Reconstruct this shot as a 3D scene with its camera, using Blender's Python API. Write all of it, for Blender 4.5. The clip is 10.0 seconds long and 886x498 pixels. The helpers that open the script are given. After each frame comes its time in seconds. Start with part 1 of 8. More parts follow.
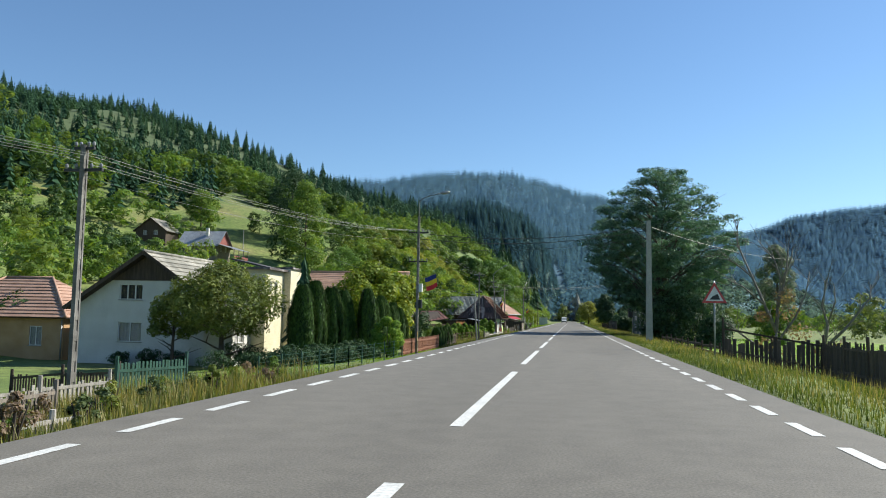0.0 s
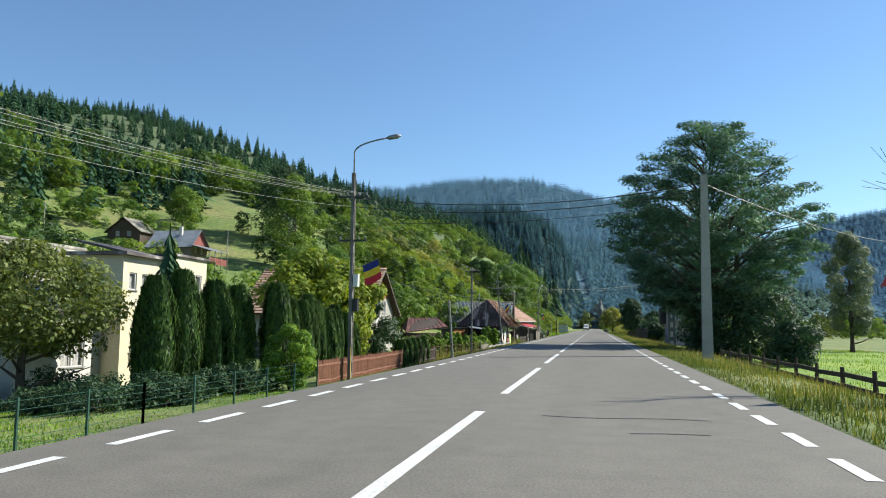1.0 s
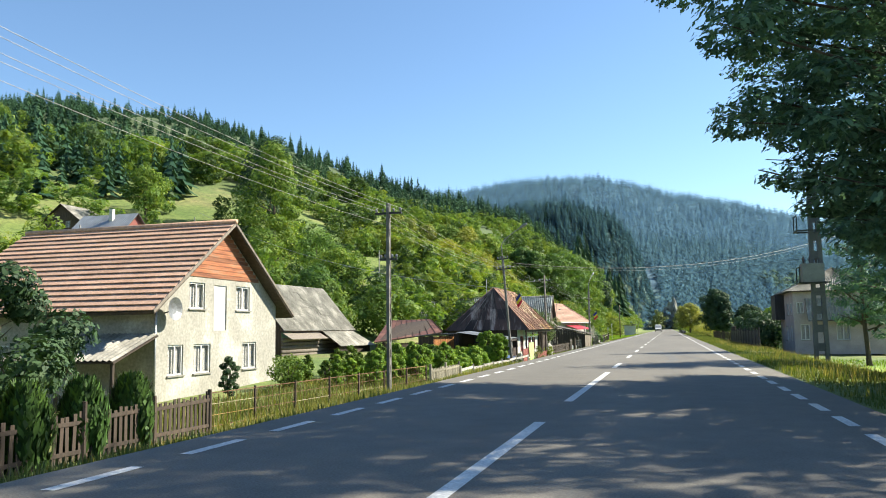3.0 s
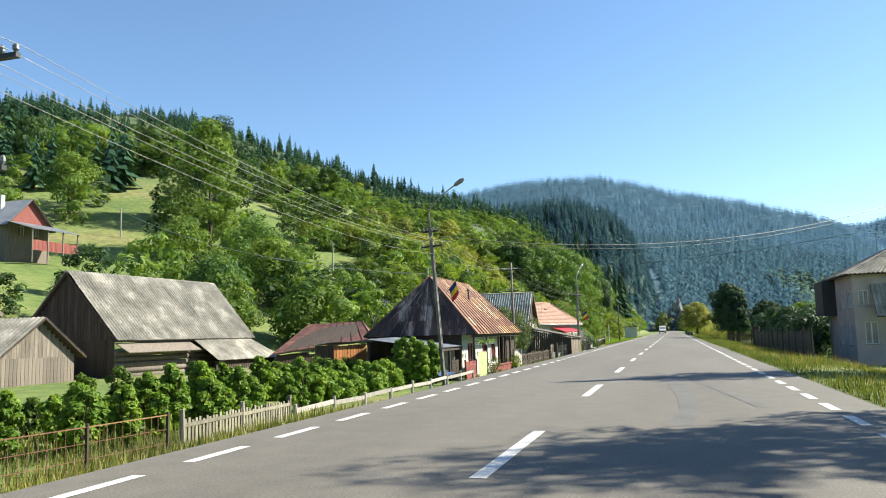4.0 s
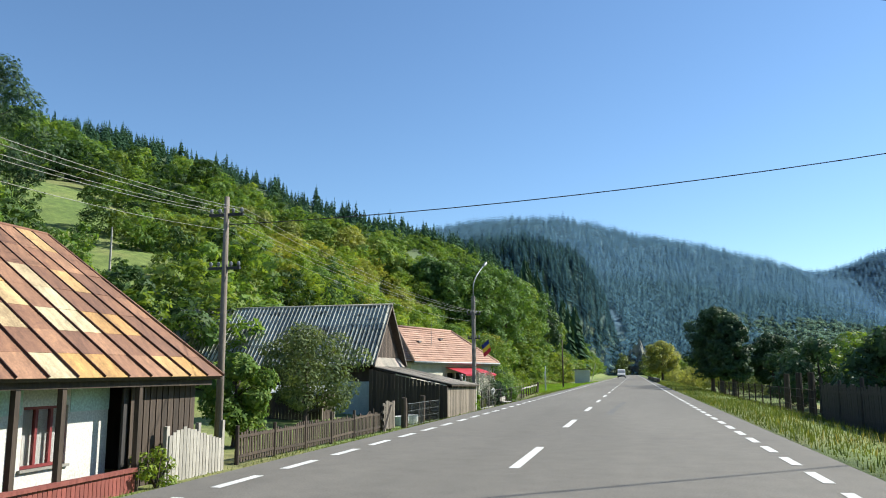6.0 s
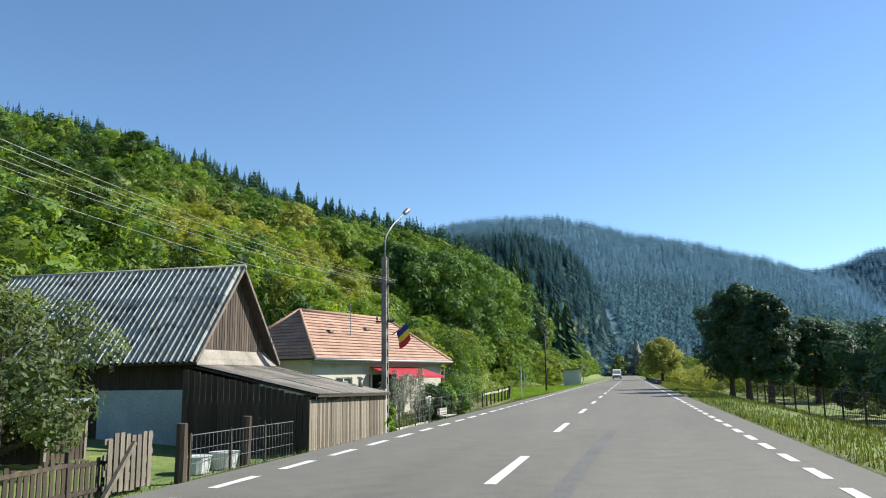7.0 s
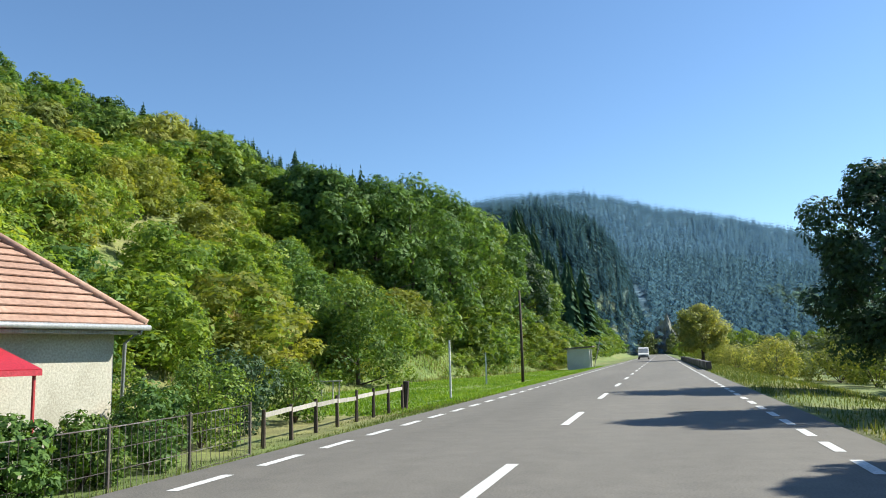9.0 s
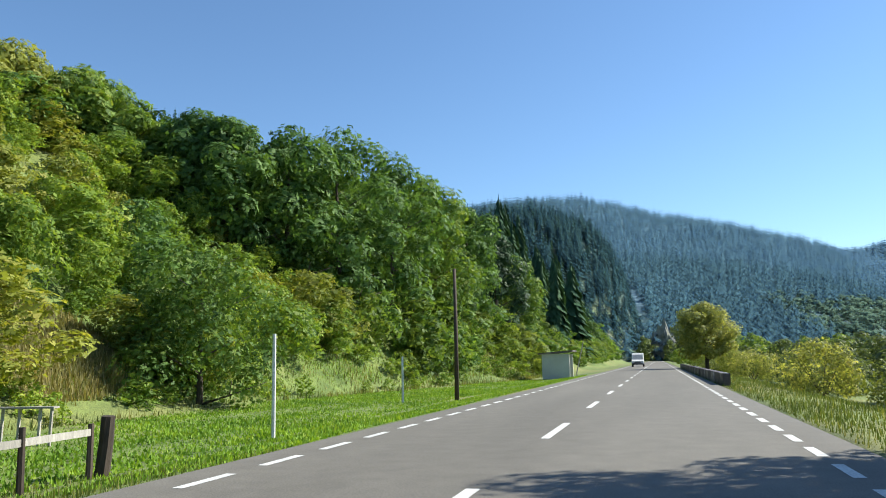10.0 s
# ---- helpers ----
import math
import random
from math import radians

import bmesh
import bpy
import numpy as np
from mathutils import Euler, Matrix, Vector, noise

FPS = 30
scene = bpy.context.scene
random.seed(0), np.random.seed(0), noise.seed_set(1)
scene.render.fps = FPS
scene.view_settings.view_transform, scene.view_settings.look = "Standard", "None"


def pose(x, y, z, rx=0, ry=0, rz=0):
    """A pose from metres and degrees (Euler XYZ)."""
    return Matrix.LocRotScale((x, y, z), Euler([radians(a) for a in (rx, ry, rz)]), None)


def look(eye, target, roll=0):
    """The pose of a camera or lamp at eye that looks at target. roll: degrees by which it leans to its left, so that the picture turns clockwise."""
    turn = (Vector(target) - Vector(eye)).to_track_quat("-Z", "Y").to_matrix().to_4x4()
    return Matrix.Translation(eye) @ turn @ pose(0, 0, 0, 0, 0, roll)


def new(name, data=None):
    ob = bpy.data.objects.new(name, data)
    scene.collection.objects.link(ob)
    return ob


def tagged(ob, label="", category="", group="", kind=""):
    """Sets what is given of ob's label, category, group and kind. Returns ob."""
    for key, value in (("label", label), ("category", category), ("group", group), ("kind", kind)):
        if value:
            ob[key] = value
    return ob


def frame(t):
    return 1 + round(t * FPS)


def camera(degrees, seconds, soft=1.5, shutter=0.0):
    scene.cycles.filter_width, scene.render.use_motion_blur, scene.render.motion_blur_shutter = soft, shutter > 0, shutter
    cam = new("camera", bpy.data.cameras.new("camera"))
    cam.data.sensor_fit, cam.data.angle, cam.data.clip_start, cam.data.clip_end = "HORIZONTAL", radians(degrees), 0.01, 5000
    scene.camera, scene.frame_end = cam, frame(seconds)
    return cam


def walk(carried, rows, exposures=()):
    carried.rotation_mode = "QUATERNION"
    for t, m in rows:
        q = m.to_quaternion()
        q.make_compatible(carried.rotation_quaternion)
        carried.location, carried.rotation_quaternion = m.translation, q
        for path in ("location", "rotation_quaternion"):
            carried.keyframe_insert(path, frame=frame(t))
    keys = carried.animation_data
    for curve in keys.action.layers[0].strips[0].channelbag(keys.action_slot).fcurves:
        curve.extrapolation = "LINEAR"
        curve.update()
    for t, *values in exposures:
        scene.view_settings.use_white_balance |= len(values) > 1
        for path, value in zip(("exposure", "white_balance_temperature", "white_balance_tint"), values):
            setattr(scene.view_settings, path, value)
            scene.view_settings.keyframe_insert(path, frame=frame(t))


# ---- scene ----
cam = camera(59.5, 10.0, soft=1.0)
PATH = [
    (0, (1.233, 0.0, 1.178), (0.907, 1.965, 1.355), 1.0),
    (0.5, (1.428, 9.207, 1.206), (1.075, 11.168, 1.383), 1.0),
    (1, (1.612, 18.563, 1.213), (1.23, 20.516, 1.41), 0.6),
    (1.5, (1.721, 27.822, 1.228), (1.307, 29.767, 1.442), -0.0),
    (2, (1.69, 37.092, 1.228), (1.232, 39.027, 1.441), 0.0),
    (3.5, (1.685, 64.86, 1.22), (1.115, 66.765, 1.432), -1.1),
    (4, (1.654, 74.194, 1.21), (1.096, 76.102, 1.431), -1.5),
    (4.5, (1.639, 83.629, 1.251), (1.098, 85.54, 1.484), -0.5),
    (5, (1.65, 93.087, 1.315), (1.13, 94.999, 1.584), 0.6),
    (5.5, (1.665, 102.343, 1.308), (1.177, 104.258, 1.617), 0.3),
    (7, (1.646, 130.092, 1.242), (1.192, 132.013, 1.566), -0.8),
    (7.5, (1.64, 139.336, 1.239), (1.15, 141.257, 1.502), -0.8),
    (8, (1.656, 148.404, 1.219), (1.117, 150.314, 1.471), -1.2),
    (8.5, (1.728, 157.507, 1.263), (1.182, 159.412, 1.534), -1.5),
    (9, (1.782, 166.526, 1.269), (1.257, 168.435, 1.548), -1.6),
    (9.5, (1.836, 175.586, 1.293), (1.323, 177.497, 1.581), -1.3),
    (10, (1.873, 184.719, 1.264), (1.353, 186.629, 1.555), -1.1),
]
walk(cam, [(t, look(eye, target, roll)) for t, eye, target, roll in PATH], exposures=[(t, stops, k, 5) for t, stops, k in ((0, 0.74, 6350), (0.5, 0.79, 6350), (1.5, 0.95, 6400), (2, 1.1, 6500), (3.5, 1.4, 6900), (4, 1.27, 6750), (4.5, 1.05, 6450), (5, 0.95, 6400), (5.5, 0.94, 6350), (7, 0.96, 6350), (10, 1.02, 6350))])

# ---- world, sun and exposure ----
SUN_EL, SUN_AZ = radians(38), radians(58.5)          # azimuth from +y towards +x
world = bpy.data.worlds.new("sky")
scene.world = world
world.use_nodes = True
_nt = world.node_tree
_sky = _nt.nodes.new("ShaderNodeTexSky")
_sky.sky_type = "NISHITA"
_sky.sun_disc = False
_sky.sun_elevation, _sky.sun_rotation = SUN_EL, SUN_AZ
_sky.air_density, _sky.dust_density, _sky.ozone_density = 1.0, 0.1, 5.3
_nt.nodes["Background"].inputs[1].default_value = 0.088
_nt.links.new(_sky.outputs[0], _nt.nodes["Background"].inputs[0])
sun_data = bpy.data.lights.new("sun", "SUN")
sun_data.energy, sun_data.angle, sun_data.color = 5.0, radians(0.6), (1.0, 0.93, 0.82)
sun = new("sun", sun_data)
sun.matrix_world = look((0, 0, 0), (-math.sin(SUN_AZ) * math.cos(SUN_EL), -math.cos(SUN_AZ) * math.cos(SUN_EL), -math.sin(SUN_EL)))

rng = np.random.default_rng(7)
rnd = random.Random(11)


# ---- materials ----
def material(name, rough=0.8, metal=0.0):
    m = bpy.data.materials.new(name)
    m.use_nodes = True
    b = m.node_tree.nodes["Principled BSDF"]
    b.inputs["Roughness"].default_value, b.inputs["Metallic"].default_value = rough, metal
    return m, m.node_tree, b


def ramp(nt, stops):
    r = nt.nodes.new("ShaderNodeValToRGB")
    e = r.color_ramp.elements
    while len(e) < len(stops):
        e.new(0.5)
    for k, (p, c) in zip(e, stops):
        k.position, k.color = p, (*c, 1)
    return r


def noise_node(nt, scale, detail=4, coord="Object", stretch=(1, 1, 1), rough=0.6):
    tc, mp, n = nt.nodes.new("ShaderNodeTexCoord"), nt.nodes.new("ShaderNodeMapping"), nt.nodes.new("ShaderNodeTexNoise")
    mp.inputs["Scale"].default_value = stretch
    nt.links.new(tc.outputs[coord], mp.inputs[0])
    nt.links.new(mp.outputs[0], n.inputs["Vector"])
    n.inputs["Scale"].default_value, n.inputs["Detail"].default_value, n.inputs["Roughness"].default_value = scale, detail, rough
    return n


def mix(nt, a, b, fac, kind="MIX"):
    m = nt.nodes.new("ShaderNodeMix")
    m.data_type, m.blend_type = "RGBA", kind
    for sock, v in ((0, fac), (6, a), (7, b)):
        if isinstance(v, (int, float)):
            m.inputs[sock].default_value = v
        elif isinstance(v, tuple):
            m.inputs[sock].default_value = (*v, 1)
        else:
            nt.links.new(v, m.inputs[sock])
    return m.outputs[2]


def bump(nt, b, height, strength=0.3, dist=0.02):
    k = nt.nodes.new("ShaderNodeBump")
    k.inputs["Strength"].default_value, k.inputs["Distance"].default_value = strength, dist
    nt.links.new(height, k.inputs["Height"])
    nt.links.new(k.outputs[0], b.inputs["Normal"])


def surface(name, lo, hi, big=0.6, fine=18.0, rough=0.85, metal=0.0, stretch=(1, 1, 1), bump_s=0.3, third=None, per_object=0.0, coord="Object"):
    """A surface that wanders between colours at a large and a fine scale, with relief."""
    m, nt, b = material(name, rough, metal)
    lo, hi = (tuple(0.86 * v for v in c) for c in (lo, hi))
    n1, n2 = noise_node(nt, big, 5, coord, stretch), noise_node(nt, fine, 4, coord, stretch)
    stops = [(0.3, lo), (0.7, hi)] if third is None else [(0.3, lo), (0.53, hi), (0.64, third)]
    r1 = ramp(nt, stops)
    nt.links.new(n1.outputs[0], r1.inputs[0])
    r2 = ramp(nt, [(0.25, (0.62, 0.62, 0.62)), (0.75, (1.2, 1.2, 1.2))])
    nt.links.new(n2.outputs[0], r2.inputs[0])
    c = mix(nt, r1.outputs[0], r2.outputs[0], 1.0, "MULTIPLY")
    if per_object:
        oi = nt.nodes.new("ShaderNodeObjectInfo")
        r3 = ramp(nt, [(0.0, (1 - per_object,) * 3), (1.0, (1 + per_object,) * 3)])
        nt.links.new(oi.outputs["Random"], r3.inputs[0])
        c = mix(nt, c, r3.outputs[0], 1.0, "MULTIPLY")
    nt.links.new(c, b.inputs["Base Color"])
    bump(nt, b, n2.outputs[0], bump_s)
    return m


def foliage(name, dark, light, odd=None, scale=0.12, through_light=0.36, drift=((0.66, 0.72, 0.7), (1.4, 1.25, 0.95)), gloss=0.2, cut=0.0, shine=(1.25, 1.2, 0.5), even=0.0, thin=0.0, stand=0.0):
    """Leaves: each leaf a little different, whole crowns drifting in tone; some light passes through. even: how far
    normals tilt upward to level out the shading; thin: share of transparency that softens contrast in the hazy woods;
    stand: size in metres of single trees that differ in tone.
    """
    m, nt, b = material(name, 0.6)
    dark, light, odd = (tuple(k * v for k, v in zip((0.73, 0.78, 0.82), c)) for c in (dark, light, odd or light))
    geo = nt.nodes.new("ShaderNodeNewGeometry")
    r1 = ramp(nt, [(0.0, dark), (0.75, light), (1.0, odd)])
    nt.links.new(geo.outputs["Random Per Island"], r1.inputs[0])
    n = noise_node(nt, scale, 3)
    n.inputs["Vector"].links and nt.links.remove(n.inputs["Vector"].links[0])
    nt.links.new(geo.outputs["Position"], n.inputs["Vector"])
    r2 = ramp(nt, [(0.3, drift[0]), (0.7, drift[1])])
    nt.links.new(n.outputs[0], r2.inputs[0])
    c = mix(nt, r1.outputs[0], r2.outputs[0], 1.0, "MULTIPLY")
    if stand:
        mp, n4 = nt.nodes.new("ShaderNodeMapping"), nt.nodes.new("ShaderNodeTexNoise")
        mp.inputs["Scale"].default_value = (1 / stand, 1 / stand, 0.1 / stand)
        nt.links.new(geo.outputs["Position"], mp.inputs[0])
        nt.links.new(mp.outputs[0], n4.inputs["Vector"])
        n4.inputs["Scale"].default_value, n4.inputs["Detail"].default_value = 1.0, 2
        r4 = ramp(nt, [(0.36, (0.7, 0.74, 0.8)), (0.64, (1.26, 1.24, 1.18))])
        nt.links.new(n4.outputs[0], r4.inputs[0])
        c = mix(nt, c, r4.outputs[0], 1.0, "MULTIPLY")
    nt.links.new(c, b.inputs["Base Color"])
    b.inputs["Specular IOR Level"].default_value = gloss
    t = nt.nodes.new("ShaderNodeBsdfTranslucent")
    nt.links.new(mix(nt, c, shine, 1.0, "MULTIPLY"), t.inputs[0])
    if even:
        v1, v2, v3 = (nt.nodes.new("ShaderNodeVectorMath") for _ in range(3))
        v1.operation, v2.operation, v3.operation = "SCALE", "ADD", "NORMALIZE"
        nt.links.new(geo.outputs["Normal"], v1.inputs[0])
        v1.inputs["Scale"].default_value = 1 - even
        nt.links.new(v1.outputs[0], v2.inputs[0])
        v2.inputs[1].default_value = (0, 0, even)
        nt.links.new(v2.outputs[0], v3.inputs[0])
        nt.links.new(v3.outputs[0], b.inputs["Normal"])
        nt.links.new(v3.outputs[0], t.inputs["Normal"])
    sh = nt.nodes.new("ShaderNodeMixShader")
    sh.inputs[0].default_value = through_light
    out = nt.nodes["Material Output"]
    nt.links.new(b.outputs[0], sh.inputs[1])
    nt.links.new(t.outputs[0], sh.inputs[2])
    if thin:
        tr, ms = nt.nodes.new("ShaderNodeBsdfTransparent"), nt.nodes.new("ShaderNodeMixShader")
        ms.inputs[0].default_value = thin
        nt.links.new(sh.outputs[0], ms.inputs[1])
        nt.links.new(tr.outputs[0], ms.inputs[2])
        sh = ms
    if cut:
        # ragged leaf outlines: each blade breaks up into small leaflets with gaps between
        v = nt.nodes.new("ShaderNodeTexVoronoi")
        v.inputs["Scale"].default_value = cut
        nt.links.new(geo.outputs["Position"], v.inputs["Vector"])
        lt = nt.nodes.new("ShaderNodeMath")
        lt.operation = "LESS_THAN"
        lt.inputs[1].default_value = 0.6
        nt.links.new(v.outputs["Distance"], lt.inputs[0])
        tr, ms = nt.nodes.new("ShaderNodeBsdfTransparent"), nt.nodes.new("ShaderNodeMixShader")
        nt.links.new(lt.outputs[0], ms.inputs[0])
        nt.links.new(tr.outputs[0], ms.inputs[1])
        nt.links.new(sh.outputs[0], ms.inputs[2])
        sh = ms
    nt.links.new(sh.outputs[0], out.inputs[0])
    return m


M = {}
M["asphalt"] = None
_m, _n, _b = material("asphalt", 0.82)
_n1, _n2, _n3 = noise_node(_n, 0.35, 5, stretch=(1, 0.12, 1)), noise_node(_n, 45, 4), noise_node(_n, 2.2, 5)
_r = ramp(_n, [(0.3, (0.112, 0.103, 0.087)), (0.7, (0.155, 0.143, 0.122))])
_n.links.new(_n1.outputs[0], _r.inputs[0])
_r2 = ramp(_n, [(0.3, (0.6, 0.6, 0.6)), (0.7, (1.32, 1.32, 1.32))])
_n.links.new(_n2.outputs[0], _r2.inputs[0])
_r3 = ramp(_n, [(0.35, (0.88, 0.88, 0.88)), (0.65, (1.06, 1.06, 1.06))])
_n.links.new(_n3.outputs[0], _r3.inputs[0])
_n.links.new(mix(_n, mix(_n, _r.outputs[0], _r2.outputs[0], 1.0, "MULTIPLY"), _r3.outputs[0], 1.0, "MULTIPLY"), _b.inputs["Base Color"])
bump(_n, _b, _n2.outputs[0], 0.35, 0.01)
M["asphalt"] = _m
M["strip_shade"] = surface("shadow_strip", (0.03, 0.03, 0.03), (0.06, 0.06, 0.06), 1, 20, 0.7)
M["paint"] = surface("road_paint", (0.62, 0.62, 0.6), (0.8, 0.8, 0.78), 1.5, 25, 0.7)
M["rock"] = surface("rock", (0.13, 0.14, 0.14), (0.27, 0.27, 0.25), 0.25, 1.8, 0.95, stretch=(1, 1, 0.4), third=(0.2, 0.21, 0.16), bump_s=0.6)
# ground: meadow green, dry tufts and bare earth
_m, _n, _b = material("meadow", 0.95)
_n1, _n2, _n3 = noise_node(_n, 0.07, 5), noise_node(_n, 1.1, 6), noise_node(_n, 14, 4)
_r = ramp(_n, [(0.32, (0.1, 0.16, 0.035)), (0.5, (0.145, 0.195, 0.05)), (0.66, (0.22, 0.21, 0.085))])
_n.links.new(_n1.outputs[0], _r.inputs[0])
_r2 = ramp(_n, [(0.3, (0.55, 0.6, 0.5)), (0.7, (1.25, 1.2, 1.1))])
_n.links.new(_n2.outputs[0], _r2.inputs[0])
_r3 = ramp(_n, [(0.3, (0.6, 0.6, 0.6)), (0.7, (1.3, 1.3, 1.3))])
_n.links.new(_n3.outputs[0], _r3.inputs[0])
# forest floor: needles and shade plants under the woods, by height; far off, haze is painted into the colour
_pos, _sep = _n.nodes.new("ShaderNodeNewGeometry"), _n.nodes.new("ShaderNodeSeparateXYZ")
_n.links.new(_pos.outputs["Position"], _sep.inputs[0])


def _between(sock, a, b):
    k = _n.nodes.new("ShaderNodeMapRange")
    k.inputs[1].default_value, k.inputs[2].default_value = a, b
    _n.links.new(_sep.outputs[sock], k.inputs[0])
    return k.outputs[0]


_grass = mix(_n, mix(_n, _r.outputs[0], _r2.outputs[0], 1.0, "MULTIPLY"), _r3.outputs[0], 1.0, "MULTIPLY")
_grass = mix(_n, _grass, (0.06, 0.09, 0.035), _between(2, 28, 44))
# Beyond y 600 the ground goes bluish: haze put into its colour.
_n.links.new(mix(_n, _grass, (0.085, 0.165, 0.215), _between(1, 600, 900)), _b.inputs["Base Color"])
bump(_n, _b, _n3.outputs[0], 0.6, 0.06)
M["meadow"] = _m
M["spruce"] = foliage("spruce_needles", (0.035, 0.075, 0.045), (0.07, 0.13, 0.07), None, 0.03, 0.12, ((0.7, 0.78, 0.9), (1.25, 1.2, 1.0)), 0.03, even=0.12)
# Haze is painted into these leaf colours: bluer and paler further off.
M["spruce_haze_mid"] = foliage("spruce_haze_mid", (0.08, 0.158, 0.178), (0.105, 0.198, 0.215), None, 0.012, 0.3, ((0.8, 0.85, 0.9), (1.15, 1.12, 1.05)), 0.0, shine=(1.0, 1.0, 1.0), even=0.6, thin=0.35, stand=7.0)
M["spruce_haze_far"] = foliage("spruce_haze_far", (0.105, 0.2, 0.265), (0.115, 0.215, 0.28), None, 0.006, 0.4, ((0.88, 0.9, 0.92), (1.12, 1.1, 1.05)), 0.0, shine=(1.0, 1.0, 1.0), even=0.9, thin=0.5, stand=12.0)
M["spruce_haze_crest"] = foliage("spruce_haze_crest", (0.135, 0.25, 0.35), (0.145, 0.265, 0.365), None, 0.005, 0.4, ((0.9, 0.92, 0.95), (1.08, 1.06, 1.04)), 0.0, shine=(1.0, 1.0, 1.0), even=0.92, thin=0.5, stand=16.0)
M["spruce_haze_pale"] = foliage("spruce_haze_pale", (0.165, 0.3, 0.44), (0.175, 0.315, 0.455), None, 0.004, 0.4, ((0.92, 0.93, 0.95), (1.07, 1.06, 1.04)), 0.0, shine=(1.0, 1.0, 1.0), even=0.93, thin=0.5, stand=16.0)
# Leaf green lifted and blued to stand in for haze over the valley.
M["leaf_haze_foothill"] = foliage("leaf_haze_foothill", (0.17, 0.27, 0.22), (0.25, 0.36, 0.27), None, 0.01, 0.4, ((0.85, 0.88, 0.92), (1.15, 1.12, 1.05)), 0.0, shine=(1.0, 1.0, 0.8), even=0.85, thin=0.4)
M["leaf_scrub"] = foliage("leaf_scrub", (0.0924, 0.175, 0.0475), (0.207, 0.331, 0.0808), (0.308, 0.396, 0.104), through_light=0.45, cut=5.0)
M["leaf_bright"] = foliage("leaf_bright", (0.125, 0.197, 0.0467), (0.22, 0.307, 0.0765), (0.274, 0.328, 0.0935), through_light=0.48, cut=5.0)
M["leaf_shade"] = foliage("leaf_shade", (0.035, 0.075, 0.03), (0.085, 0.15, 0.05), None, cut=5.0)
M["leaf_near"] = foliage("leaf_near", (0.138, 0.232, 0.042), (0.307, 0.433, 0.0795), (0.434, 0.482, 0.103), through_light=0.45, cut=9.0)
M["leaf_near_dry"] = foliage("leaf_near_dry", (0.198, 0.236, 0.0514), (0.365, 0.394, 0.0889), (0.455, 0.424, 0.122), through_light=0.45, cut=9.0)
M["leaf_olive"] = foliage("leaf_olive", (0.09, 0.125, 0.06), (0.19, 0.24, 0.11), None, cut=5.0)
M["leaf_sere"] = foliage("leaf_sere", (0.144, 0.193, 0.0553), (0.236, 0.299, 0.085), (0.274, 0.32, 0.102), through_light=0.48, cut=6.0)
M["leaf_brow"] = foliage("leaf_brow", (0.066, 0.135, 0.045), (0.175, 0.3, 0.085), None, through_light=0.38, cut=7.0)
M["concrete_pale"] = surface("concrete_pale", (0.42, 0.41, 0.37), (0.6, 0.58, 0.52), 1.5, 30, 0.9)
M["dry_vine"] = surface("dry_vine", (0.38, 0.36, 0.29), (0.6, 0.57, 0.48), 3, 30, 0.9)
M["iris"] = foliage("iris", (0.2, 0.26, 0.06), (0.4, 0.46, 0.13), (0.5, 0.48, 0.2), through_light=0.4)
M["leaf_mid"] = foliage("leaf_mid", (0.0862, 0.161, 0.0345), (0.196, 0.31, 0.0633), (0.299, 0.368, 0.092), cut=11.0)
M["leaf_light"] = foliage("leaf_light", (0.14, 0.22, 0.035), (0.28, 0.38, 0.065), (0.38, 0.4, 0.1), cut=11.0)
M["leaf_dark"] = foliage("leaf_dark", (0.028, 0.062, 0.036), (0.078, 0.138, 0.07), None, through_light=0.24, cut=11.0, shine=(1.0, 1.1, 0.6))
M["leaf_locust"] = foliage("leaf_locust", (0.08, 0.155, 0.12), (0.18, 0.3, 0.2), None, 0.3, 0.32, cut=12.0, shine=(1.0, 1.1, 0.8))
M["leaf_dry"] = foliage("leaf_dry", (0.175, 0.21, 0.05), (0.32, 0.365, 0.09), (0.4, 0.39, 0.12), cut=10.0)
M["leaf_grey"] = foliage("leaf_grey", (0.09, 0.125, 0.06), (0.19, 0.24, 0.11), None, cut=11.0)
M["leaf_silver"] = foliage("leaf_silver", (0.12, 0.165, 0.12), (0.26, 0.31, 0.21), None, through_light=0.4, cut=10.0, shine=(1.0, 1.0, 0.8))
M["leaf_dead"] = foliage("leaf_dead", (0.2, 0.13, 0.1), (0.34, 0.25, 0.2), None, cut=11.0)
M["leaf_willow"] = foliage("leaf_willow", (0.1, 0.13, 0.04), (0.22, 0.27, 0.08), (0.3, 0.33, 0.12), cut=11.0)
M["leaf_sallow"] = foliage("leaf_sallow", (0.24, 0.27, 0.1), (0.44, 0.46, 0.18), (0.52, 0.48, 0.2), through_light=0.5, cut=8.0)
M["leaf_gold"] = foliage("leaf_gold", (0.14, 0.186, 0.044), (0.28, 0.336, 0.0825), (0.36, 0.372, 0.11), cut=8.0)
M["leaf_walnut"] = foliage("leaf_walnut", (0.13, 0.2, 0.025), (0.29, 0.38, 0.045), (0.42, 0.43, 0.06), cut=8.0)
M["tyre_mark"] = surface("tyre_mark", (0.11, 0.107, 0.1), (0.16, 0.155, 0.145), 1.2, 22, 0.8)
M["rust_paint"] = surface("rust_paint", (0.17, 0.068, 0.042), (0.3, 0.125, 0.075), 2, 20, 0.85)
M["wire"] = surface("wire_metal", (0.2, 0.2, 0.19), (0.32, 0.32, 0.3), 2, 20, 0.6, 0.3)
M["pole_concrete"] = surface("pole_concrete", (0.085, 0.08, 0.072), (0.19, 0.18, 0.165), 0.8, 24, 0.9, third=(0.27, 0.26, 0.24))
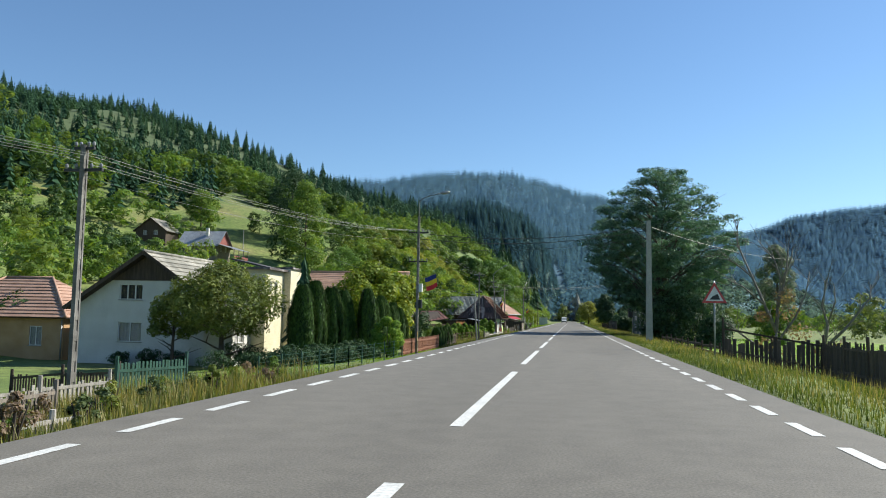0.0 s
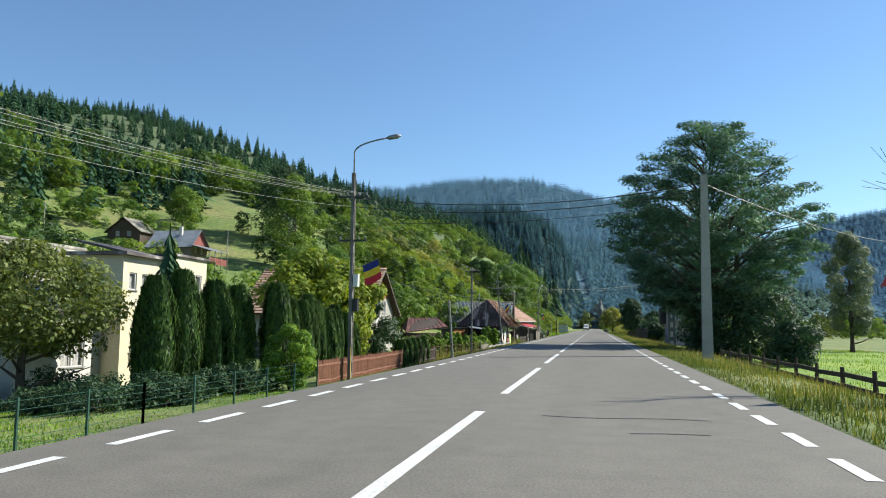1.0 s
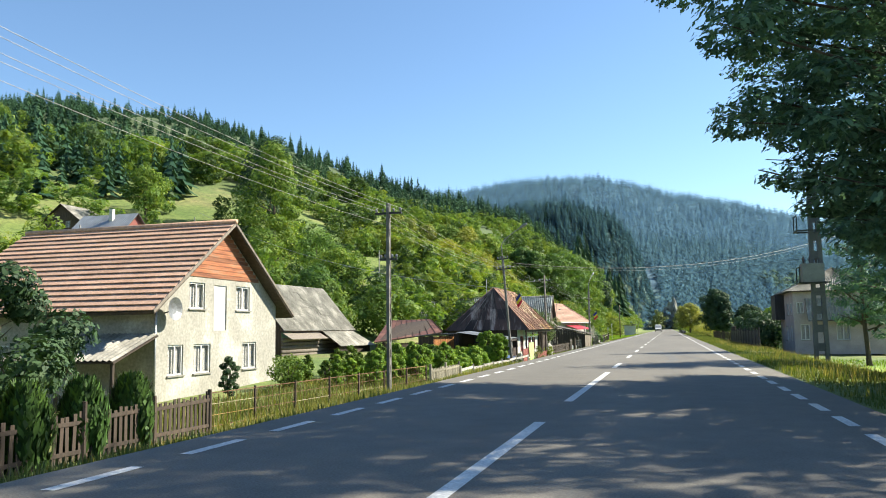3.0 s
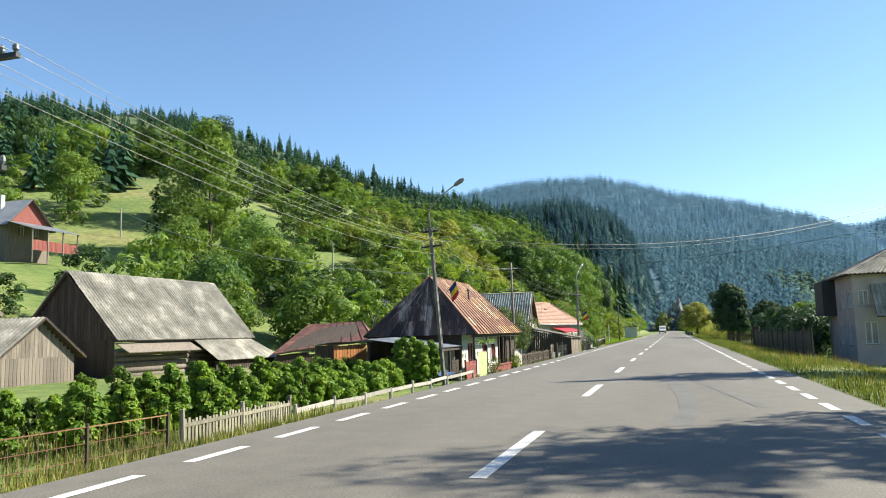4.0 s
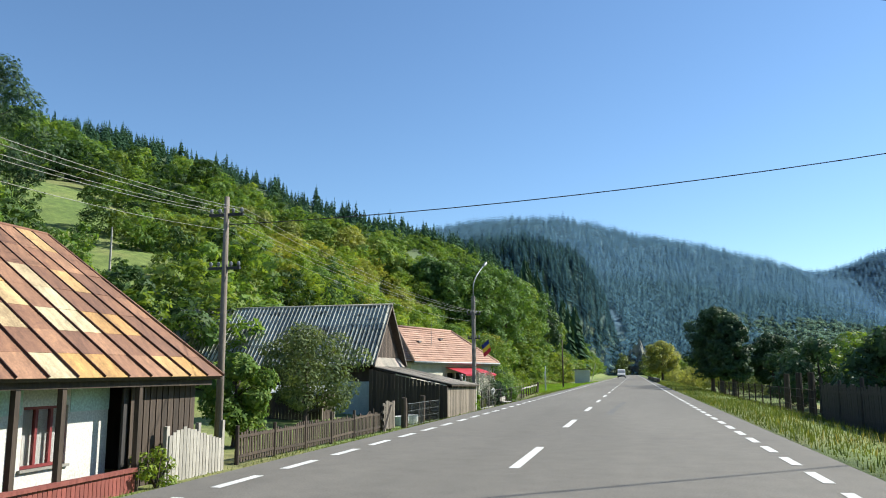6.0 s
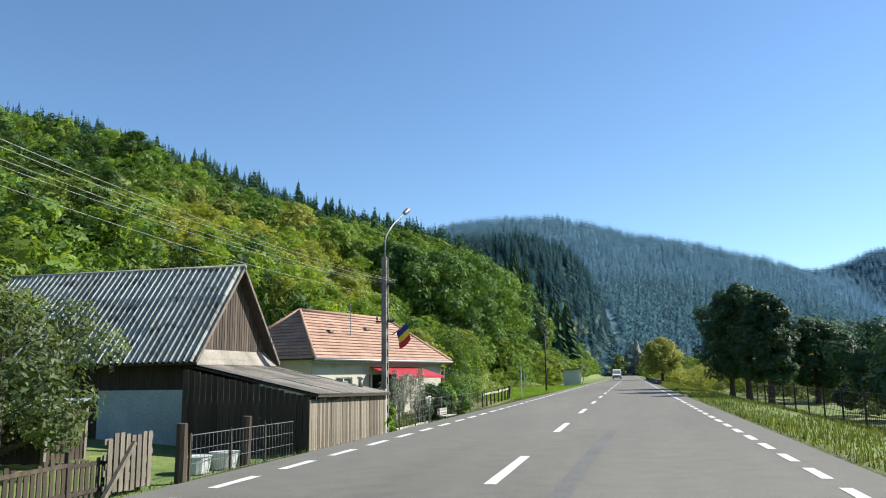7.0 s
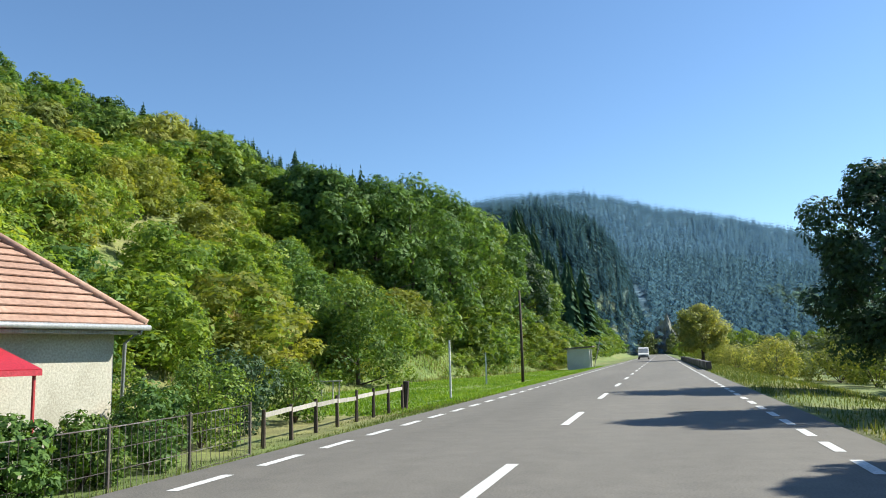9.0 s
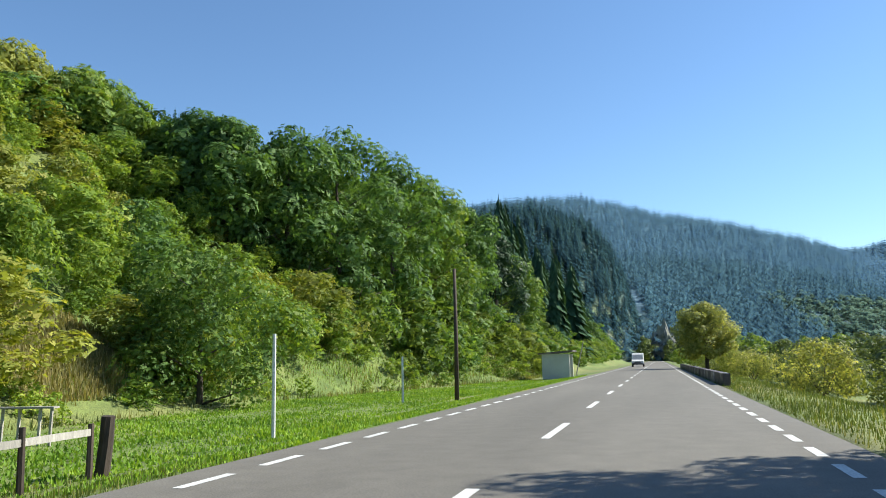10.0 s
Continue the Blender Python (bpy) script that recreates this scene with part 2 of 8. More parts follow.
M["band_yellow"] = surface("band_yellow", (0.45, 0.3, 0.03), (0.6, 0.43, 0.06), 3, 20, 0.7)
M["pole_light"] = surface("pole_light", (0.3, 0.29, 0.27), (0.42, 0.41, 0.39), 0.8, 24, 0.9)
M["field_green"] = surface("field_green", (0.13, 0.24, 0.02), (0.22, 0.34, 0.03), 0.12, 9, 0.95, third=(0.27, 0.34, 0.045), bump_s=0.8)
M["tarred"] = surface("tarred_board", (0.018, 0.017, 0.018), (0.045, 0.04, 0.04), 1.5, 14, 0.7, stretch=(6, 6, 0.5), per_object=0.25)
M["shed_wood"] = surface("shed_wood", (0.11, 0.088, 0.068), (0.3, 0.25, 0.2), 1.5, 14, 0.9, stretch=(6, 6, 0.5), per_object=0.5)
M["brown_wood"] = surface("brown_wood", (0.05, 0.035, 0.027), (0.14, 0.1, 0.075), 1.5, 14, 0.85, stretch=(6, 6, 0.5), per_object=0.45)
M["rust_wood"] = surface("rust_wood", (0.13, 0.05, 0.03), (0.34, 0.14, 0.07), 1.5, 14, 0.85, stretch=(6, 6, 0.5), per_object=0.25)
M["thuja"] = foliage("thuja_leaf", (0.016, 0.038, 0.014), (0.075, 0.145, 0.034), None, 0.5, 0.1)
M["bean"] = foliage("bean_leaf", (0.11, 0.21, 0.03), (0.24, 0.4, 0.06), (0.36, 0.46, 0.1), 0.8, 0.42)
M["blade"] = foliage("grass_blade", (0.115, 0.15, 0.045), (0.24, 0.26, 0.085), (0.36, 0.31, 0.16), 0.4)
M["verge"] = foliage("verge_grass", (0.075, 0.115, 0.03), (0.17, 0.215, 0.06), (0.3, 0.28, 0.12), 0.35)
M["straw"] = foliage("straw_grass", (0.2, 0.19, 0.07), (0.38, 0.33, 0.15), (0.45, 0.36, 0.2), 0.4)
M["lush"] = foliage("lush_grass", (0.14, 0.27, 0.03), (0.26, 0.42, 0.05), (0.34, 0.44, 0.08), 0.5)
M["bark"] = surface("bark", (0.05, 0.04, 0.03), (0.13, 0.1, 0.08), 3, 25, 0.95, stretch=(1, 1, 0.2))
M["bark_grey"] = surface("bark_grey", (0.12, 0.11, 0.1), (0.24, 0.22, 0.2), 3, 25, 0.95, stretch=(1, 1, 0.2))
M["concrete"] = surface("concrete", (0.2, 0.19, 0.17), (0.33, 0.32, 0.29), 1.2, 30, 0.9)
M["old_wood"] = surface("old_wood", (0.13, 0.11, 0.09), (0.27, 0.23, 0.19), 1.5, 14, 0.9, stretch=(6, 6, 0.5), per_object=0.22)
M["dark_wood"] = surface("dark_wood", (0.034, 0.024, 0.018), (0.1, 0.07, 0.05), 1.5, 14, 0.85, stretch=(6, 6, 0.5), per_object=0.3)
M["red_wood"] = surface("red_wood", (0.2, 0.045, 0.035), (0.33, 0.1, 0.08), 1.5, 14, 0.8, stretch=(6, 6, 0.5), per_object=0.2)
M["orange_wood"] = surface("orange_wood", (0.15, 0.045, 0.022), (0.38, 0.135, 0.055), 1.2, 14, 0.8, stretch=(6, 0.8, 6), third=(0.26, 0.13, 0.075), per_object=0.35)
M["weathered_wood"] = surface("weathered_wood", (0.19, 0.175, 0.13), (0.36, 0.33, 0.25), 1.5, 14, 0.9, stretch=(6, 6, 0.5), per_object=0.35)
M["amber_wood"] = surface("amber_wood", (0.28, 0.1, 0.03), (0.52, 0.21, 0.06), 1.2, 14, 0.8, stretch=(6, 6, 0.6), third=(0.36, 0.2, 0.1), per_object=0.3)
M["grey_wood"] = surface("grey_wood", (0.3, 0.28, 0.25), (0.5, 0.47, 0.42), 1.5, 14, 0.9, stretch=(6, 6, 0.5), per_object=0.2)
M["cream"] = surface("cream_plaster", (0.42, 0.395, 0.31), (0.56, 0.535, 0.44), 0.7, 20, 0.9, third=(0.48, 0.44, 0.36))
M["rough_plaster"] = surface("rough_plaster", (0.32, 0.305, 0.265), (0.4, 0.385, 0.335), 0.7, 9, 0.95, third=(0.46, 0.445, 0.39), bump_s=0.25)
M["white_plaster"] = surface("white_plaster", (0.6, 0.585, 0.54), (0.74, 0.725, 0.68), 0.9, 20, 0.9)
M["mint_plaster"] = surface("mint_plaster", (0.5, 0.68, 0.6), (0.62, 0.76, 0.68), 0.9, 20, 0.9)
M["yellow_plaster"] = surface("yellow_plaster", (0.7, 0.62, 0.42), (0.8, 0.73, 0.53), 0.9, 20, 0.9)
M["blue_plaster"] = surface("blue_plaster", (0.4, 0.5, 0.52), (0.6, 0.68, 0.68), 0.9, 20, 0.9)
M["pink_plaster"] = surface("pink_plaster", (0.4, 0.34, 0.32), (0.55, 0.47, 0.44), 0.9, 20, 0.9)
M["ochre"] = surface("ochre_plaster", (0.42, 0.25, 0.12), (0.55, 0.36, 0.2), 0.9, 20, 0.9)
M["tile"] = surface("clay_tile", (0.36, 0.21, 0.15), (0.52, 0.33, 0.245), 0.9, 9, 0.85, per_object=0.14)
# Copy of the clay tile, brightened in place of sun on its roof.
M["light_tile"] = surface("light_tile", (0.5, 0.29, 0.19), (0.68, 0.43, 0.3), 0.9, 9, 0.85, per_object=0.12)
M["old_tile"] = surface("old_tile", (0.22, 0.1, 0.07), (0.36, 0.19, 0.13), 0.9, 9, 0.9, per_object=0.16)
M["asbestos"] = surface("fibre_cement", (0.16, 0.155, 0.13), (0.32, 0.305, 0.26), 0.8, 12, 0.95, third=(0.42, 0.395, 0.34), per_object=0.1)
M["zinc"] = surface("zinc_sheet", (0.35, 0.37, 0.38), (0.55, 0.57, 0.58), 0.8, 20, 0.5, 0.6, per_object=0.12)
M["felt"] = surface("roofing_felt", (0.19, 0.175, 0.15), (0.33, 0.3, 0.255), 0.6, 16, 0.95, third=(0.36, 0.29, 0.25))
M["hip_sheet"] = surface("hip_sheet", (0.02, 0.015, 0.015), (0.075, 0.042, 0.036), 0.9, 12, 0.6, 0.1, stretch=(2.2, 1, 0.5), third=(0.3, 0.26, 0.24), per_object=0.75)
M["oxblood"] = surface("oxblood_paint", (0.16, 0.018, 0.02), (0.26, 0.04, 0.04), 2, 20, 0.55)
M["dark_sheet"] = surface("dark_sheet", (0.04, 0.034, 0.034), (0.12, 0.1, 0.095), 0.8, 12, 0.6, 0.2, third=(0.3, 0.28, 0.27), per_object=0.4)
# rusted roofing sheets: rust brown with galvanised and orange patches
_m, _n, _b = material("rusty_sheet", 0.66, 0.15)
_n1, _n2, _n3 = noise_node(_n, 1.3, 5, stretch=(1.0, 1.2, 0.9)), noise_node(_n, 5.0, 4, stretch=(0.8, 1.5, 0.7)), noise_node(_n, 22, 4)
_oi = _n.nodes.new("ShaderNodeObjectInfo")
_r0 = ramp(_n, [(0.0, (0.147, 0.067, 0.0378)), (0.5, (0.196, 0.0918, 0.0504)), (0.72, (0.245, 0.124, 0.0689)), (0.8, (0.284, 0.151, 0.084)), (0.86, (0.372, 0.216, 0.063)), (0.92, (0.392, 0.313, 0.185)), (1.0, (0.451, 0.389, 0.244))])
_n.links.new(_oi.outputs["Random"], _r0.inputs[0])
_r = ramp(_n, [(0.38, (0.62, 0.58, 0.56)), (0.55, (1.0, 1.0, 1.0)), (0.68, (1.35, 1.42, 1.3))])
_n.links.new(mix(_n, _n1.outputs[0], _n2.outputs[0], 0.45), _r.inputs[0])
_r2 = ramp(_n, [(0.3, (0.75, 0.75, 0.75)), (0.7, (1.15, 1.15, 1.15))])
_n.links.new(_n3.outputs[0], _r2.inputs[0])
_n.links.new(mix(_n, mix(_n, _r0.outputs[0], _r.outputs[0], 1.0, "MULTIPLY"), _r2.outputs[0], 1.0, "MULTIPLY"), _b.inputs["Base Color"])
M["rust"] = _m
M["seam_rust"] = surface("seam_rust", (0.05, 0.02, 0.016), (0.1, 0.042, 0.03), 2, 20, 0.8)
M["old_rust"] = surface("old_rust", (0.075, 0.03, 0.026), (0.16, 0.062, 0.045), 0.9, 12, 0.7, 0.15, third=(0.2, 0.1, 0.07), per_object=0.2)
M["pale_asbestos"] = surface("pale_asbestos", (0.28, 0.285, 0.25), (0.52, 0.52, 0.46), 1.1, 14, 0.95, stretch=(1, 2.5, 1), third=(0.13, 0.13, 0.11), per_object=0.2)
M["dark_concrete"] = surface("dark_concrete", (0.07, 0.075, 0.085), (0.13, 0.135, 0.145), 1.5, 18, 0.85)
M["steel"] = surface("painted_steel", (0.2, 0.21, 0.22), (0.32, 0.33, 0.34), 2, 20, 0.5, 0.6)
M["black_iron"] = surface("black_iron", (0.02, 0.02, 0.022), (0.05, 0.05, 0.05), 2, 20, 0.5, 0.3)
M["green_paint"] = surface("green_paint", (0.015, 0.06, 0.04), (0.035, 0.11, 0.075), 2, 20, 0.5, per_object=0.2)
M["white_paint"] = surface("white_paint", (0.66, 0.66, 0.64), (0.8, 0.8, 0.78), 2, 20, 0.5)
M["red_paint"] = surface("red_paint", (0.42, 0.03, 0.04), (0.55, 0.06, 0.06), 2, 20, 0.5)
M["awning"] = surface("red_awning", (0.4, 0.014, 0.03), (0.5, 0.025, 0.05), 0.8, 20, 0.55)
M["curtain"] = surface("curtain", (0.72, 0.71, 0.68), (0.85, 0.84, 0.82), 3, 30, 0.95, stretch=(8, 8, 0.4))
# Near-black colour standing in for the shade of unlit interiors.
M["inside"] = surface("room_shade", (0.02, 0.02, 0.02), (0.05, 0.045, 0.04), 1, 10, 0.95)
M["flag_blue"] = surface("flag_blue", (0.01, 0.02, 0.16), (0.02, 0.04, 0.24), 3, 30, 0.8)
M["flag_yellow"] = surface("flag_yellow", (0.75, 0.5, 0.02), (0.85, 0.62, 0.04), 3, 30, 0.8)
M["flag_red"] = surface("flag_red", (0.5, 0.015, 0.03), (0.65, 0.03, 0.05), 3, 30, 0.8)
M["towel"] = surface("towel", (0.12, 0.42, 0.16), (0.5, 0.66, 0.24), 3.4, 40, 0.95, third=(0.7, 0.5, 0.2))
M["blue_tarp"] = surface("blue_tarp", (0.03, 0.06, 0.16), (0.06, 0.12, 0.28), 2, 20, 0.6)
M["flower"] = surface("flower", (0.5, 0.03, 0.12), (0.8, 0.15, 0.3), 4, 30, 0.7)
M["pot"] = surface("white_pot", (0.65, 0.66, 0.66), (0.78, 0.78, 0.78), 3, 30, 0.5)
M["tyre"] = surface("rubber", (0.015, 0.015, 0.015), (0.03, 0.03, 0.03), 4, 40, 0.8)
_m, _n, _b = material("window_glass", 0.05)
_b.inputs["Base Color"].default_value = (0.03, 0.035, 0.04, 1)
_b.inputs["Specular IOR Level"].default_value = 0.8
_b.inputs["Alpha"].default_value = 0.25
M["glass"] = _m


# ---- mesh helpers ----
class Mesh:
    """Collects corners and faces of one part."""

    def __init__(self):
        self.v, self.f = [], []

    def merge(self):
        """Join corners that lie in one place."""
        seen, to = {}, []
        for p in self.v:
            k = tuple(round(c, 4) for c in p)
            to.append(seen.setdefault(k, len(seen)))
        self.v = list(seen)
        self.f = [tuple(to[i] for i in q) for q in self.f]

    def quad(self, a, b, c, d):
        n = len(self.v)
        self.v += [tuple(a), tuple(b), tuple(c), tuple(d)]
        self.f.append((n, n + 1, n + 2, n + 3))

    def poly(self, pts):
        n = len(self.v)
        self.v += [tuple(p) for p in pts]
        self.f.append(tuple(range(n, n + len(pts))))

    def box(self, x0, y0, z0, x1, y1, z1):
        n = len(self.v)
        self.v += [(x, y, z) for z in (z0, z1) for y in (y0, y1) for x in (x0, x1)]
        self.f += [tuple(n + i for i in q) for q in ((0, 2, 3, 1), (4, 5, 7, 6), (0, 1, 5, 4), (2, 6, 7, 3), (0, 4, 6, 2), (1, 3, 7, 5))]

    def slab(self, pts, t):
        """A plate of thickness t whose upper face is the polygon pts."""
        p = [Vector(q) for q in pts]
        nrm = (p[1] - p[0]).cross(p[2] - p[0]).normalized()
        low = [q - nrm * t for q in p]
        n, k = len(self.v), len(p)
        self.v += [tuple(q) for q in p + low]
        self.f.append(tuple(range(n, n + k)))
        self.f.append(tuple(range(n + 2 * k - 1, n + k - 1, -1)))
        for i in range(k):
            j = (i + 1) % k
            self.f.append((n + i, n + k + i, n + k + j, n + j))

    def beam(self, a, b, w, h=None, up=(0, 0, 1)):
        """A bar from a to b, w wide and h high."""
        h = h or w
        a, b = Vector(a), Vector(b)
        d = (b - a).normalized()
        s = d.cross(Vector(up))
        s = (s if s.length > 1e-4 else d.cross(Vector((1, 0, 0)))).normalized()
        u = s.cross(d)
        n = len(self.v)
        for p in (a, b):
            self.v += [tuple(p + s * i * w / 2 + u * j * h / 2) for i, j in ((-1, -1), (1, -1), (1, 1), (-1, 1))]
        self.f += [tuple(n + i for i in q) for q in ((0, 1, 2, 3), (7, 6, 5, 4), (0, 4, 5, 1), (1, 5, 6, 2), (2, 6, 7, 3), (3, 7, 4, 0))]

    def tube(self, pts, radii, sides=7):
        """A round bar through pts, with a radius at each."""
        pts = [Vector(p) for p in pts]
        if isinstance(radii, (int, float)):
            radii = [radii] * len(pts)
        base = len(self.v)
        for i, (p, r) in enumerate(zip(pts, radii)):
            d = (pts[min(i + 1, len(pts) - 1)] - pts[max(i - 1, 0)]).normalized()
            s = d.cross(Vector((0.31, 0.2, 0.93)))
            s = (s if s.length > 0.05 else d.cross(Vector((1, 0, 0)))).normalized()
            u = d.cross(s)
            self.v += [tuple(p + (s * math.cos(a) + u * math.sin(a)) * r) for a in (2 * math.pi * k / sides for k in range(sides))]
        for i in range(len(pts) - 1):
            for k in range(sides):
                j = (k + 1) % sides
                q = base + i * sides
                self.f.append((q + k, q + j, q + sides + j, q + sides + k))
        self.f.append(tuple(base + k for k in reversed(range(sides))))
        self.f.append(tuple(base + (len(pts) - 1) * sides + k for k in range(sides)))

    def data(self, name, mat, smooth=False):
        me = bpy.data.meshes.new(name)
        me.from_pydata(self.v, [], self.f)
        me.materials.append(M[mat])
        if smooth:
            me.polygons.foreach_set("use_smooth", [True] * len(me.polygons))
        me.update()
        return me


def thing(name, m, label, category, group="", kind=""):
    """An Empty at a thing's base."""
    e = new(name)
    e.empty_display_size = 0.2
    e.matrix_world = m
    return tagged(e, label, category, group, kind)


def part(name, mesh, mat, parent, label="", at=None, smooth=False, kind=""):
    """One mesh under a thing or a part."""
    ob = new(name, mesh if isinstance(mesh, bpy.types.Mesh) else mesh.data(name, mat, smooth))
    ob.parent = parent
    if at is not None:
        ob.matrix_basis = at
    return tagged(ob, label, kind=kind)


def solo(name, mesh, mat, m, label, category, group="", kind="", smooth=False):
    """A thing that is one mesh."""
    ob = new(name, mesh if isinstance(mesh, bpy.types.Mesh) else mesh.data(name, mat, smooth))
    ob.matrix_world = m
    return tagged(ob, label, category, group, kind)


def fast_mesh(name, verts, quads, mat):
    """A big mesh from arrays."""
    me = bpy.data.meshes.new(name)
    verts, quads = np.asarray(verts, np.float32), np.asarray(quads, np.int32)
    me.vertices.add(len(verts))
    me.vertices.foreach_set("co", verts.ravel())
    me.loops.add(quads.size)
    me.loops.foreach_set("vertex_index", quads.ravel())
    me.polygons.add(len(quads))
    me.polygons.foreach_set("loop_start", np.arange(0, quads.size, quads.shape[1], dtype=np.int32))
    me.materials.append(M[mat])
    me.update(calc_edges=True)
    me.validate()
    return me


# ---- the lie of the land ----
def smooth(a, b, x):
    t = np.clip((np.asarray(x, float) - a) / (b - a), 0, 1)
    return t * t * (3 - 2 * t)


def table(x, xs, ys):
    return np.interp(x, xs, ys)


ROAD_L, ROAD_R = -3.75, 4.5


def wobble(x, y, s):
    """A cheap, smooth unevenness between about -1 and 1."""
    x, y = np.asarray(x, float) * s, np.asarray(y, float) * s
    return (np.sin(x * 1.7 + 1.3 * np.sin(y * 0.9)) + np.sin(y * 1.9 + 1.1 * np.sin(x * 1.3 + 2)) + 0.6 * np.sin(x * 3.1 + y * 2.3 + 4) + 0.5 * np.sin(x * 4.7 - y * 3.7)) / 3.1


SLOPE_D = [0, 5, 20, 60, 130, 250, 430, 900]
SLOPE_Y = [-60, 150, 200, 235, 300, 400, 520, 800]
SLOPE_Z = [[0.0, 0.8, 4.7, 12.2, 37.4, 74.7, 111.5, 121.0], [0.0, 0.8, 5.6, 13.8, 37.3, 78.4, 117.4, 126.9], [0.0, 3.2, 13.0, 27.0, 43.5, 87.8, 127.9, 137.4], [0.0, 4.0, 17.5, 35.0, 50.0, 95.0, 133.0, 150.2],
           [0.0, 3.0, 14.7, 32.8, 45.8, 85.2, 99.4, 171.6], [0.0, 4.0, 20.0, 49.6, 55.1, 120.3, 124.2, 186.2], [0.0, 4.0, 21.1, 61.0, 84.0, 132.2, 174.5, 184.5], [0.0, 2.0, 14.6, 32.1, 42.0, 71.6, 101.6, 111.0]]


def slope(d, y):
    """Rise of the wooded slope at a distance d behind its foot; it steepens further along the road."""
    cols = [np.interp(y, SLOPE_Y, [row[j] for row in SLOPE_Z]) for j in range(8)]
    z = np.zeros(np.broadcast(d, y).shape)
    for j in range(7):
        t = np.clip((d - SLOPE_D[j]) / (SLOPE_D[j + 1] - SLOPE_D[j]), 0, 1)
        z = z + t * (cols[j + 1] - cols[j])
    return z


FOOT_Y = [-60, 60, 100, 140, 180, 196, 206, 218, 236, 262, 420, 600, 900]
FOOT_X = [-40, -38, -31, -22, -16, -15.5, -17.5, -18.5, -16, -12, -11, -14, -30]


def foot_x(y):
    """Where the slope begins."""
    return table(y, FOOT_Y, FOOT_X)


def spur(x, y):
    """The wooded spur that closes the valley."""
    top = table(x, [-330, -260, -210, -150, -110, -75, -45, -30, -20, -14, -5, 2], [126, 124, 116, 102, 101, 104, 93, 78, 54, 30, 8, 0])
    front = table(x, [-300, -60, -20, 0], [470, 540, 640, 700])
    t = np.clip((y - front) / (750 - front), 0, 1)
    return top * (0.25 * t + 0.75 * t * t * (3 - 2 * t)) * (1 - 0.9 * smooth(760, 960, y)) * (1 + 0.04 * wobble(x, y, 0.03))


def land(x, y):
    """Height of the ground."""
    x, y = np.asarray(x, float), np.asarray(y, float)
    low = table(y, [-50, 30, 70, 100, 180, 200, 260, 400], [-1.3, -1.3, -1.25, -1.25, -1.15, -0.75, -0.6, -0.4])
    back = table(y, [0, 60, 80, 100, 120, 190], [-2.3, -2.3, -1.6, -0.6, -0.5, -0.4])
    left = table(x, [-8.3, -3.75], [1.0, 0.0]) * (low + 0.06) - 0.06
    left = np.where(x < -8.3, low + (back - low) * smooth(8.5, 24, -x), left)
    d = np.maximum(foot_x(y) - x, 0)
    rise = slope(d, y)
    rise = rise * (1 + 0.05 * wobble(x, y, 0.02)) + smooth(5, 40, d) * 1.2 * wobble(x, y, 0.09)
    right = table(x, [4.5, 5.5, 7.2, 10, 14], [-0.06, -0.1, -0.2, -0.85, -1.0])
    right = right + smooth(20, 200, x) * (-0.8)
    z = np.where(x < 0, left, right) + rise
    # far mountains
    crest = table(x, [-900, -474, -411, -336, -140, -60, 18, 158, 290, 360, 400, 440, 493, 590, 694, 900, 1400], [336, 330, 333, 343, 341, 319, 293, 262, 224, 196, 199, 208, 232, 248, 258, 264, 270])
    f0 = table(x, [-300, 0, 160, 360, 420, 700, 1400], [620, 640, 720, 1000, 1250, 1300, 1300])
    t = np.clip((y - f0) / (1850 - f0), 0, 1)
    far = crest * t ** 1.15 * (1 + 0.02 * wobble(x, y, 0.012) * t)
    far = np.where(y > 1850, crest, far)
    z = np.maximum(z, far + np.where(y > f0, -0.5, -5))
    z = np.maximum(z, np.where((x < 2) & (y > 470), spur(x, y) - 0.5, -9))
    on = (x > ROAD_L - 0.02) & (x < ROAD_R + 0.02)
    return np.where(on & (y < 640), -0.3, z)


def spread(a, b, steps):
    """Grid lines whose spacing grows from the first to the last step."""
    out, p = [a], a
    k = 0
    while abs(p - a) < abs(b - a):
        s = steps[0] + (steps[1] - steps[0]) * (abs(p - a) / abs(b - a)) ** steps[2]
        p += s if b > a else -s
        out.append(p)
    return out


_xs = sorted(spread(ROAD_L - 0.05, -1000, (0.9, 30, 0.8)) + [ROAD_L + 0.05, 0, ROAD_R - 0.05] + spread(ROAD_R + 0.05, 1400, (0.8, 40, 0.8)))
_ys = sorted(spread(0, -60, (2.5, 6, 1)) + spread(0, 2100, (1.8, 40, 0.9))[1:])
_gx, _gy = np.meshgrid(_xs, _ys)
_gz = land(_gx, _gy)
_near = (np.abs(_gx) > 5) & (_gy < 300)
_gz = _gz + _near * 0.05 * wobble(_gx, _gy, 1.3)
_nx, _ny = len(_xs), len(_ys)
_i = np.arange(_nx * _ny).reshape(_ny, _nx)
_q = np.stack([_i[:-1, :-1], _i[:-1, 1:], _i[1:, 1:], _i[1:, :-1]], -1).reshape(-1, 4)
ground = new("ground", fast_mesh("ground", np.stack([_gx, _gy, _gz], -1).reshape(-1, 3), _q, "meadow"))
ground.data.polygons.foreach_set("use_smooth", [True] * len(ground.data.polygons))
tagged(ground, "green meadow and hillside ground with dry patches", "ground", kind="structure")


def ground_at(x, y):
    return float(land(x, y))


# ---- the road ----
road = Mesh()
for _k in range(-6, 64):
    road.box(ROAD_L, _k * 10, -0.35, ROAD_R, _k * 10 + 10, 0.0)
road_ob = solo("road", road, "asphalt", Matrix(), "grey two-lane asphalt road with worn wheel tracks", "road", kind="structure")
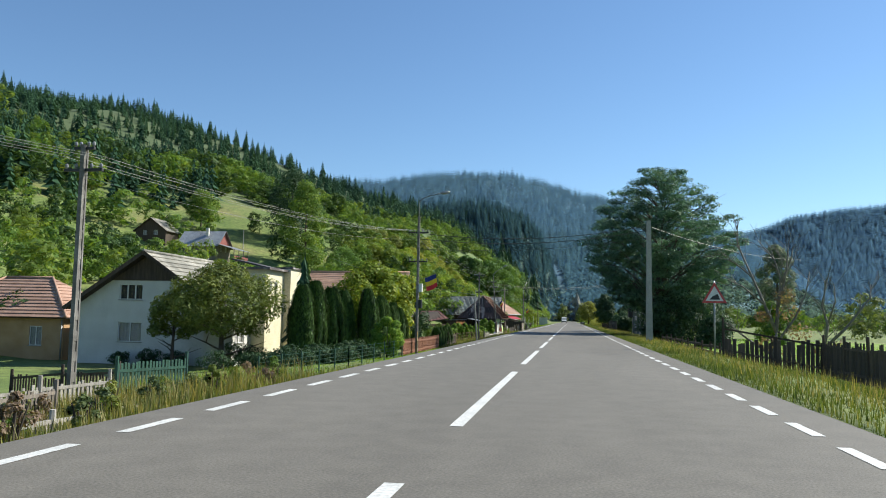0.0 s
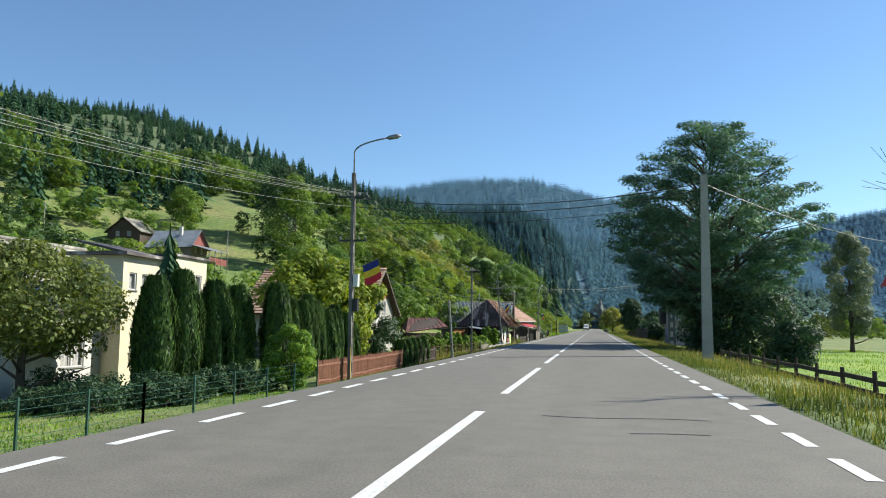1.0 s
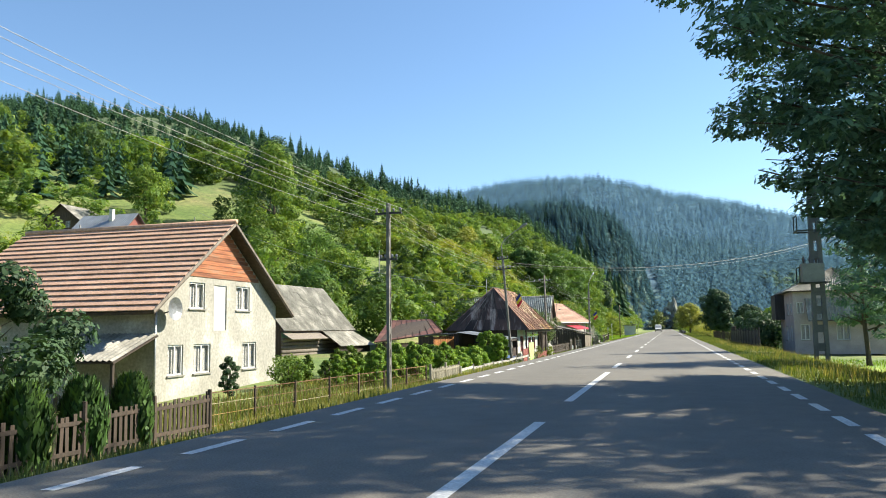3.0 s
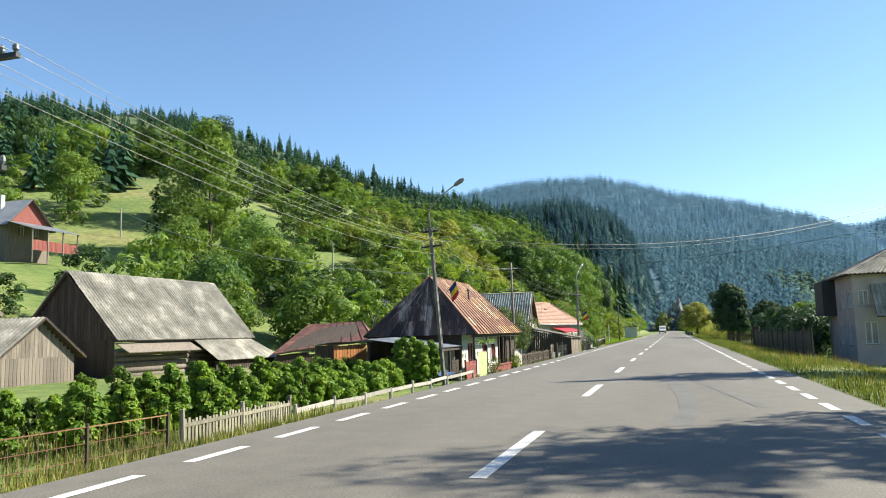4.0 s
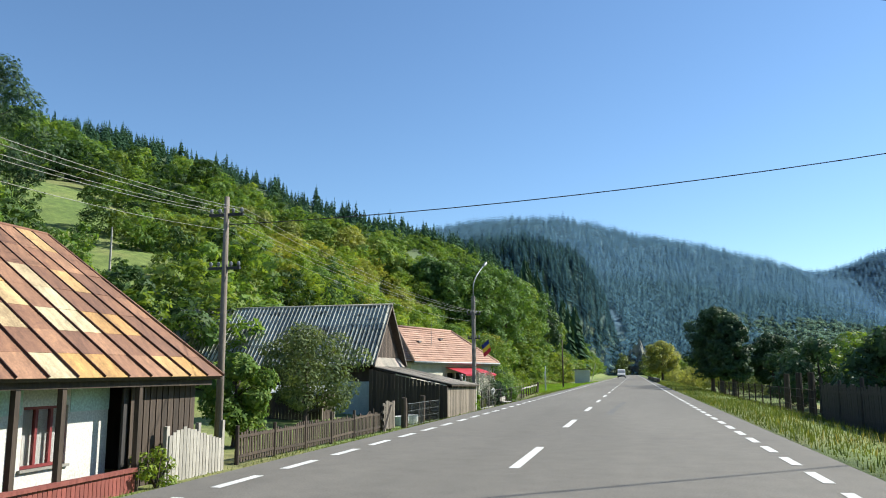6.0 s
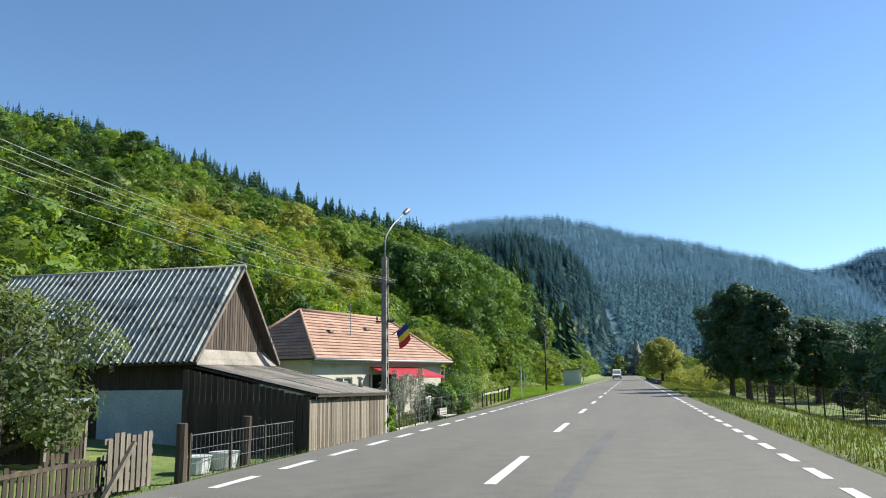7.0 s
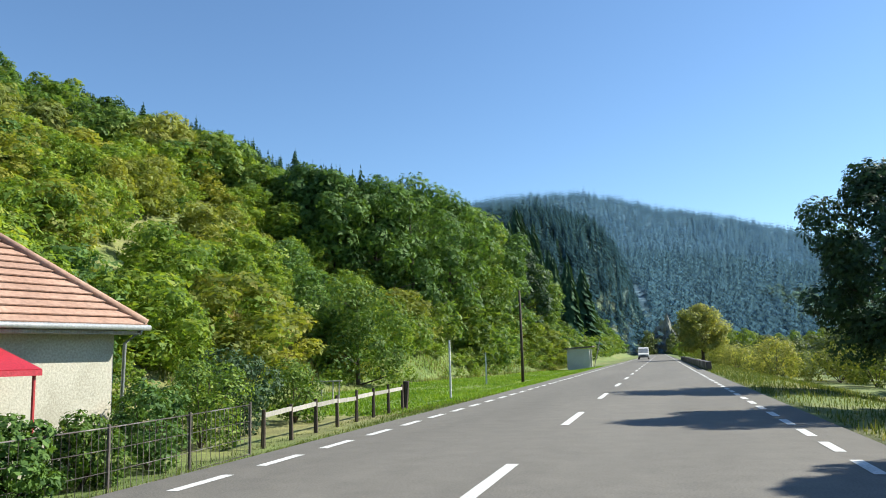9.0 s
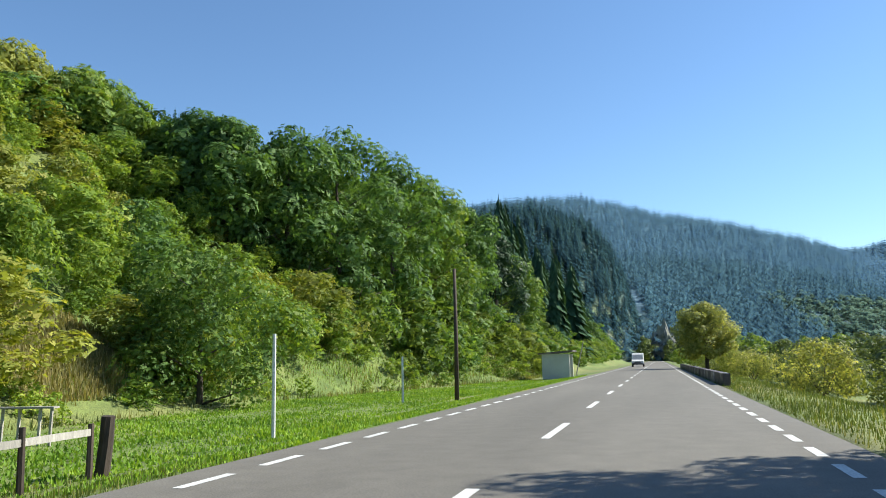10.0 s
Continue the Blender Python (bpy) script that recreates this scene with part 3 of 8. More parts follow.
LEFT_LINE, RIGHT_LINE = -3.12, 3.82


def marking(name, x, y0, y1, w=0.15):
    b = Mesh()
    n = max(1, int((y1 - y0) / 1.5))
    for i in range(n):
        ya, yb = y0 + (y1 - y0) * i / n, y0 + (y1 - y0) * (i + 1) / n
        b.quad((x - w / 2, ya, 0.005), (x + w / 2, ya, 0.005), (x + w / 2, yb, 0.005), (x - w / 2, yb, 0.005))
    part(name, b, "paint", road_ob)


# centre line: long dashes with short gaps first, then short dashes with long gaps
CENTRE = [(8.5 + 12.1 * k, 17.6 + 12.1 * k) for k in range(-2, 6)] + [(80.7 + 8.36 * k, 83.9 + 8.36 * k) for k in range(64)]
for _a, _b2 in CENTRE:
    marking("centre_dash", 0.0, _a, _b2)
DASH = 1.85
for _k in range(-14, 150):
    marking("edge_dash", LEFT_LINE, 9.0 + _k * DASH, 10.1 + _k * DASH, 0.14)
    marking("edge_dash", RIGHT_LINE, 12.55 + _k * DASH, 13.65 + _k * DASH, 0.14)
for _x, _o in ((LEFT_LINE, 9.0 + 150 * DASH), (RIGHT_LINE, 12.55 + 150 * DASH)):
    b = Mesh()
    for _k in range(0, 175):
        _a = _o + _k * DASH
        b.quad((_x - 0.07, _a, 0.005), (_x + 0.07, _a, 0.005), (_x + 0.07, _a + 1.08, 0.005), (_x - 0.07, _a + 1.08, 0.005))
    part("edge_line", b, "paint", road_ob, kind="stuff")


# ---- plants ----
def leaves(centres, size, up=0.35, seed=0, stretch=1.6, corners=4):
    """Leaf blades round the given points, facing out of their clumps where that is known."""
    r = np.random.default_rng(seed)
    out = 0
    if isinstance(centres, tuple):
        centres, out = centres
    n = len(centres)
    nrm = r.normal(size=(n, 3)) * 0.6 + out * 1.5 + np.array([0, 0, up * 2])
    a = np.cross(nrm, r.normal(size=(n, 3)))
    a /= np.linalg.norm(a, axis=1)[:, None] + 1e-6
    b = np.cross(a, nrm)
    b /= np.linalg.norm(b, axis=1)[:, None] + 1e-6
    s = size * r.uniform(0.6, 1.35, (n, 1))
    a, b = a * s * stretch / 2, b * s / 2
    if corners == 3:
        return np.stack([centres - a * 0.8 - b, centres - a * 0.8 + b, centres + a], 1).reshape(-1, 3)
    return np.stack([centres - a, centres + b * 0.9, centres + a, centres - b * 0.9], 1).reshape(-1, 3)


def lobes(n, radius, height, seed, low=0.0, top=0.45, lump=1.0):
    """Centres and radii of the clumps that make up an uneven crown, base at z = low."""
    r = np.random.default_rng(seed)
    out = []
    for i in range(n):
        u = (i + 0.5) / n
        z = low + (height - low) * (0.12 + 0.8 * u)
        prof = math.sin(math.pi * (0.18 + 0.72 * u)) ** 0.8
        a = i * 2.4 + r.uniform(-0.5, 0.5)
        q = radius * prof * r.uniform(0.35, 0.85) * (1 if u < 0.9 else top)
        out.append((q * math.cos(a), q * math.sin(a), z, lump * radius * r.uniform(0.3, 0.5) * (0.7 + 0.3 * prof)))
    return np.array(out)


def crown_points(lob, per, seed, flat=0.75):
    r = np.random.default_rng(seed)
    pts, dirs = [], []
    for x, y, z, q in lob:
        d = r.normal(size=(per, 3))
        d /= np.linalg.norm(d, axis=1)[:, None]
        rad = q * r.uniform(0.45, 1.08, (per, 1)) ** 0.6
        p = d * rad
        p[:, 2] *= flat
        pts.append(p + (x, y, z))
        dirs.append(d)
    return np.concatenate(pts), np.concatenate(dirs)


def quads_of(corners):
    return np.arange(len(corners)).reshape(-1, 4)


def trunk_mesh(height, radius, limbs, seed, spread_r, lean=0.0, first=0.35):
    r = random.Random(seed)
    b = Mesh()
    pts = [(lean * u + r.uniform(-0.06, 0.06) * u * height * 0.3, r.uniform(-0.05, 0.05) * u * height * 0.3, height * u) for u in (0, 0.08, 0.3, 0.55, 0.8, 1.0)]
    b.tube(pts, [radius * 1.35, radius, radius * 0.85, radius * 0.6, radius * 0.35, radius * 0.12], 8)
    for i in range(limbs):
        u = first + (0.92 - first) * i / max(1, limbs - 1)
        a = i * 2.4 + r.uniform(-0.4, 0.4)
        ln = spread_r * r.uniform(0.6, 1.0) * (1.05 - 0.5 * u)
        p0 = Vector((lean * u, 0, height * u))
        p1 = p0 + Vector((math.cos(a), math.sin(a), 0.25 + 0.5 * u)) * ln * 0.5
        p2 = p0 + Vector((math.cos(a + 0.2), math.sin(a + 0.2), 0.3 + 0.35 * u)) * ln
        q = radius * (0.5 - 0.3 * u)
        b.tube([p0, p1, p2], [q, q * 0.6, q * 0.15], 5)
        p3 = p1 + Vector((math.cos(a - 0.9), math.sin(a - 0.9), 0.5)) * ln * 0.45
        b.tube([p1, (p1 + p3) / 2, p3], [q * 0.5, q * 0.35, q * 0.1], 4)
    return b


def tree(name, x, y, height, radius, mat, label, seed, clumps=16, flat=0.75, per=260, leaf=0.22, trunk=0.18, first=0.25, low=None, bark="bark", z=None, limbs=9, group="", category="tree", lump=1.0):
    zg = ground_at(x, y) if z is None else z
    e = thing(name, pose(x, y, zg - 0.05), label, category, group)
    part("trunk", trunk_mesh(height * 0.86, trunk, limbs, seed, radius * 0.9, first=first), bark, e, smooth=True)
    lob = lobes(clumps, radius, height, seed, height * first * 0.7 if low is None else low, lump=lump)
    c = leaves(crown_points(lob, int(per * 1.35), seed + 1, flat), leaf * 1.1, seed=seed + 2)
    part("crown", fast_mesh("crown", c, quads_of(c), mat), mat, e)
    return e


def locust(x, y, height, radius, label, seed, clumps=110, per=420, trunks=((0, 0), (1.6, 1.2)), trunk=0.26):
    """A locust: several stems, bare below, and flat feathery boughs in uneven layers."""
    e = thing("locust_tree", pose(x, y, ground_at(x, y) - 0.05), label, "tree", "locust trees")
    for k, (dx, dy) in enumerate(trunks):
        part("trunk", trunk_mesh(height * 0.82, trunk, 15, seed + k, radius * 0.85, lean=(-0.4, 0.8, 0.2)[k % 3], first=0.22), "bark", e, smooth=True, at=Matrix.Translation((dx, dy, 0)))
    r = np.random.default_rng(seed)
    lob, limb = [], Mesh()
    for i in range(clumps):
        u = 0.2 + 0.79 * (i + 0.5) / clumps
        env = float(np.interp(u, [0.18, 0.265, 0.36, 0.48, 0.62, 0.75, 0.86, 0.95, 1.0], [0.5, 0.6, 0.86, 1.0, 0.96, 0.8, 0.55, 0.32, 0.12]))
        a = i * 2.4 + r.uniform(-0.4, 0.4)
        ln = radius * env * r.uniform(0.78, 1.0)
        z = height * u
        tip = np.array([ln * math.cos(a), ln * math.sin(a), z])
        root = np.array([0.3 * math.cos(a), 0.3 * math.sin(a), max(height * 0.14, z - 0.5 * ln)])
        mid = (root + tip) / 2 + (0, 0, 0.16 * ln)
        limb.tube([root, mid, tip], [0.07, 0.045, 0.01], 4)
        n = max(3, int(ln * 1.3))
        for k in range(n):
            q = 0.32 + 0.68 * (k + 0.5) / n
            p = root * (1 - q) ** 2 + mid * 2 * q * (1 - q) + tip * q * q
            p = p + r.normal(size=3) * (0.45, 0.45, 0.22) * (1.15 - 0.5 * q)
            lob.append((*p, r.uniform(0.7, 1.3) * (1.1 - 0.35 * q)))
    part("bough", limb, "bark", e, kind="stuff")
    c = leaves(crown_points(np.array(lob), per, seed + 1, 0.36), 0.15, up=0.9, seed=seed + 2, stretch=2.1)
    part("crown", fast_mesh("crown", c, quads_of(c), "leaf_locust"), "leaf_locust", e)


def shrub(name, x, y, height, radius, mat, label, seed, per=160, clumps=7, leaf=0.13, group="", category="bush"):
    zg = ground_at(x, y)
    e = thing(name, pose(x, y, zg - 0.03), label, category, group)
    b = Mesh()
    r = random.Random(seed)
    for i in range(6):
        a = i * 1.05 + r.random()
        b.tube([(0, 0, 0), (math.cos(a) * radius * 0.3, math.sin(a) * radius * 0.3, height * 0.4), (math.cos(a) * radius * 0.6, math.sin(a) * radius * 0.6, height * 0.8)], [0.03, 0.02, 0.006], 5)
    part("stalk", b, "bark", e)
    c = leaves(crown_points(lobes(clumps, radius, height, seed), per, seed + 1), leaf, seed=seed + 2)
    part("foliage", fast_mesh("foliage", c, quads_of(c), mat), mat, e)
    return e


def conifer_shape(tiers, sides, seed):
    """A spruce of height 1: tiers of drooping, ragged boughs as triangles."""
    r = np.random.default_rng(seed)
    v = []
    for i in range(tiers):
        u = i / tiers
        z = 0.1 + 0.86 * u
        rad = 0.19 * (1 - u) ** 0.85 + 0.012
        for k in range(sides):
            a = 2 * math.pi * (k + 0.5 * (i % 2)) / sides + r.uniform(-0.25, 0.25)
            q, w, dz = rad * r.uniform(0.65, 1.25), 0.75 * math.pi / sides * 1.5, r.uniform(0.6, 1.3) * 0.075
            v += [(0, 0, z + 0.095 * (1.2 - u)), (q * math.cos(a - w), q * math.sin(a - w), z - dz * 0.5), (q * 1.12 * math.cos(a + w * 0.3), q * 1.12 * math.sin(a + w * 0.3), z - dz)]
    v += [(0.012, 0, 0.9), (-0.012, 0.01, 0.9), (0, 0, 1.0)]
    return np.array(v)


def wood(name, shapes, places, mat, label, sides=3, kind="stuff", category="forest"):
    """A wood as one object: places are rows of x, y, z, height, width factor, turn."""
    out = []
    for i, (x, y, z, h, w, a) in enumerate(places):
        s = shapes[i % len(shapes)]
        c, q = math.cos(a), math.sin(a)
        out.append(np.stack([x + (s[:, 0] * c - s[:, 1] * q) * h * w, y + (s[:, 0] * q + s[:, 1] * c) * h * w, z + s[:, 2] * h], -1))
    v = np.concatenate(out)
    ob = new(name, fast_mesh(name, v, np.arange(len(v)).reshape(-1, sides), mat))
    return tagged(ob, label, category, kind=kind)


def scatter(n, x0, x1, y0, y1, keep, seed):
    r = np.random.default_rng(seed)
    x, y = r.uniform(x0, x1, n), r.uniform(y0, y1, n)
    k = keep(x, y, r.random(n))
    return x[k], y[k]


def bushy(seed, clumps=9, per=46, leaf=0.08):
    """A broadleaf crown of height 1, down to the ground, as leaf blades."""
    lob = lobes(clumps, 0.42, 1.0, seed, 0.02)
    return leaves(crown_points(lob, per, seed + 5), leaf, seed=seed + 9, corners=3)


def rows_for(x, y, h0, h1, w0, w1, seed, sink=0.05):
    r = np.random.default_rng(seed)
    h = r.uniform(h0, h1, len(x))
    return np.stack([x, y, land(x, y) - h * sink, h, r.uniform(w0, w1, len(x)), r.uniform(0, 6.28, len(x))], -1)


# spruce woods on the upper slope
_c1 = [conifer_shape(8, 5, s) for s in range(5)]
_c2 = [conifer_shape(4, 4, s + 20) for s in range(4)]


def upper(x, y, p):
    d = foot_x(y) - x
    edge = table(y, [0, 120, 200, 260, 330, 420, 520], [98, 94, 84, 90, 82, 62, 20]) + 18 * wobble(x, y, 0.05)
    return (d > edge) & (p < np.where(d < 160, 1.0, 0.7))


_x, _y = scatter(10500, -520, -22, 60, 760, upper, 3)
_h = rows_for(_x, _y, 5.5, 13.5, 0.8, 1.25, 4)
_h[:, 3] *= 1 + 0.25 * wobble(_x, _y, 0.11)
_h = _h[(_x < -98) | (_y < 225) | (_y > 245)]
wood("spruce_wood", _c1, _h, "spruce", "dark green spruce wood on the upper slope")
# far mountain woods


def far_keep(x, y, p):
    f0 = table(x, [-300, 0, 160, 360, 420, 700, 1400], [620, 640, 720, 1000, 1250, 1300, 1300])
    return (y > f0 + 5) & (np.abs(x - 1.5) / y < 0.62) & (p < np.clip(1.15 - y / 2600, 0.3, 1))


_x, _y = scatter(66000, -700, 1000, 600, 1900, far_keep, 5)
_ok = ~((_x < 2) & (_y < 980) & (spur(_x, _y) > 5))
_x, _y = _x[_ok], _y[_ok]
_h = rows_for(_x, _y, 15, 28, 1.0, 1.4, 6)
# Trees further back take the paler haze colour.
_belt = _y + 90 * wobble(_x, _y, 0.008) + 0.5 * np.maximum(_x - 60, 0)
_foot = (_x > 110) & (_h[:, 2] < 46 + 12 * wobble(_x, _y, 0.02)) & (_y < 1300)
_east = _x >= 330
wood("far_spruce_wood", _c2, _h[(_belt < 1230) & ~_foot & ~_east], "spruce_haze_far", "spruce woods on the far mountain, tinted bluish for haze")
wood("crest_spruce_wood", _c2, _h[(_belt >= 1230) & ~_foot & ~_east], "spruce_haze_crest", "spruce woods below the far crest, tinted pale blue for haze")
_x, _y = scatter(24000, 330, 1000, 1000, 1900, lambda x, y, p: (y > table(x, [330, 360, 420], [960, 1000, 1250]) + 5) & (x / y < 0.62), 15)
wood("distant_spruce_wood", _c2, rows_for(_x, _y, 12, 23, 1.2, 1.8, 16), "spruce_haze_pale", "woods on the distant mountain, tinted pale blue for haze")
# big spruces on the spur that closes the valley
_x, _y = scatter(5200, -300, 0, 480, 775, lambda x, y, p: (spur(x, y) > 6) & (spur(x, y) > land(x, y) - 3), 17)
wood("spur_spruce_wood", _c1, rows_for(_x, _y, 11, 22, 0.8, 1.15, 18), "spruce_haze_mid", "dark spruce wood on the spur, tinted bluish for haze")
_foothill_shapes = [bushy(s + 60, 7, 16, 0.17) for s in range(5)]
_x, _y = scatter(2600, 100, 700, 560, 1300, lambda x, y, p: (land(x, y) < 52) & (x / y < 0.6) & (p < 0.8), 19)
wood("foothill_trees", _foothill_shapes, rows_for(_x, _y, 7, 14, 1.0, 1.6, 20), "leaf_haze_foothill", "green trees along the foot of the far mountain, paled for haze")


# broadleaf scrub and trees on the lower slope, with open meadow between
def scrub(x, y, p):
    d = foot_x(y) - x
    edge = table(y, [0, 120, 200, 260, 330, 420, 520], [215, 210, 200, 170, 125, 90, 40])
    meadow = (y > 50) & (y < 165) & (d > 14) & (d < 84) & (wobble(x, y, 0.055) > -0.02)
    meadow |= (x < -60) & (x > -124 + 9 * wobble(x, y, 0.07)) & (y > 122 + 8 * wobble(y, x, 0.09)) & (y < 210 + 10 * wobble(x, y, 0.06))
    yard = (x > -36) & (y > 97) & (y < 125) | (x > -22) & (y > 140) & (y < 186)
    return ~yard & (d > 1.5) & (d < edge) & ~((y > 186) & (d < 40) & (y < 420)) & (p < np.where(d > 100, 0.22, np.where(d > 80, 0.9, np.where(y < 150, 0.62, 0.85)))) & ~(meadow & (p > 0.12))


_b1 = [bushy(s) for s in range(6)]
_b2 = [bushy(s + 40, 13, 88, 0.055) for s in range(6)]
_x, _y = scatter(4600, -230, -10, 30, 520, scrub, 8)
_h = rows_for(_x, _y, 3.2, 7.5, 0.9, 1.5, 9)
_h[:, 3] *= 1 + 0.5 * smooth(-70, -120, _h[:, 0])
_sel = np.random.default_rng(2).random(len(_h))
wood("hillside_scrub", _b1, _h[_sel < 0.52], "leaf_scrub", "mid-green broadleaf trees and scrub on the slope", 3)
wood("light_scrub", _b1, _h[(_sel >= 0.52) & (_sel < 0.68)], "leaf_bright", "light green sunlit scrub on the slope", 3)
wood("dark_scrub", _b1, _h[_sel >= 0.68], "leaf_shade", "dark green broadleaf trees on the slope", 3)
# dense scrub right above the road further on


def bank(x, y):
    """The open, dry grass bank above the meadow."""
    return ((x + 22.3) / 3.8) ** 2 + ((y - 209.0) / 5.5) ** 2 < 1 + 0.3 * wobble(x, y, 0.5)


_x, _y = scatter(1950, -56, -10.5, 186, 425, lambda x, y, p: ~bank(x, y) & (foot_x(y) - x > 0.5) & (foot_x(y) - x < 40 - 0.06 * (y - 186)) & (p < 1.25 - (y - 186) / 320), 12)
_h = rows_for(_x, _y, 1.8, 5.4, 0.9, 1.6, 13)
_sel = np.random.default_rng(5).random(len(_h))
_fine = (_y < 236) & (foot_x(_y) - _x < 27)
_b3 = [bushy(s + 80, 15, 115, 0.046) for s in range(6)]
wood("near_thicket", _b3, _h[_fine & (_sel < 0.6)], "leaf_near", "dense green thicket close above the road", 3)
wood("near_dry_thicket", _b3, _h[_fine & (_sel >= 0.6) & (_sel < 0.88)], "leaf_near_dry", "yellowing thicket close above the road", 3)
# The dark leaf colour here stands in for shaded gaps between bushes.
wood("near_dark_thicket", _b3, _h[_fine & (_sel >= 0.88)], "leaf_brow", "thicket bushes close above the road, in dark green for shaded gaps", 3)
_h, _sel = _h[~_fine], _sel[~_fine]
wood("slope_thicket", _b1, _h[_sel < 0.42], "leaf_bright", "dense light green thicket above the road", 3)
wood("dry_thicket", _b1, _h[(_sel >= 0.42) & (_sel < 0.56)], "leaf_sere", "yellowing thicket above the road", 3)
wood("green_thicket", _b1, _h[_sel >= 0.56], "leaf_scrub", "dense green thicket above the road", 3)
# low undergrowth along the foot of the slope
_x, _y = scatter(560, -30, -9.5, 184, 290, lambda x, y, p: (foot_x(y) - x > -0.6) & (foot_x(y) - x < 9) & ~bank(x, y), 21)
wood("undergrowth", _b1, rows_for(_x, _y, 0.5, 1.5, 1.1, 1.9, 22), "leaf_near", "low green undergrowth along the foot of the slope", 3)

# tall spruces where the valley narrows
_r2 = np.random.default_rng(31)
_x, _y = _r2.uniform(-30, -15, 16), _r2.uniform(318, 372, 16)
_c3 = [np.concatenate([conifer_shape(22, 10, s + 90), conifer_shape(17, 8, s + 95)]) for s in range(4)]
wood("tall_spruces", _c3, rows_for(_x, _y, 14, 24, 0.7, 0.95, 32), "spruce", "tall dark spruces standing at the foot of the slope")


# ---- building pieces ----
def wall(parent, name, p0, p1, z0, z1, mat, openings=(), t=0.25, label="", top=None):
    """A wall with thickness from p0 to p1 (outside on the right hand), its openings (u0, u1, v0, v1) cut through."""
    p0, p1 = Vector((*p0, 0)), Vector((*p1, 0))
    ln = (p1 - p0).length
    u = (p1 - p0) / ln
    n = Vector((u.y, -u.x, 0))
    us = sorted({0.0, ln, *[v for o in openings for v in o[:2]], *([ln * i / 48 for i in range(1, 48)] if top else [])})
    vs = sorted({z0, z1, *[v for o in openings for v in o[2:]], *([z0 + (z1 - z0) * i / 48 for i in range(1, 48)] if top else [])})

    def solid(i, j):
        if not (0 <= i < len(us) - 1 and 0 <= j < len(vs) - 1):
            return False
        a, b = (us[i] + us[i + 1]) / 2, (vs[j] + vs[j + 1]) / 2
        if top and b > top(a):
            return False
        return not any(o[0] < a < o[1] and o[2] < b < o[3] for o in openings)

    def at(a, b, d):
        return p0 + u * a - n * d + Vector((0, 0, b))

    m = Mesh()
    for i in range(len(us) - 1):
        for j in range(len(vs) - 1):
            if not solid(i, j):
                continue
            a, b, c, d = us[i] + 0.004 * (i == 0), us[i + 1] - 0.004 * (i == len(us) - 2), vs[j], vs[j + 1]
            m.quad(at(a, c, 0), at(b, c, 0), at(b, d, 0), at(a, d, 0))
            m.quad(at(b, c, t), at(a, c, t), at(a, d, t), at(b, d, t))
            for di, dj, e, f in ((-1, 0, (a, c), (a, d)), (1, 0, (b, d), (b, c)), (0, -1, (b, c), (a, c)), (0, 1, (a, d), (b, d))):
                if not solid(i + di, j + dj):
                    m.quad(at(*e, 0), at(*f, 0), at(*f, t), at(*e, t))
    return part(name, m, mat, parent, label)


def window(parent, p0, p1, o, frame_mat="white_paint", bars=1, name="window", curtain=True, label="", sill=True):
    """Frame, panes, sill and curtain in the opening o of the wall from p0 to p1."""
    p0, p1 = Vector((*p0, 0)), Vector((*p1, 0))
    u = (p1 - p0).normalized()
    n = Vector((u.y, -u.x, 0))
    ang = math.atan2(u.y, u.x)
    w, h = o[1] - o[0], o[3] - o[2]
    at = Matrix.Translation(p0 + u * o[0] + Vector((0, 0, o[2]))) @ Matrix.Rotation(ang, 4, "Z")
    m, k = Mesh(), 0.06
    m.box(0, 0.05, 0, k, 0.12, h)
    m.box(w - k, 0.05, 0, w, 0.12, h)
    m.box(k, 0.05, 0, w - k, 0.12, k)
    m.box(k, 0.05, h - k, w - k, 0.12, h)
    m.merge()
    f = part(name, m, frame_mat, parent, label, at)
    for i in range(bars):
        c = w * (i + 1) / (bars + 1)
        m = Mesh()
        m.box(c - 0.035, 0.045, k, c + 0.035, 0.12, h - k)
        part("mullion", m, frame_mat, f)
    for i in range(bars + 1):
        a, b = w * i / (bars + 1) + 0.04, w * (i + 1) / (bars + 1) - 0.04
        g = Mesh()
        g.box(a, 0.08, 0.05, b, 0.09, h - 0.05)
        part("pane", g, "glass", f).visible_shadow = False
    if sill:
        s = Mesh()
        s.box(-0.06, -0.07, -0.05, w + 0.06, 0.1, 0.0)
        part("sill", s, "concrete", f)
    c = Mesh()
    nn = 14
    for i in range(nn):
        a, b = w * i / nn, w * (i + 1) / nn
        ya, yb = 0.17 + 0.02 * (i % 2), 0.17 + 0.02 * ((i + 1) % 2)
        c.quad((a, ya, 0.02), (b, yb, 0.02), (b, yb, h - 0.02), (a, ya, h - 0.02))
    part("curtain" if curtain else "room_shade_sheet", c, "curtain" if curtain else "inside", f)
    return f


def tri_prism(parent, name, a, b, c, t, mat, label=""):
    """A triangular gable plate: outer corners a, b, c, thickness t inwards."""
    m = Mesh()
    m.slab([a, b, c], t)
    return part(name, m, mat, parent, label)


def lerp(a, b, t):
    return Vector(a) + (Vector(b) - Vector(a)) * t


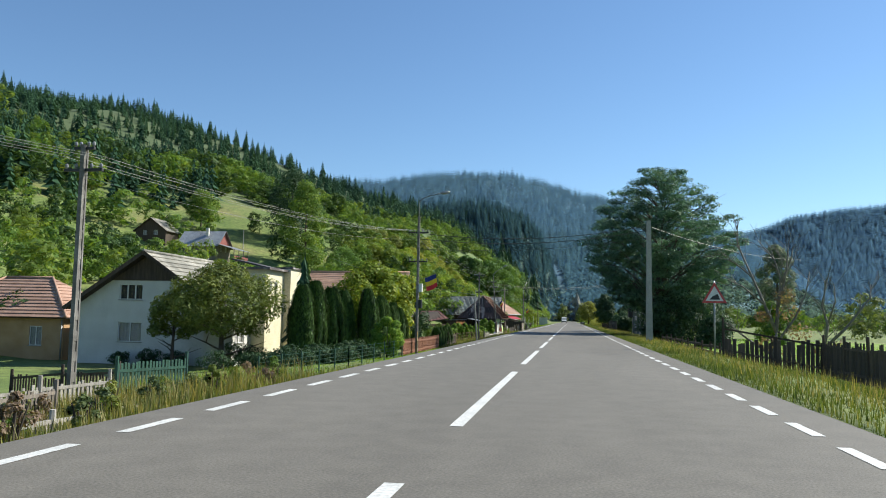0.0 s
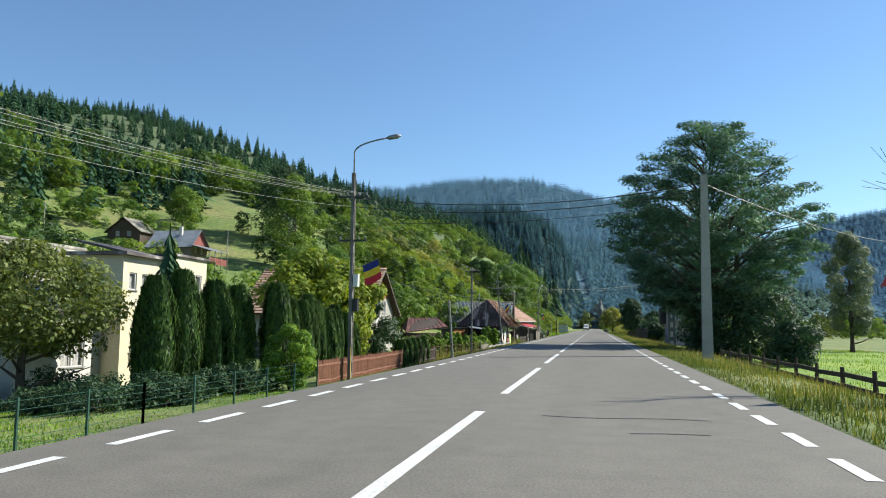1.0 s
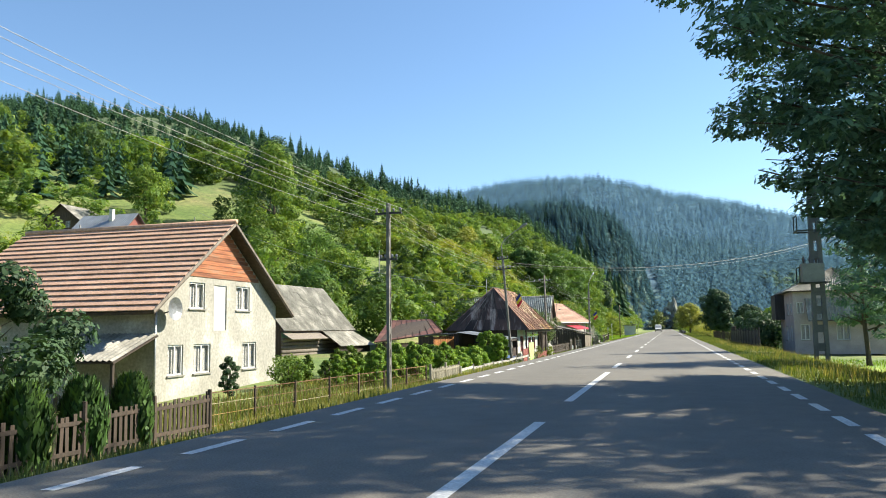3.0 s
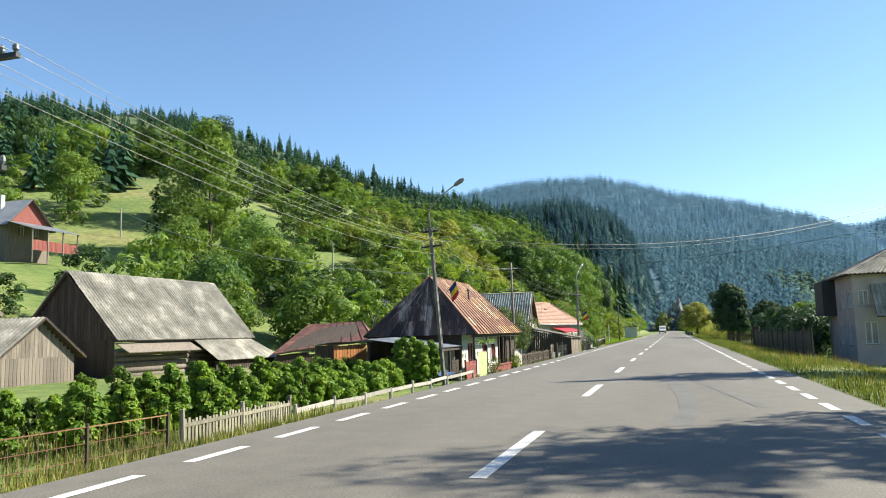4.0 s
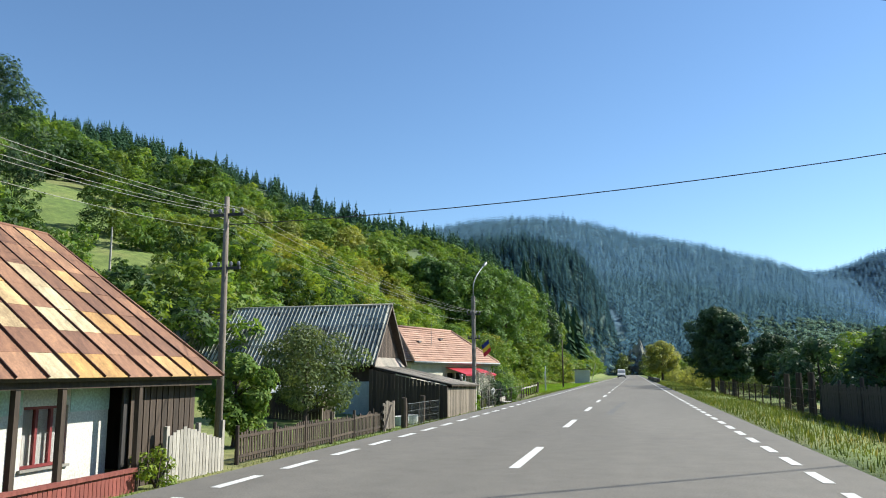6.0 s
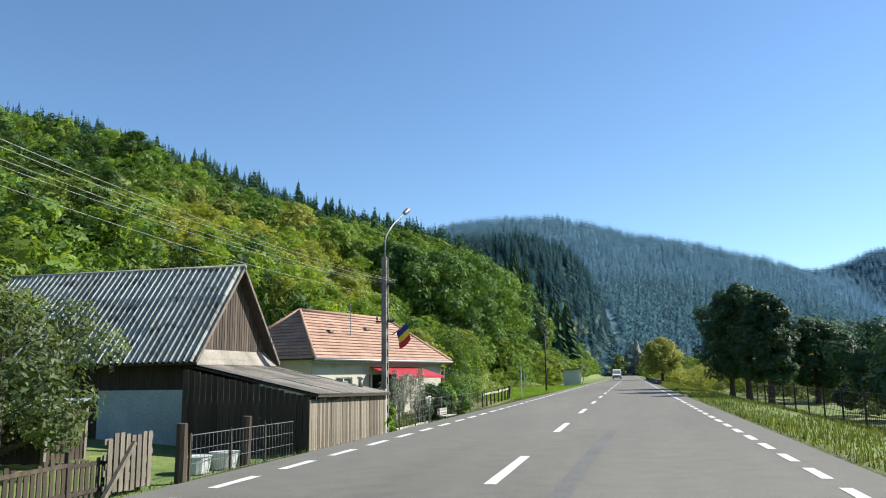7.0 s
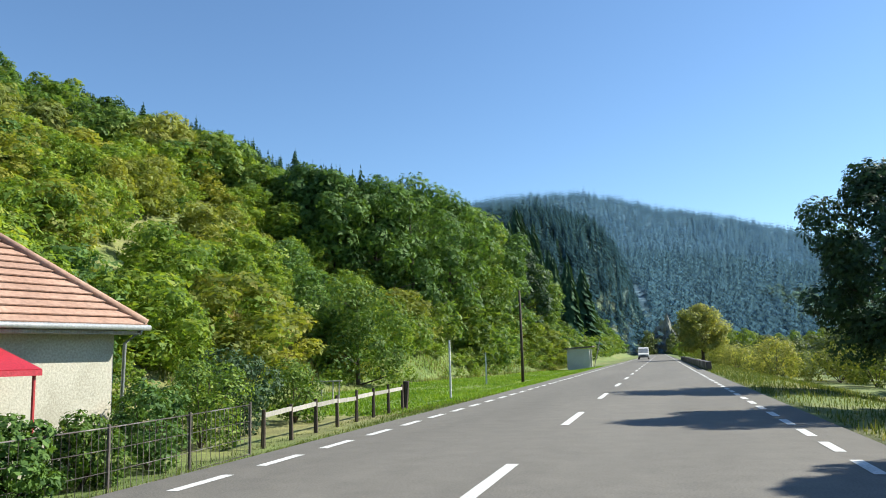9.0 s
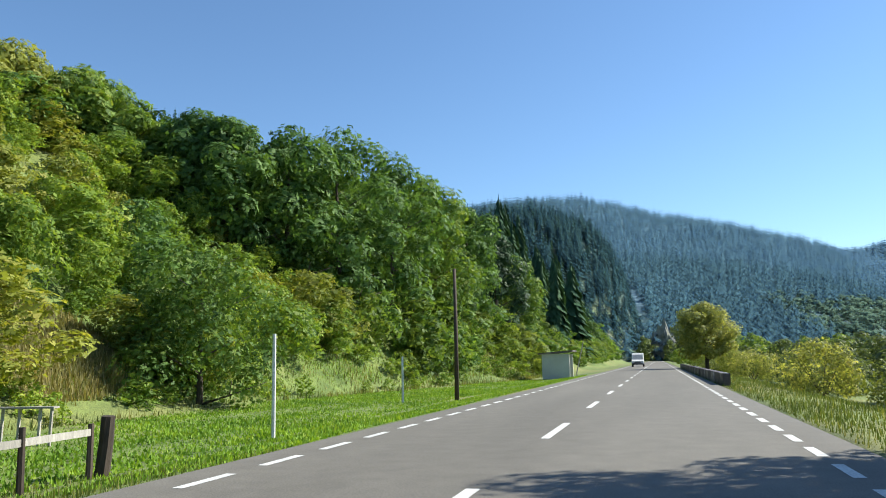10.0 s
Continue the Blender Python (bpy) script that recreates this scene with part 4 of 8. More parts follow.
def courses(parent, el, er, rr, rl, n, mat, t=0.032):
    """Tile courses from the eave (el, er) to the ridge (rl, rr), each lapping the one below."""
    nrm = (Vector(er) - Vector(el)).cross(Vector(rl) - Vector(el)).normalized()
    for i in range(n):
        a, b = i / n, min(1.0, (i + 1.12) / n)
        low, high = nrm * 0.075, nrm * 0.01
        m = Mesh()
        jl = nrm * rnd.uniform(-0.008, 0.008)
        k = 8
        for s in range(k):
            p, q = s / k, (s + 1) / k
            m.slab([lerp(lerp(el, rl, a), lerp(er, rr, a), p) + low + jl * math.sin(s * 2.3), lerp(lerp(el, rl, a), lerp(er, rr, a), q) + low + jl * math.sin(s * 2.3 + 2.3),
                    lerp(lerp(el, rl, b), lerp(er, rr, b), q) + high, lerp(lerp(el, rl, b), lerp(er, rr, b), p) + high], 0.03)
        part("tile_course", m, mat, parent)


def deck(parent, el, er, rr, rl, mat="dark_wood", t=0.1, name="roof_deck"):
    m = Mesh()
    m.slab([el, er, rr, rl], t)
    return part(name, m, mat, parent)


def corrugated(parent, el, er, rr, rl, mat, sheet=1.1, wave=0.28, amp=0.05, lift=0.05, rows=2):
    """Corrugated sheets, each an object, waves running down the slope."""
    el, er, rr, rl = (Vector(p) for p in (el, er, rr, rl))
    nrm = (er - el).cross(rl - el).normalized()
    ln = (er - el).length
    n = max(1, round(ln / sheet))
    for r in range(rows):
        a, b = r / rows, min(1.0, (r + 1.05) / rows)
        for i in range(n):
            m = Mesh()
            steps = max(6, int(ln / n / wave * 6))
            d = rnd.uniform(-0.012, 0.012)
            prev = None
            for s in range(steps + 1):
                q = (i + s / steps) / n
                off = nrm * (lift + r * 0.012 + d + amp * math.sin(2 * math.pi * q * ln / wave))
                cur = (lerp(lerp(el, rl, a), lerp(er, rr, a), q) + off, lerp(lerp(el, rl, b), lerp(er, rr, b), q) + off)
                if prev:
                    m.quad(prev[0], cur[0], cur[1], prev[1])
                prev = cur
            part("roof_sheet", m, mat, parent)


def standing_seam(parent, el, er, rr, rl, n, mat, lift=0.03, split=3):
    """Flat sheet panels with raised seams, in rows up the slope."""
    el, er, rr, rl = (Vector(p) for p in (el, er, rr, rl))
    nrm = (er - el).cross(rl - el).normalized()
    for i in range(n):
        for r in range(split):
            a, b = (r / split, min(1, (r + 1.02) / split))
            p, q = i / n, (i + 1) / n
            l = nrm * (lift + 0.006 * r + rnd.uniform(-0.004, 0.004))
            m = Mesh()
            m.slab([lerp(lerp(el, rl, a), lerp(er, rr, a), p) + l, lerp(lerp(el, rl, a), lerp(er, rr, a), q) + l, lerp(lerp(el, rl, b), lerp(er, rr, b), q) + l, lerp(lerp(el, rl, b), lerp(er, rr, b), p) + l], 0.02)
            part("roof_panel", m, mat, parent)
    for i in range(n + 1):
        m = Mesh()
        m.beam(lerp(el, er, i / n) + nrm * (lift + 0.03), lerp(rl, rr, i / n) + nrm * (lift + 0.03), 0.022, 0.05, up=nrm)
        part("seam", m, "seam_rust" if "rust" in mat else "dark_sheet", parent)


def ridge_cap(parent, a, b, mat, w=0.22):
    m = Mesh()
    m.tube([a, lerp(a, b, 0.5), b], w / 2, 8)
    part("ridge_cap", m, mat, parent, smooth=True)


def boards(parent, p0, p1, z0, z1, mat, w=0.16, gap=0.02, t=0.025, name="board", ragged=0.0, lean=0.0, top=None):
    """Upright boards along a line, each a part; top(u) may give their height."""
    p0, p1 = Vector((*p0, 0)), Vector((*p1, 0))
    ln = (p1 - p0).length
    u = (p1 - p0) / ln
    ang = math.atan2(u.y, u.x)
    n = max(1, int(ln / (w + gap)))
    unit = {}
    for i in range(n):
        a = (i + 0.5) * ln / n
        h = (z1 if top is None else top(a)) - z0 - rnd.uniform(0, ragged)
        key = round(h, 1 if top is None and not ragged else 2)
        if key not in unit:
            m = Mesh()
            m.box(-w / 2, -t / 2, 0, w / 2, t / 2, h)
            unit[key] = m.data(name, mat)
        part(name, unit[key], mat, parent, at=Matrix.Translation(p0 + u * a + Vector((0, 0, z0 + rnd.uniform(-0.02, 0.02)))) @ Matrix.Rotation(ang, 4, "Z") @ Matrix.Rotation(rnd.uniform(-lean, lean), 4, "Y") @ Matrix.Rotation(rnd.uniform(-0.02, 0.02), 4, "Z"))


def gutter(parent, a, b, mat="zinc"):
    m = Mesh()
    m.tube([a, lerp(a, b, 0.5), b], 0.07, 8)
    part("gutter", m, mat, parent, smooth=True)


def pipe(parent, pts, r=0.045, mat="zinc", name="downpipe"):
    m = Mesh()
    m.tube(pts, r, 8)
    part(name, m, mat, parent, smooth=True)


def gable_roof_x(parent, L0, L1, xf, xb, ez, rz, over, mat_fn, thick=0.12):
    """A roof whose ridge runs along x over y in L0..L1; mat_fn(el, er, rr, rl) lays the covering on each plane."""
    mid = (L0 + L1) / 2
    for s in (-1, 1):
        ye = L0 - over if s < 0 else L1 + over
        zz = ez - over * (rz - ez) / ((L1 - L0) / 2)
        if s < 0:
            c = [(xb, ye, zz), (xf, ye, zz), (xf, mid, rz), (xb, mid, rz)]
        else:
            c = [(xf, ye, zz), (xb, ye, zz), (xb, mid, rz), (xf, mid, rz)]
        deck(parent, *c, t=thick)
        mat_fn(parent, *c)


# ---- houses beside the road ----
# grey plastered gable house with a tiled roof
def plaster_house():
    e = thing("house", pose(-17.5, 81.6, -1.67) @ Matrix.Scale(1.1, 4), "two-storey house with rough grey-cream plaster and orange tiled gable roof", "house")
    L, D = 8.8, 9.5
    op = [(2.0, 3.05, 3.6, 4.62), (3.7, 4.62, 2.77, 4.58), (5.35, 6.45, 3.6, 4.62), (0.75, 1.7, 1.13, 2.25), (2.35, 3.5, 1.13, 2.25), (5.9, 7.06, 1.13, 2.25)]
    wall(e, "front_wall", (0, 0), (0, L), 0, 7.0, "rough_plaster", op, top=lambda u: 3.95 + (4.4 - abs(u - 4.4)) * 0.716)
    wall(e, "side_wall", (-D, 0), (0, 0), 0, 3.9, "rough_plaster", [(2, 3.1, 1.1, 2.3), (5, 6.1, 1.1, 2.3)], label="side wall of rough plaster")
    wall(e, "far_wall", (0, L), (-D, L), 0, 3.9, "rough_plaster")
    wall(e, "rear_wall", (-D, L), (-D, 0), 0, 3.9, "rough_plaster")
    for o in op:
        if o[2] == 2.77:
            m = Mesh()
            m.box(-0.12, o[0], o[2], -0.05, o[1], o[3])
            part("door", m, "white_paint", e, "white upstairs door with no balcony")
        else:
            window(e, (0, 0), (0, L), o, "white_paint", 1, label="pale framed window with drawn curtains")
    for o in [(2, 3.1, 1.1, 2.3), (5, 6.1, 1.1, 2.3)]:
        window(e, (-D, 0), (0, 0), o)
    # boarded gable above the plaster
    for k in range(13):
        z0, z1 = 4.85 + k * 0.17, 4.85 + (k + 1) * 0.17 - 0.015
        hw = 2.95 * (1 - (z1 - 4.85) / 2.15)
        if hw > 0.1:
            m = Mesh()
            m.box(-0.02, 4.4 - hw, z0, 0.03, 4.4 + hw, z1)
            part("gable_board", m, "orange_wood", e)
    gable_roof_x(e, 0, L, 0.5, -D - 0.6, 4.0, 7.15, 0.8, lambda p, *c: courses(p, *c, 17, "light_tile"))
    for s in (-1, 1):
        m = Mesh()
        ye = 4.4 + s * 5.2
        m.beam((0.52, ye, 3.43), (0.52, 4.4, 7.12), 0.04, 0.11)
        part("verge_board", m, "old_wood", e)
    ridge_cap(e, (0.55, 4.4, 7.22), (-D - 0.6, 4.4, 7.22), "light_tile")
    # small canopy on posts over the side door
    deck(e, (-4.6, -2.3, 1.75), (0.15, -2.3, 1.75), (0.15, -0.02, 2.62), (-4.6, -0.02, 2.62), t=0.06, name="canopy_deck")
    corrugated(e, (-4.6, -2.3, 1.75), (0.15, -2.3, 1.75), (0.15, -0.02, 2.62), (-4.6, -0.02, 2.62), "asbestos", 1.1, 0.24, 0.03, rows=1)
    for xx in (-4.4, -2.2, 0.0):
        m = Mesh()
        m.box(xx - 0.05, -2.2, 0, xx + 0.05, -2.1, 1.72)
        part("canopy_post", m, "dark_wood", e)
    m = Mesh()
    m.box(-4.5, -2.19, 0.7, 0.0, -2.13, 0.8)
    part("canopy_rail", m, "grey_wood", e)
    # satellite dish
    m = Mesh()
    ring = [[(0.35 + 0.12 * q * q, 0.5 + 0.42 * q * math.cos(a), 3.55 + 0.42 * q * math.sin(a)) for a in (2 * math.pi * k / 16 for k in range(16))] for q in (0.02, 0.5, 1.0)]
    for r0, r1 in zip(ring, ring[1:]):
        for k in range(16):
            m.quad(r0[k], r0[(k + 1) % 16], r1[(k + 1) % 16], r1[k])
    m.beam((0, 0.5, 3.4), (0.36, 0.5, 3.5), 0.04)
    part("satellite_dish", m, "steel", e, "grey satellite dish")
    pipe(e, [(0.05, -0.05, 3.9), (0.05, -0.05, 0.0)])
    return e


# the low white house with the rusty sheet roof
def rusty_house():
    e = thing("house", pose(-9.2, 116.84, -1.45), "low white and mint house under a rusty sheet-metal hipped roof", "house")
    wx, D, y0, y1 = -0.75, 5.8, 0.35, 10.35
    op = [(1.25, 2.55, 0.95, 2.15), (4.95, 6.15, 0.3, 2.15), (7.45, 8.7, 0.95, 2.15)]
    wall(e, "front_wall", (wx, y0), (wx, y1), 0, 2.8, "white_plaster", op)
    wall(e, "side_wall", (wx - D, y0), (wx, y0), 0, 2.8, "dark_wood")
    wall(e, "far_wall", (wx, y1), (wx - D, y1), 0, 2.8, "dark_wood")
    wall(e, "rear_wall", (wx - D, y1), (wx - D, y0), 0, 2.8, "white_plaster")
    # mint band under the eave
    for a, b in ((y0, y0 + 1.2), (y0 + 2.6, y0 + 4.9), (y0 + 6.2, y0 + 7.4), (y0 + 8.75, y1)):
        m = Mesh()
        m.box(wx, a, 2.0, wx + 0.012, b, 2.75)
        part("mint_band", m, "mint_plaster", e, "mint green band")
    window(e, (wx, y0), (wx, y1), op[0], "oxblood", 1, label="dark red window frame")
    window(e, (wx, y0), (wx, y1), op[2], "oxblood", 2, label="dark red window frame")
    d = Mesh()
    d.box(wx - 0.15, y0 + 5.0, 0.3, wx - 0.1, y0 + 5.55, 2.1)
    d.box(wx - 0.15, y0 + 5.58, 0.3, wx - 0.1, y0 + 6.1, 2.1)
    d.box(wx - 0.1, y0 + 4.95, 0.3, wx + 0.03, y0 + 5.02, 2.15)
    d.box(wx - 0.1, y0 + 6.1, 0.3, wx + 0.03, y0 + 6.17, 2.15)
    part("door", d, "oxblood", e, "dark red double door")
    # roof: steep hips at both ends
    fe, be, ez, rz = 0.25, -6.6, 2.66, 6.07
    el, er, rl, rr = (fe, 0.0, ez), (fe, 13.6, ez + 0.05), (-2.8, 1.0, rz), (-2.8, 10.4, rz)
    bl, br = (be, 0.0, ez), (be, 13.6, ez)
    for c in ((el, er, rr, rl), (br, bl, rl, rr)):
        deck(e, *c, t=0.08)
    m = Mesh()
    m.slab([bl, el, rl], 0.08)
    part("hip_deck", m, "dark_wood", e)
    m = Mesh()
    m.slab([er, br, rr], 0.08)
    part("hip_deck", m, "dark_wood", e)
    standing_seam(e, el, er, rr, rl, 17, "rust", split=7)
    standing_seam(e, br, bl, rl, rr, 12, "rust", split=1)
    standing_seam(e, bl, el, lerp(rl, rl, 0) + Vector((0.02, 0, 0)), rl, 9, "hip_sheet", split=4)
    standing_seam(e, er, br, rr, Vector(rr) + Vector((0.02, 0, 0)), 7, "dark_sheet", split=1)
    for a, b in ((rl, rr), (el, rl), (er, rr), (bl, rl), (br, rr)):
        ridge_cap(e, Vector(a) + Vector((0, 0, 0.06)), Vector(b) + Vector((0, 0, 0.06)), "rust", 0.1)
    m = Mesh()
    m.tube([(-1.7, 5.9, 4.6), (-1.7, 5.9, 5.5)], 0.07, 9)
    m.tube([(-1.7, 5.9, 5.46), (-1.7, 5.9, 5.58)], 0.1, 9)
    part("stove_pipe", m, "dark_sheet", e, "short dark stove pipe", smooth=True)
    m = Mesh()
    m.tube([(-4.6, 6.5, 4.0), (-4.6, 6.5, 7.2)], 0.03, 6)
    part("antenna_mast", m, "zinc", e)
    # veranda posts, skirting boards and beam
    for yy in (0.3, 3.35, 6.75, 7.95, 10.4):
        m = Mesh()
        m.box(-0.08, yy - 0.06, 0.1, 0.04, yy + 0.06, 2.62)
        part("veranda_post", m, "dark_wood", e)
    m = Mesh()
    m.box(-0.08, 0, 2.5, 0.06, 13.4, 2.64)
    part("eave_beam", m, "dark_wood", e)
    boards(e, (0.06, 4.7), (0.06, 10.3), 0.12, 0.72, "red_wood", 0.11, 0.015, name="skirting_board")
    m = Mesh()
    m.box(0.0, 4.7, 0.66, 0.13, 10.3, 0.74)
    part("skirting_rail", m, "red_wood", e)
    m = Mesh()
    m.box(wx, 0.3, 0.0, 0.1, 10.4, 0.14)
    part("veranda_floor", m, "concrete", e)
    m = Mesh()
    m.box(-1.75, 0.0, 0.1, -1.1, 0.05, 2.0)
    part("side_door", m, "white_paint", e, "pale grey side door")
    # dark bay at the far end; black sheets added to stand in for its shade
    m = Mesh()
    m.box(-0.42, 10.36, 0.0, -0.36, 13.3, 2.6)
    part("bay_wall", m, "tarred", e, "black sheet added in place of the open bay's shade")
    m = Mesh()
    m.box(-6.5, 13.24, 0.0, -0.36, 13.29, 2.6)
    part("bay_end", m, "tarred", e)
    boards(e, (-0.3, 10.5), (-0.3, 13.2), 0.0, 2.6, "dark_wood", 0.2, 0.03)
    # hanging flower pots
    for k, yy in enumerate((1.0, 1.6, 2.9, 3.7, 4.4, 5.1)):
        m = Mesh()
        m.tube([(0.02, yy, 2.05), (0.02, yy, 2.2)], [0.07, 0.1], 9)
        m.beam((0.02, yy, 2.2), (0.02, yy, 2.5), 0.012)
        pot = part("flower_pot", m, "pot", e, "white hanging flower pot")
        c = leaves(np.random.default_rng(k).normal(size=(60, 3)) * (0.1, 0.1, 0.06) + (0.02, yy, 2.24), 0.06, seed=k)
        part("pot_plant", fast_mesh("pot_plant", c, quads_of(c), "bean"), "bean", pot)
    return e


def lean_to():
    """Corrugated awning beside the low white house."""
    e = thing("lean_to", pose(-9.9, 111.6, -1.35), "lean-to with a grey corrugated roof over a dark yard corner", "shed")
    corrugated(e, (0.1, 0, 1.85), (0.1, 5.3, 1.9), (-3.6, 5.3, 2.45), (-3.6, 0, 2.4), "zinc", 0.9, 0.16, 0.02)
    for y in (0.2, 2.7, 5.0):
        m = Mesh()
        m.box(-0.05, y, 0, 0.05, y + 0.1, 1.85)
        part("post", m, "dark_wood", e)
    m = Mesh()
    m.box(-0.06, 0, 1.74, 0.06, 5.3, 1.85)
    part("beam", m, "dark_wood", e)
    boards(e, (-3.5, 0.1), (-3.5, 5.2), 0, 2.3, "dark_wood", 0.2)
    boards(e, (0, 3.2), (0, 4.6), 0.1, 1.2, "dark_wood", 0.13, 0.03)
    m = Mesh()
    m.slab([(0.25, 0.1, 0.55), (0.35, 3.1, 0.5), (-0.8, 3.1, 0.85), (-0.9, 0.1, 0.9)], 0.02)
    part("tarp", m, "blue_tarp", e, "blue tarpaulin")
    return e


def barn():
    e = thing("barn", pose(-26.0, 108.0, -0.7), "old dark timber barn with a steep grey fibre-cement roof", "barn")
    L = 13.3
    corr = lambda p, *c: corrugated(p, *c, "asbestos", 1.2, 0.24, 0.045, rows=6)
    el, er, rr, rl = (0.3, -0.2, 2.05), (0.3, L + 0.2, 2.05), (-3, L + 0.2, 5.85), (-3, -0.2, 5.75)
    deck(e, el, er, rr, rl, t=0.08)
    corr(e, el, er, rr, rl)
    bl, br = (-6.3, -0.2, 2.05), (-6.3, L + 0.2, 2.05)
    deck(e, br, bl, rl, rr, t=0.08)
    corrugated(e, br, bl, rl, rr, "asbestos", 1.2, 0.24, 0.03, rows=1)
    ridge_cap(e, rl, rr, "asbestos")
    boards(e, (-6, 0), (0, 0), 0, 2.1, "dark_wood", 0.2, 0.01)
    for k in range(28):
        x = -6 + (k + 0.5) * 6 / 28
        m = Mesh()
        m.box(x - 0.1, -0.02, 2.1, x + 0.1, 0.02, 2.1 + (3 - abs(x + 3)) / 3 * 3.55)
        part("gable_board", m, "dark_wood", e)
    boards(e, (0, L), (-6, L), 0, 2.1, "dark_wood", 0.2, 0.01)
    for k in range(5):
        m = Mesh()
        m.tube([(0, 0, 0.2 + k * 0.3), (0, L * 0.5, 0.2 + k * 0.3), (0, L, 0.2 + k * 0.3)], 0.15, 8)
        part("log", m, "old_wood", e, smooth=True)
    m = Mesh()
    m.slab([(0.9, 0, 1.45), (0.9, 6.4, 1.45), (0.05, 6.4, 1.95), (0.05, 0, 1.95)], 0.05)
    part("awning_board", m, "old_wood", e)
    # lean-to bay with its own sheet roof
    corrugated(e, (1.9, 6.6, 0.75), (1.9, 14.4, 0.7), (0.2, 13.0, 2.0), (0.2, 6.6, 2.0), "asbestos", 1.1, 0.24, 0.025, rows=1)
    boards(e, (1.6, 6.8), (1.6, 13.8), 0, 0.75, "dark_wood", 0.2, 0.04)
    return e


def brown_shed():
    e = thing("shed", pose(-21.0, 124.0, -0.9), "old shed with a dark red sheet roof and dark boards", "shed")
    a, b, rr, rl = (-1.9, -5.0, 1.19), (2.7, 0.5, 1.99), (0.5, 4.0, 3.25), (-3.8, 4.0, 3.16)
    br, bl = (0.6, 7.2, 1.95), (-5.6, 7.2, 1.9)
    for c in ((a, b, rr, rl), (br, bl, rl, rr)):
        deck(e, *c, t=0.08)
        standing_seam(e, *c, 9, "old_rust", split=2)
    m = Mesh()
    m.slab([bl, a, rl], 0.08)
    part("hip_deck", m, "old_rust", e)
    m = Mesh()
    m.slab([b, br, rr], 0.08)
    part("hip_deck", m, "old_rust", e)
    boards(e, (-1.9, -4.6), (2.4, 0.6), 0, 1.1, "dark_wood", 0.18, 0.015)
    boards(e, (2.4, 0.6), (0.5, 7.0), 0, 1.7, "dark_wood", 0.18, 0.015)
    boards(e, (-5.3, 7.0), (-1.9, -4.6), 0, 1.1, "dark_wood", 0.16, 0.015, ragged=0.05)
    return e


def orange_shed():
    """Little board shed in the bean garden, its sunny wall in orange boards."""
    e = thing("shed", pose(-15.1, 111.0, ground_at(-15.1, 111.0) - 0.05, 0, 0, 58.5), "small garden shed of orange-brown boards with a tin roof", "shed")
    boards(e, (0, 0), (2.1, 0), 0, 1.85, "amber_wood", 0.15, 0.012, ragged=0.03)
    boards(e, (0, 1.7), (0, 0), 0, 1.85, "dark_wood", 0.15, 0.012)
    boards(e, (2.1, 0), (2.1, 1.7), 0, 1.85, "dark_wood", 0.15, 0.012)
    boards(e, (2.1, 1.7), (0, 1.7), 0, 1.75, "dark_wood", 0.15, 0.012)
    corrugated(e, (-0.2, -0.25, 1.97), (2.3, -0.25, 1.97), (2.3, 1.9, 1.82), (-0.2, 1.9, 1.82), "zinc", 1.0, 0.14, 0.018, rows=1)
    m = Mesh()
    m.box(0.35, -0.14, 0.4, 1.05, -0.06, 0.9)
    box = part("hutch_box", m, "old_wood", e, "grey wooden cage box on the wall")
    m = Mesh()
    m.box(0.42, -0.15, 0.5, 0.7, -0.142, 0.82)
    part("cage_front", m, "inside", box, "cage front, coloured near-black for the shade inside")
    m = Mesh()
    m.slab([(0.28, -0.3, 0.92), (1.12, -0.3, 0.92), (1.12, -0.05, 0.99), (0.28, -0.05, 0.99)], 0.025)
    part("cage_roof", m, "grey_wood", box)
    return e


